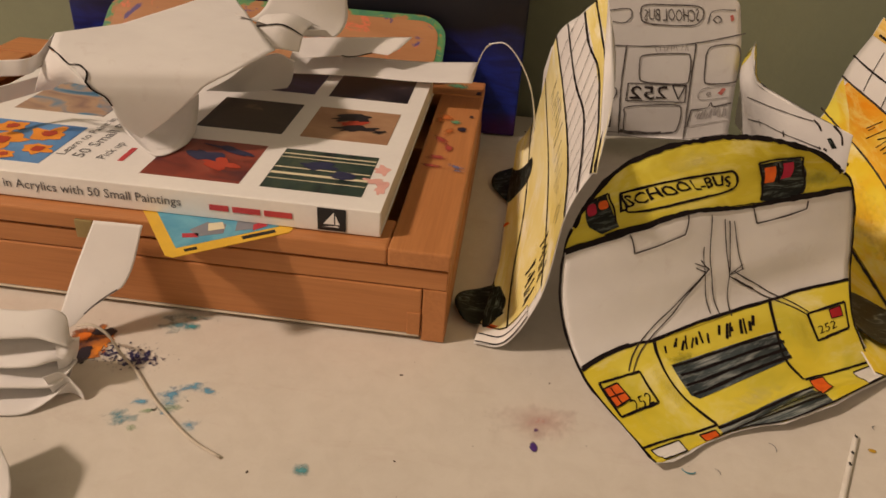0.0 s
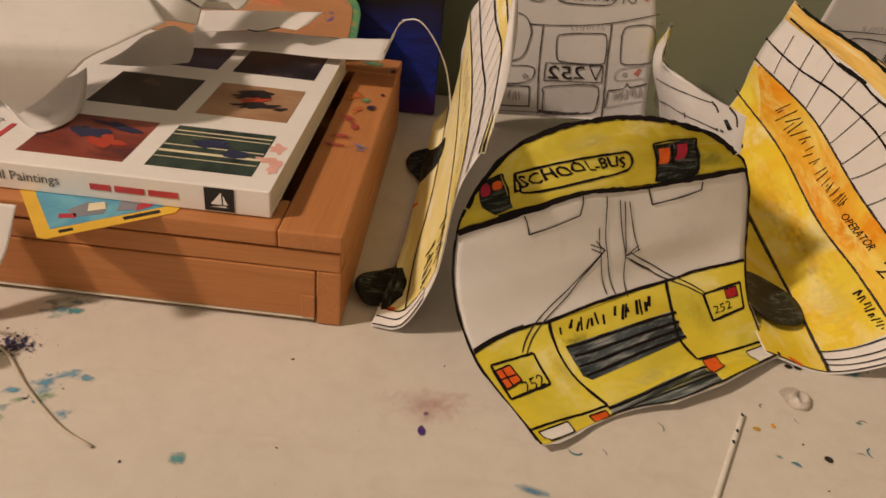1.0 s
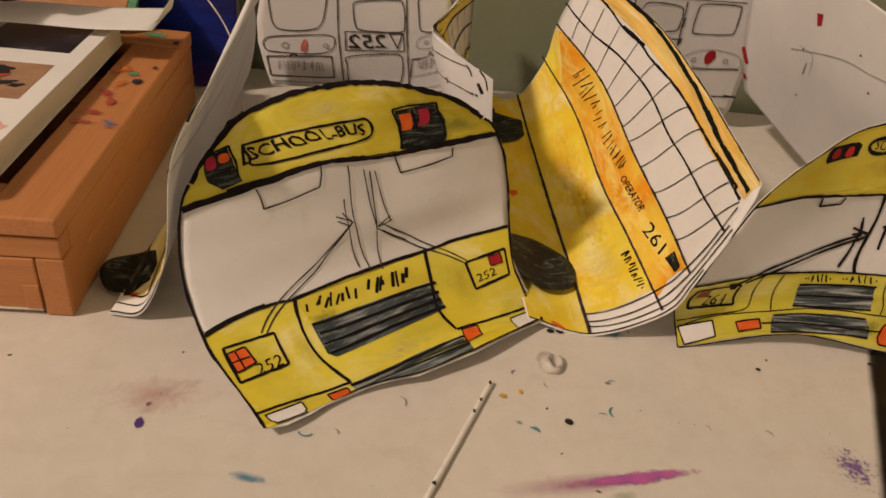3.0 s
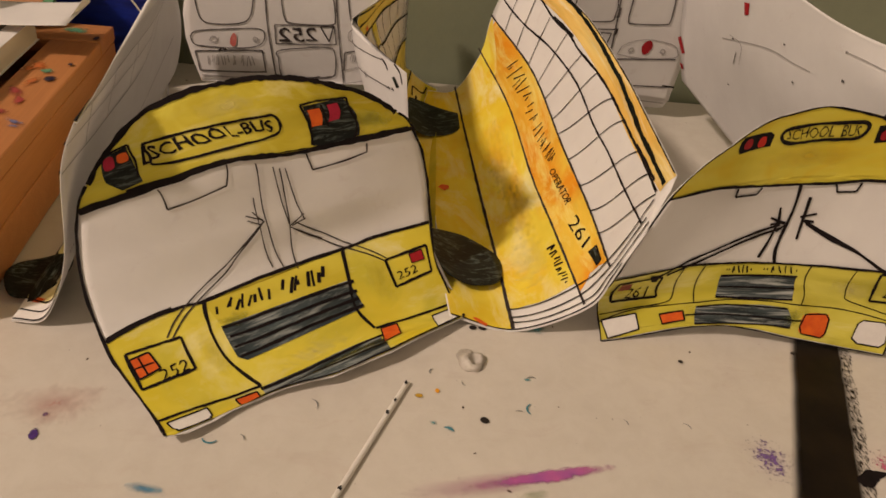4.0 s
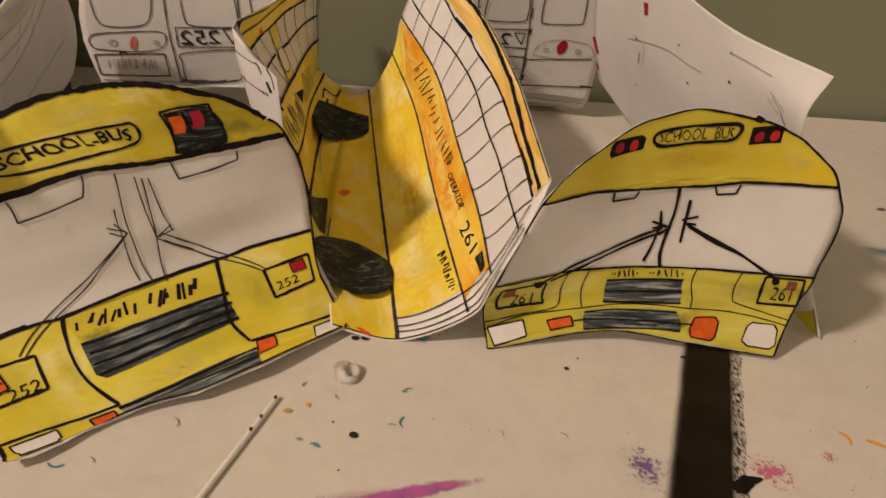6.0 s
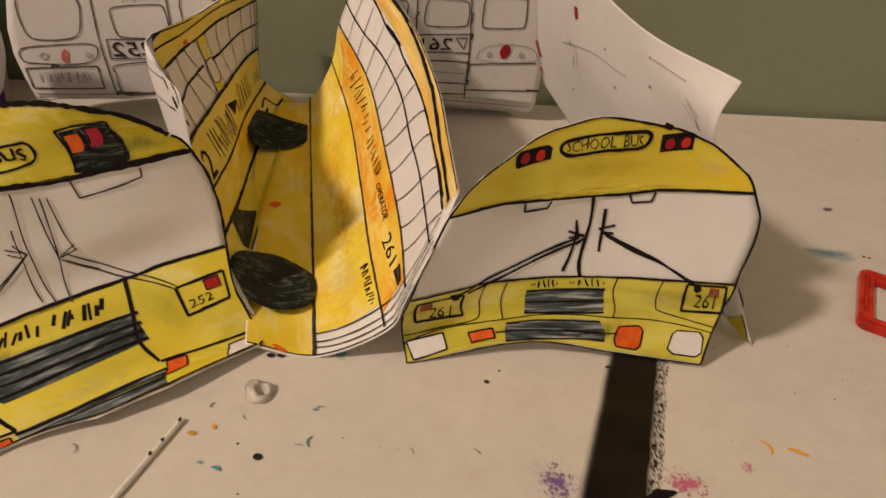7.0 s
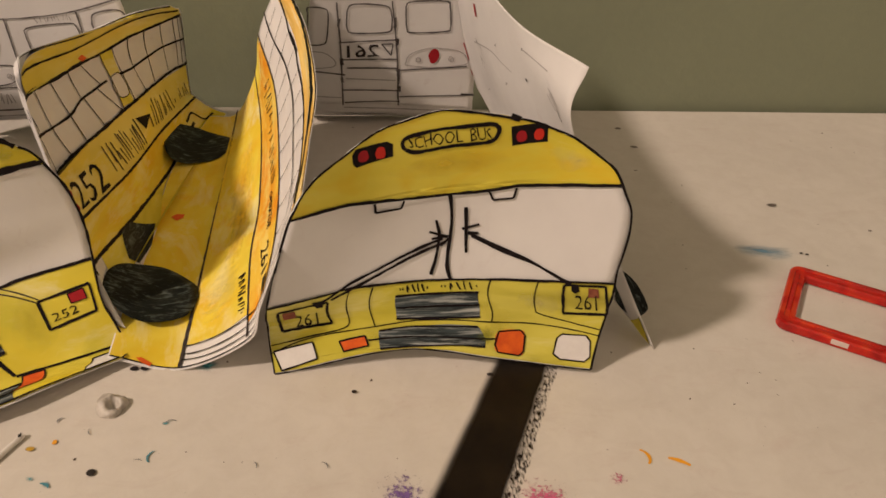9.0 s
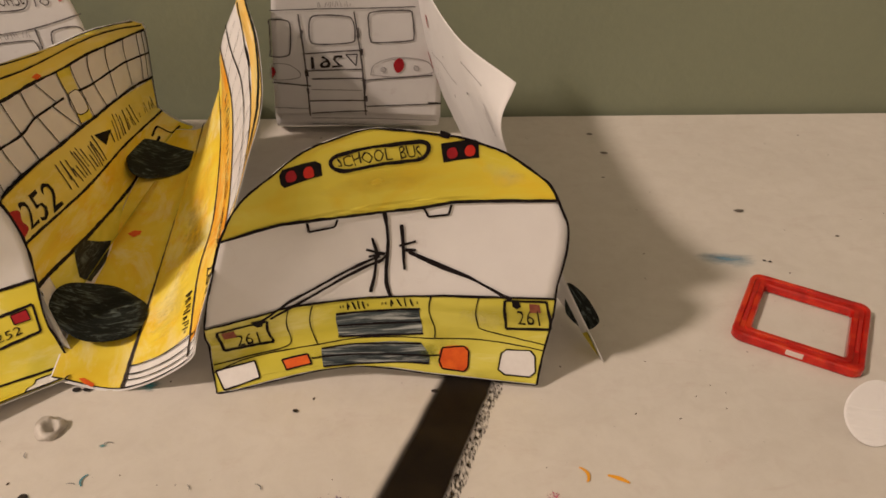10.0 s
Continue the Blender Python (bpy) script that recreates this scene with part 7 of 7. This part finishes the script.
smudge("shading", F2, face, RUB_PALE, [(2.3, 0.95), (2.8, 0.8), (2.7, 1.9), (2.3, 1.9)])
smudge("shading", F2, face, RUB_GREEN, [(1.9, 0.2), (2.15, 0.2), (2.15, 0.9), (1.9, 0.9)], 0.0005)
ink("edge_mark", F2, face, BLACK, 0.0026, [(1.96, 4.16), (2.07, 4.13)])
ink("sign_frame", F2, face, BLACK, 0.0018, [(1.11, 3.84), (1.1, 3.95), (1.15, 4.04), (1.37, 4.07), (1.67, 4.06), (1.83, 4.06), (1.89, 3.98), (1.89, 3.85), (1.83, 3.77), (1.61, 3.77), (1.21, 3.76), (1.11, 3.84)])
lettering("sign_letters", F2, face, BLACK, "SCHOOL  BUS", [(1.15, 3.84), (1.86, 3.8), (1.81, 4.02), (1.16, 4.03)], 0.0006, -0.004, 0.06)
colour("lamp", F2, face, BLACK, [(0.55, 4.05), (0.59, 4.12), (0.97, 4.05), (1.02, 3.98), (0.98, 3.77), (0.58, 3.77), (0.55, 3.87)], 0.0004)
colour("lamp_glass", F2, face, RED_INK, [(0.62, 3.98), (0.66, 4.05), (0.73, 4.02), (0.74, 3.9), (0.7, 3.84), (0.63, 3.87)], 0.0007, rounded=True, cols=4)
colour("lamp_glass", F2, face, ORANGE_RED, [(0.82, 3.92), (0.86, 4), (0.92, 3.98), (0.92, 3.87), (0.89, 3.8), (0.82, 3.82)], 0.0007, rounded=True, cols=4)
colour("lamp", F2, face, BLACK, [(2, 4.01), (2.37, 4.13), (2.42, 4.09), (2.43, 3.82), (2.07, 3.69)], 0.0004)
colour("lamp_glass", F2, face, RED_INK, [(2.08, 3.86), (2.09, 3.94), (2.15, 3.96), (2.19, 3.87), (2.18, 3.79), (2.12, 3.77)], 0.0007, rounded=True, cols=4)
colour("lamp_glass", F2, face, ORANGE_RED, [(2.26, 3.91), (2.28, 4.01), (2.35, 4.03), (2.38, 3.95), (2.36, 3.86), (2.3, 3.83)], 0.0007, rounded=True, cols=4)
ink("sun_visor", F2, face, BLACK, 0.001, [(0.73, 3), (0.77, 2.88)], [(0.77, 2.88), (1.02, 2.88)], [(1.02, 2.88), (1.02, 2.97)])
ink("sun_visor", F2, face, BLACK, 0.001, [(1.99, 2.98), (2.07, 2.86)], [(2.07, 2.86), (2.23, 2.87)], [(2.23, 2.87), (2.23, 2.99)])
ink("windscreen_pillar", F2, face, BLACK, 0.0017, [(1.56, 2.98), (1.82, 2.55), (1.99, 1.99)])
ink("wiper", F2, face, BLACK, 0.0015, [(1.77, 2.49), (1.5, 2.38), (1.2, 2.23), (0.96, 2.09), (0.71, 1.83)], [(1.82, 2.45), (1.53, 2.32), (1.27, 2.17), (1.05, 2.03), (0.81, 1.85)], [(1.57, 2.57), (1.82, 2.5)], [(1.65, 2.49), (1.81, 2.51)], [(1.57, 2.69), (1.73, 2.5), (1.81, 2.25), (1.82, 2.07)], [(1.79, 2.41), (1.84, 2.48)])
ink("wiper", F2, face, BLACK, 0.0015, [(1.99, 2.53), (2.25, 2.39), (2.5, 2.22), (2.74, 1.96)], [(2.03, 2.5), (2.29, 2.34), (2.54, 2.18), (2.75, 1.93)], [(1.92, 2.57), (2.05, 2.61)], [(1.84, 2.8), (1.97, 2.54), (2.05, 2.32)], [(1.99, 2.53), (2.08, 2.52)])
ink("panel_line", F2, face, BLACK, 0.0006, [(0.99, 1.98), (1, 1.17), (0.88, 0.83), (0.37, 0.66), (0.02, 0.57)], [(1.25, 1.97), (1.19, 0.85)], [(0, 0.4), (0.36, 0.6), (0.91, 0.75), (1.19, 0.85), (1.52, 0.99), (1.81, 0.97), (2.07, 0.89), (2.38, 0.84), (2.67, 0.72), (3, 0.56)], [(2.27, 1.96), (2.09, 0.89)], [(2.56, 1.96), (2.47, 1.25), (2.49, 1.04), (2.76, 0.81), (2.99, 0.67)])
colour("grille", F2, face, GRILLE, [(1.49, 1.74), (2.17, 1.74), (2.01, 1.01), (1.39, 1.05)], 0.0005, cols=14)
ink("grille_bar", F2, face, BLACK, 0.0012, [(1.49, 1.73), (2.17, 1.72)], [(1.45, 1.41), (2.09, 1.36)], [(1.39, 1.07), (2.02, 1.02)], lift=0.0008)
colour("bumper", F2, face, GRILLE, [(1.2, 0.74), (1.5, 0.84), (1.76, 0.86), (1.97, 0.8), (2.01, 0.47), (1.99, 0.26), (1.69, 0.28), (1.39, 0.23), (1.05, 0.11)], 0.0005, cols=14)
ink("bumper_bar", F2, face, BLACK, 0.0009, [(1.03, 0.42), (1.45, 0.52), (2.01, 0.47)], [(1.2, 0.72), (1.5, 0.83), (1.97, 0.78)], [(1.06, 0.13), (1.69, 0.28), (1.99, 0.27)], lift=0.0008)
ink("edge_line", F2, face, BLACK, 0.0008, [(1.99, 0.47), (2.11, 0.48)])
bars("letter_bar", F2, face, BLACK, 8, [(1.52, 1.8), (1.80, 1.79), (1.81, 1.93), (1.51, 1.95)], 0.0006)
bars("letter_bar", F2, face, BLACK, 8, [(1.88, 1.8), (2.18, 1.79), (2.19, 1.93), (1.89, 1.94)], 0.0006)
colour("indicator", F2, face, ORANGE_INK, [(0.75, 0.45), (1.04, 0.57), (0.98, 0.24), (0.71, 0.15)], 0.0006)
ink("edge_line", F2, face, BLACK, 0.0008, [(0.75, 0.45), (1.04, 0.57)], [(1.04, 0.57), (0.98, 0.24)], [(0.98, 0.24), (0.71, 0.15)], [(0.71, 0.15), (0.75, 0.45)], lift=0.0008)
colour("indicator", F2, face, ORANGE_INK, [(2.13, 0.66), (2.31, 0.69), (2.35, 0.57), (2.34, 0.22), (2.3, 0.11), (2.1, 0.15), (2.08, 0.34)], 0.0006, rounded=True)
ink("edge_line", F2, face, BLACK, 0.0008, [(2.13, 0.66), (2.31, 0.69)], [(2.31, 0.69), (2.35, 0.57)], [(2.35, 0.57), (2.34, 0.22)], [(2.34, 0.22), (2.3, 0.11)], [(2.3, 0.11), (2.1, 0.15)], [(2.1, 0.15), (2.08, 0.34)], [(2.08, 0.34), (2.13, 0.66)], lift=0.0008)
colour("headlight", F2, face, WHITE_INK, [(0.03, 0.44), (0.48, 0.53), (0.43, 0.09), (0.07, -0.01)], 0.0006)
ink("edge_line", F2, face, BLACK, 0.0008, [(0.03, 0.44), (0.48, 0.53)], [(0.48, 0.53), (0.43, 0.09)], [(0.43, 0.09), (0.07, -0.01)], [(0.07, -0.01), (0.03, 0.44)], lift=0.0008)
colour("headlight", F2, face, WHITE_INK, [(2.63, 0.52), (2.67, 0.6), (2.88, 0.57), (2.93, 0.47), (2.97, 0.19), (2.93, 0.1), (2.69, 0.11), (2.62, 0.2)], 0.0006)
ink("edge_line", F2, face, BLACK, 0.0008, [(2.63, 0.52), (2.67, 0.6)], [(2.67, 0.6), (2.88, 0.57)], [(2.88, 0.57), (2.93, 0.47)], [(2.93, 0.47), (2.97, 0.19)], [(2.97, 0.19), (2.93, 0.1)], [(2.93, 0.1), (2.69, 0.11)], [(2.69, 0.11), (2.62, 0.2)], [(2.62, 0.2), (2.63, 0.52)], lift=0.0008)
ink("number_frame", F2, face, BLACK, 0.0014, [(0.15, 1.77), (0.78, 1.8)], [(0.78, 1.8), (0.81, 1.04)], [(0.81, 1.04), (0.18, 0.9)], [(0.18, 0.9), (0.15, 1.77)])
colour("number_patch", F2, face, BROWN_RED, [(0.21, 1.72), (0.37, 1.72), (0.41, 1.42), (0.23, 1.38)], 0.0006)
lettering("number", F2, face, BLACK, "261", [(0.36, 0.98), (0.66, 1.06), (0.67, 1.54), (0.39, 1.49)], 0.0006, -0.004, 0.04)
ink("number_frame", F2, face, BLACK, 0.0014, [(2.71, 1.91), (2.95, 1.9)], [(2.95, 1.9), (3, 0.98)], [(3, 0.98), (2.66, 1.05)], [(2.66, 1.05), (2.71, 1.91)])
colour("number_patch", F2, face, BROWN_RED, [(2.85, 1.86), (2.91, 1.84), (2.92, 1.59), (2.85, 1.6)], 0.0006)
lettering("number", F2, face, BLACK, "261", [(2.75, 1.15), (2.92, 1.1), (2.9, 1.68), (2.77, 1.68)], 0.0006, -0.004, 0.04)
colour("mark", F2, face, BLACK, [(2.75, 1.9), (2.79, 1.91), (2.8, 1.78), (2.77, 1.72), (2.75, 1.79)], 0.0007)
colour("mark", F2, face, BLACK, [(0.57, 1.87), (0.73, 1.87), (0.73, 1.69), (0.66, 1.69)], 0.0007)
left_side = panel("side_panel", S2, [(-0.02, 0), (4.02, 0), (4.03, 1), (4.05, 1.87), (4.06, 2.4), (4.1, 3.2), (4.16, 3.6), (4.12, 4.3), (4.0, 5), (3, 5), (-0.62, 5), (-0.5, 4.5), (-0.36, 4), (-0.12, 3), (-0.02, 2)], BUS, "curled side sheet with windows and number 261", 44)
colour("skirt_colour", S2, left_side, GOLD, [(0, 0.02), (4, 0.02), (4, 1), (0, 1)], 0.00025, cols=24)
colour("side_colour", S2, left_side, GOLD, [(0, 1), (3.74, 1.03), (3.73, 1.24), (3.75, 1.45), (3.75, 1.65), (3.74, 1.88), (3.74, 1.99), (0, 1.99)], 0.00025, cols=24)
colour("belt_colour", S2, left_side, ORANGE, [(0, 2), (3.85, 2), (3.74, 2.4), (3.76, 2.75), (3.85, 3), (0, 3)], 0.00025, cols=24)
colour("roof_colour", S2, left_side, PEACH, [(-0.36, 4.05), (4, 4.05), (4, 4.98), (-0.6, 4.98)], 0.00025, cols=28)
smudge("shading", S2, left_side, RUB_ORANGE, [(0.6, 1.1), (2.6, 1.1), (2.6, 1.95), (0.6, 1.95)])
smudge("shading", S2, left_side, RUB_ORANGE, [(1.6, 1.2), (3.2, 1.2), (3.2, 1.95), (1.6, 1.95)])
smudge("shading", S2, left_side, RUB_PALE, [(2.6, 1.05), (3.75, 1.05), (3.75, 1.9), (2.6, 1.9)])
colour("belt_colour", S2, left_side, GOLD, [(-0.02, 2.02), (0.5, 2.02), (0.3, 2.4), (0.12, 2.7), (-0.08, 2.98)], 0.0004)
ink("skirt_line", S2, left_side, PENCIL, 0.0017, [(-0.05, 1), (1, 1), (2, 1), (3, 1), (4, 1)])
ink("belt_line", S2, left_side, PENCIL, 0.0013, [(-0.1, 2), (1, 2), (2, 2), (3, 2), (4, 2)])
ink("window_line", S2, left_side, PENCIL, 0.0014, [(-0.12, 3), (1, 3), (2, 3), (3, 3), (3.95, 3)])
ink("window_line", S2, left_side, BLACK, 0.0013, [(-0.25, 3.45), (0.43, 3.42), (1.07, 3.53), (1.7, 3.62), (2.28, 3.58), (2.78, 3.62), (3.4, 3.61), (4.02, 3.61)])
ink("window_line", S2, left_side, BLACK, 0.0016, [(-0.3, 4.2), (0.29, 4.08), (0.74, 3.92), (1.13, 3.95), (1.43, 3.94), (1.84, 4.03), (2.36, 4.09), (2.86, 4.13), (3.3, 4.11), (3.95, 3.99)], [(0.74, 3.95), (1.0, 3.98), (1.2, 4.0)], [(3.1, 4.15), (3.4, 4.14), (3.8, 4.08)])
ink("roof_line", S2, left_side, TYRE, 0.0022, [(-0.4, 4.98), (0.5, 4.93), (1.05, 4.82), (1.63, 4.74), (2.25, 4.59), (2.79, 4.47), (3.44, 4.38), (3.98, 4.25)], [(1.1, 4.84), (1.6, 4.7), (2.0, 4.6)], [(2.5, 4.58), (3.0, 4.47), (3.5, 4.42)])
ink("window_post", S2, left_side, BLACK, 0.0007, [(0.0, 3.85), (0.25, 3.05)], [(0.3, 3.95), (0.58, 2.99)], [(0.7, 3.88), (0.9, 2.98)], [(1.09, 3.94), (1.18, 3.0)], [(1.49, 3.92), (1.4, 2.98)], [(1.86, 4.01), (1.66, 2.99)], [(2.3, 4.06), (1.86, 3.02)], [(2.67, 4.11), (2.22, 2.99)], [(3.2, 4.1), (2.63, 2.98)], [(3.62, 4.02), (3.04, 3.0)], [(3.97, 3.96), (3.39, 2.97)])
ink("bumper_line", S2, left_side, BLACK, 0.0008, [(3.74, 1.02), (3.77, 1.42), (3.78, 1.82), (3.79, 2.36), (3.85, 2.99), (3.95, 3.46), (4.0, 3.9)], [(3.85, 1.01), (3.88, 1.43), (3.89, 1.86), (3.89, 2.48), (3.97, 3.14), (4.05, 3.7)], [(3.92, 1.0), (3.96, 1.48), (3.97, 1.97), (4.0, 2.75), (4.06, 3.3), (4.12, 3.7)], lift=0.0008)
ink("outline", S2, left_side, BLACK, 0.0008, [(4, 0.02), (4, 0.5), (4.01, 1), (4.03, 1.87), (4.04, 2.4), (4.08, 3.2)], [(-0.55, 4.96), (0.2, 4.96), (1, 4.97), (2, 4.97), (3, 4.97), (3.95, 4.97)])
lettering("writing", S2, left_side, BLACK, "OPERATOR", [(2.1, 2.45), (2.74, 2.49), (2.74, 2.71), (2.13, 2.63)], 0.0006, 0.006, 0.03)
lettering("number", S2, left_side, BLACK, "261", [(3.03, 2.32), (3.42, 2.47), (3.36, 2.80), (2.94, 2.68)], 0.0006, 0.0, 0.03)
bars("letter_bar", S2, left_side, BLACK, 15, [(0.52, 2.28), (1.63, 2.4), (1.62, 2.71), (0.68, 2.83)], 0.0008)
bars("letter_bar", S2, left_side, BLACK, 11, [(1.67, 2.41), (2.06, 2.55), (2.04, 2.82), (1.65, 2.69)], 0.0008)
bars("letter_bar", S2, left_side, BLACK, 13, [(3.18, 1.77), (3.7, 1.8), (3.7, 1.93), (3.16, 1.9)], 0.0010)
ink("mark_frame", S2, left_side, BLACK, 0.001, [(3.51, 2.61), (3.52, 2.87)], [(3.52, 2.87), (3.74, 2.87)], [(3.74, 2.87), (3.74, 2.72)], [(3.74, 2.72), (3.51, 2.61)])
colour("mark", S2, left_side, TYRE, [(3.52, 2.62), (3.52, 2.84), (3.73, 2.86), (3.73, 2.73)], 0.0006)
flap("wheel", NW, left_side, TYRE, [(0.15, 0.4), (0.18, 0.73), (0.49, 0.95), (1.16, 1.01), (1.72, 0.73), (1.9, 0.54), (1.91, 0.33), (1.75, 0.13), (1.21, 0.12), (0.67, 0.18), (0.3, 0.27)], "black crayoned paper wheel")
flap("wheel", FW, left_side, TYRE, [(0.12, 0.28), (0.08, 0.6), (0.38, 0.76), (0.92, 0.82), (1.6, 0.56), (1.93, 0.39), (1.92, 0.22), (1.65, 0.02), (1.14, -0.05), (0.61, -0.1), (0.3, 0.01)], "black crayoned paper wheel")
colour("marker_lamp", S2, left_side, ORANGE_INK, [(1.96, 0.25), (1.88, 0.33), (1.86, 0.46), (1.92, 0.45), (1.99, 0.36)], 0.0007)
colour("marker_lamp", S2, left_side, ORANGE_INK, [(3.96, 0.37), (3.94, 0.44), (3.98, 0.6), (4.02, 0.58), (4, 0.46)], 0.0007)
rear = panel("rear_panel", B2, [(0, 0), (2, 0), (2.02, 1), (2.02, 2), (2, 3), (0, 3)], BUS, "white rear sheet with soaked-through drawing", 26)
ink("roof_line", B2, rear, BLEED, 0.0008, [(-0.02, 2.09), (0.56, 2.12), (1.13, 2.14), (1.86, 2.19)])
ink("rear_window", B2, rear, BLEED, 0.0011, [(0.46, 1.86), (0.53, 2), (0.91, 2), (1.01, 1.92), (1.03, 1.65), (0.97, 1.53), (0.56, 1.5), (0.47, 1.58), (0.46, 1.86)])
ink("rear_window", B2, rear, BLEED, 0.0011, [(1.21, 1.99), (1.28, 2.08), (1.75, 2.12), (1.8, 2.01), (1.78, 1.67), (1.71, 1.59), (1.29, 1.54), (1.22, 1.61), (1.21, 1.99)])
ink("rear_window", B2, rear, BLEED, 0.0011, [(-0.02, 1.83), (-0.02, 1.93), (0.17, 1.92), (0.23, 1.83), (0.22, 1.38), (0.16, 1.28), (-0.02, 1.28), (-0.02, 1.38), (-0.02, 1.83)])
ink("rear_post", B2, rear, BLEED, 0.0013, [(0.33, 2.03), (0.4, 1.16), (0.44, -0.02)], [(1.03, 2.08), (1.1, 1.17), (1.13, 0)])
ink("panel_line", B2, rear, BLEED, 0.0012, [(0.37, 1.32), (1.11, 1.4)], [(0.43, 0.99), (1.1, 1.03)], [(0.48, 0.82), (1.11, 0.84)], [(1.09, 0.79), (1.93, 0.95)], [(0.44, 0.33), (1.14, 0.34)], [(1.14, 0.2), (2.02, 0.34)], [(0.46, 0.04), (1.15, 0.1)], [(1.13, 0.82), (1.13, 0.51)], [(-0.02, 0.76), (0.46, 0.67)])
ink("panel_line", B2, rear, BLEED_SOFT, 0.0009, [(0.47, 0.59), (1.09, 0.57)], [(-0.02, 0.19), (0.45, 0.15)])
lettering("number", B2, rear, PENCIL, "261", [(0.88, 1.07), (0.48, 1.03), (0.47, 1.27), (0.87, 1.31)], 0.0006, 0.01, 0.04)
ink("ink_tick", B2, rear, PENCIL, 0.0024, [(1.12, 0.83), (1.12, 0.66)], [(0.41, 1.02), (0.42, 0.88)], [(1.10, 1.3), (1.10, 1.42)])
ink("ink_tick", B2, rear, BLEED, 0.0020, [(0.42, 0.62), (0.43, 0.5)], [(1.14, 0.45), (1.14, 0.32)], [(0.36, 1.6), (0.37, 1.75)], [(1.07, 1.62), (1.07, 1.8)])
ink("mark_frame", B2, rear, PENCIL, 0.0010, [(0.91, 1.31), (1.05, 1.32)], [(1.05, 1.32), (1.03, 1.1)], [(1.03, 1.1), (0.91, 1.31)])
rear_foot = panel("curled_foot", B2_FOOT, [(0, 0), (2, 0), (2, 0.9), (1.93, 1.4), (1.8, 2), (0, 2)], BUS, "rear sheet's foot curling onto the table", 20)
ink("panel_line", B2_FOOT, rear_foot, BLEED_SOFT, 0.0012, [(0.45, 0.3), (1.0, 0.35), (1.96, 0.3)], [(0.45, 0.9), (1.1, 0.95)])
ink("reflector", B2, rear, BLEED_SOFT, 0.0011, [(1.33, 1.0), (1.34, 1.07), (1.38, 1.07), (1.38, 1.0), (1.33, 1.0)], [(1.72, 1.05), (1.73, 1.12), (1.77, 1.11), (1.77, 1.04), (1.72, 1.05)])
ink("lamp", B2, rear, BLEED_SOFT, 0.0008, [(1.2, 0.92), (1.26, 1.13), (1.51, 1.27), (1.85, 1.24), (1.94, 1.09), (1.9, 0.98), (1.49, 0.89), (1.2, 0.92)])
ink("lamp", B2, rear, BLEED_SOFT, 0.0008, [(-0.02, 1), (-0.02, 1.13), (0.19, 1.12), (0.33, 0.96), (0.29, 0.84), (-0.02, 0.82), (-0.02, 1)])
colour("lamp_glass", B2, rear, RED_INK, [(1.48, 1.13), (1.53, 1.25), (1.59, 1.25), (1.61, 1.14), (1.57, 1.01), (1.51, 0.98)], 0.0006, rounded=True)
colour("lamp_glass", B2, rear, RED_INK, [(-0.02, 0.96), (-0.02, 1.06), (0.01, 1.06), (0.03, 0.96), (-0.01, 0.86), (-0.02, 0.86)], 0.0006, rounded=True)
bars("letter_bar", B2, rear, BLEED_SOFT, 12, [(0.56, 2.14), (1, 2.16), (1, 2.26), (0.56, 2.23)], 0.0005)
colour("corner_mark", B2, rear, BLACK, [(1.86, 0.36), (2.01, 0.36), (2.01, 0.32), (1.86, 0.31)], 0.0006)
right_side = panel("side_panel", W2, [(0, 0), (3, 0), (3, 1), (3, 2), (3, 3), (3, 4), (2, 4), (1, 4), (0, 4)], BUS, "white inner face of leaning side sheet", 34)
colour("lamp_glass", W2, right_side, RED_INK, [(0.93, 3.15), (0.95, 2.9), (1.0, 2.95), (1.0, 3.19)], 0.0005)
colour("lamp_glass", W2, right_side, RED_INK, [(-0.02, 1.25), (0.03, 1.35), (0.10, 1.0), (0.05, 0.9)], 0.0005)
colour("lamp_glass", W2, right_side, RED_INK, [(0.0, 0.55), (0.05, 0.6), (0.06, 0.45), (0.02, 0.42)], 0.0005)
ink("faint_line", W2, right_side, BLEED_SOFT, 0.0006, [(0.68, 2.06), (1.27, 2.54), (1.59, 2.62), (1.79, 2.67)], [(2.1, 3.41), (2.3, 3.44), (2.58, 3.43)], [(2.65, 3.05), (2.76, 2.92), (2.81, 2.79)], [(0.78, 2.25), (0.95, 2.2), (0.92, 1.8)], [(2.6, 3.0), (2.75, 2.85)], [(2.62, 3.12), (2.8, 2.95)])
ink("faint_line", W2, right_side, BLEED, 0.0008, [(0.88, 1.98), (0.86, 1.85), (0.84, 1.73)], [(2.76, 2.92), (2.80, 2.80), (2.83, 2.78)])
ink("ink_dot", W2, right_side, BLEED, 0.0013, [(2.12, 2.84), (2.15, 2.84)], [(1.61, 2.32), (1.63, 2.32)], [(2.1, 3.4), (2.12, 3.42)], [(0.82, 2.2), (0.84, 2.22)], [(0.75, 1.25), (0.77, 1.27)], [(1.46, 2.83), (1.48, 2.84)])
flap("wheel", WN, right_side, TYRE, [(0.21, -0.29), (0.3, -0.05), (0.64, 0.12), (1.25, 0.19), (1.61, 0.12), (2.02, -0.26), (1.97, -0.56), (1.69, -0.73), (1.39, -0.73), (0.84, -0.55)], "black crayoned paper wheel")
colour("skirt_colour", W2, right_side, OLIVE, [(2.72, 0.03), (2.98, 0.40), (2.97, 0.02), (2.85, -0.02)], 0.0005)
ink("outline", W2, right_side, BLACK, 0.0008, [(2.98, 0.42), (2.98, 0.2), (2.97, 0.02)])
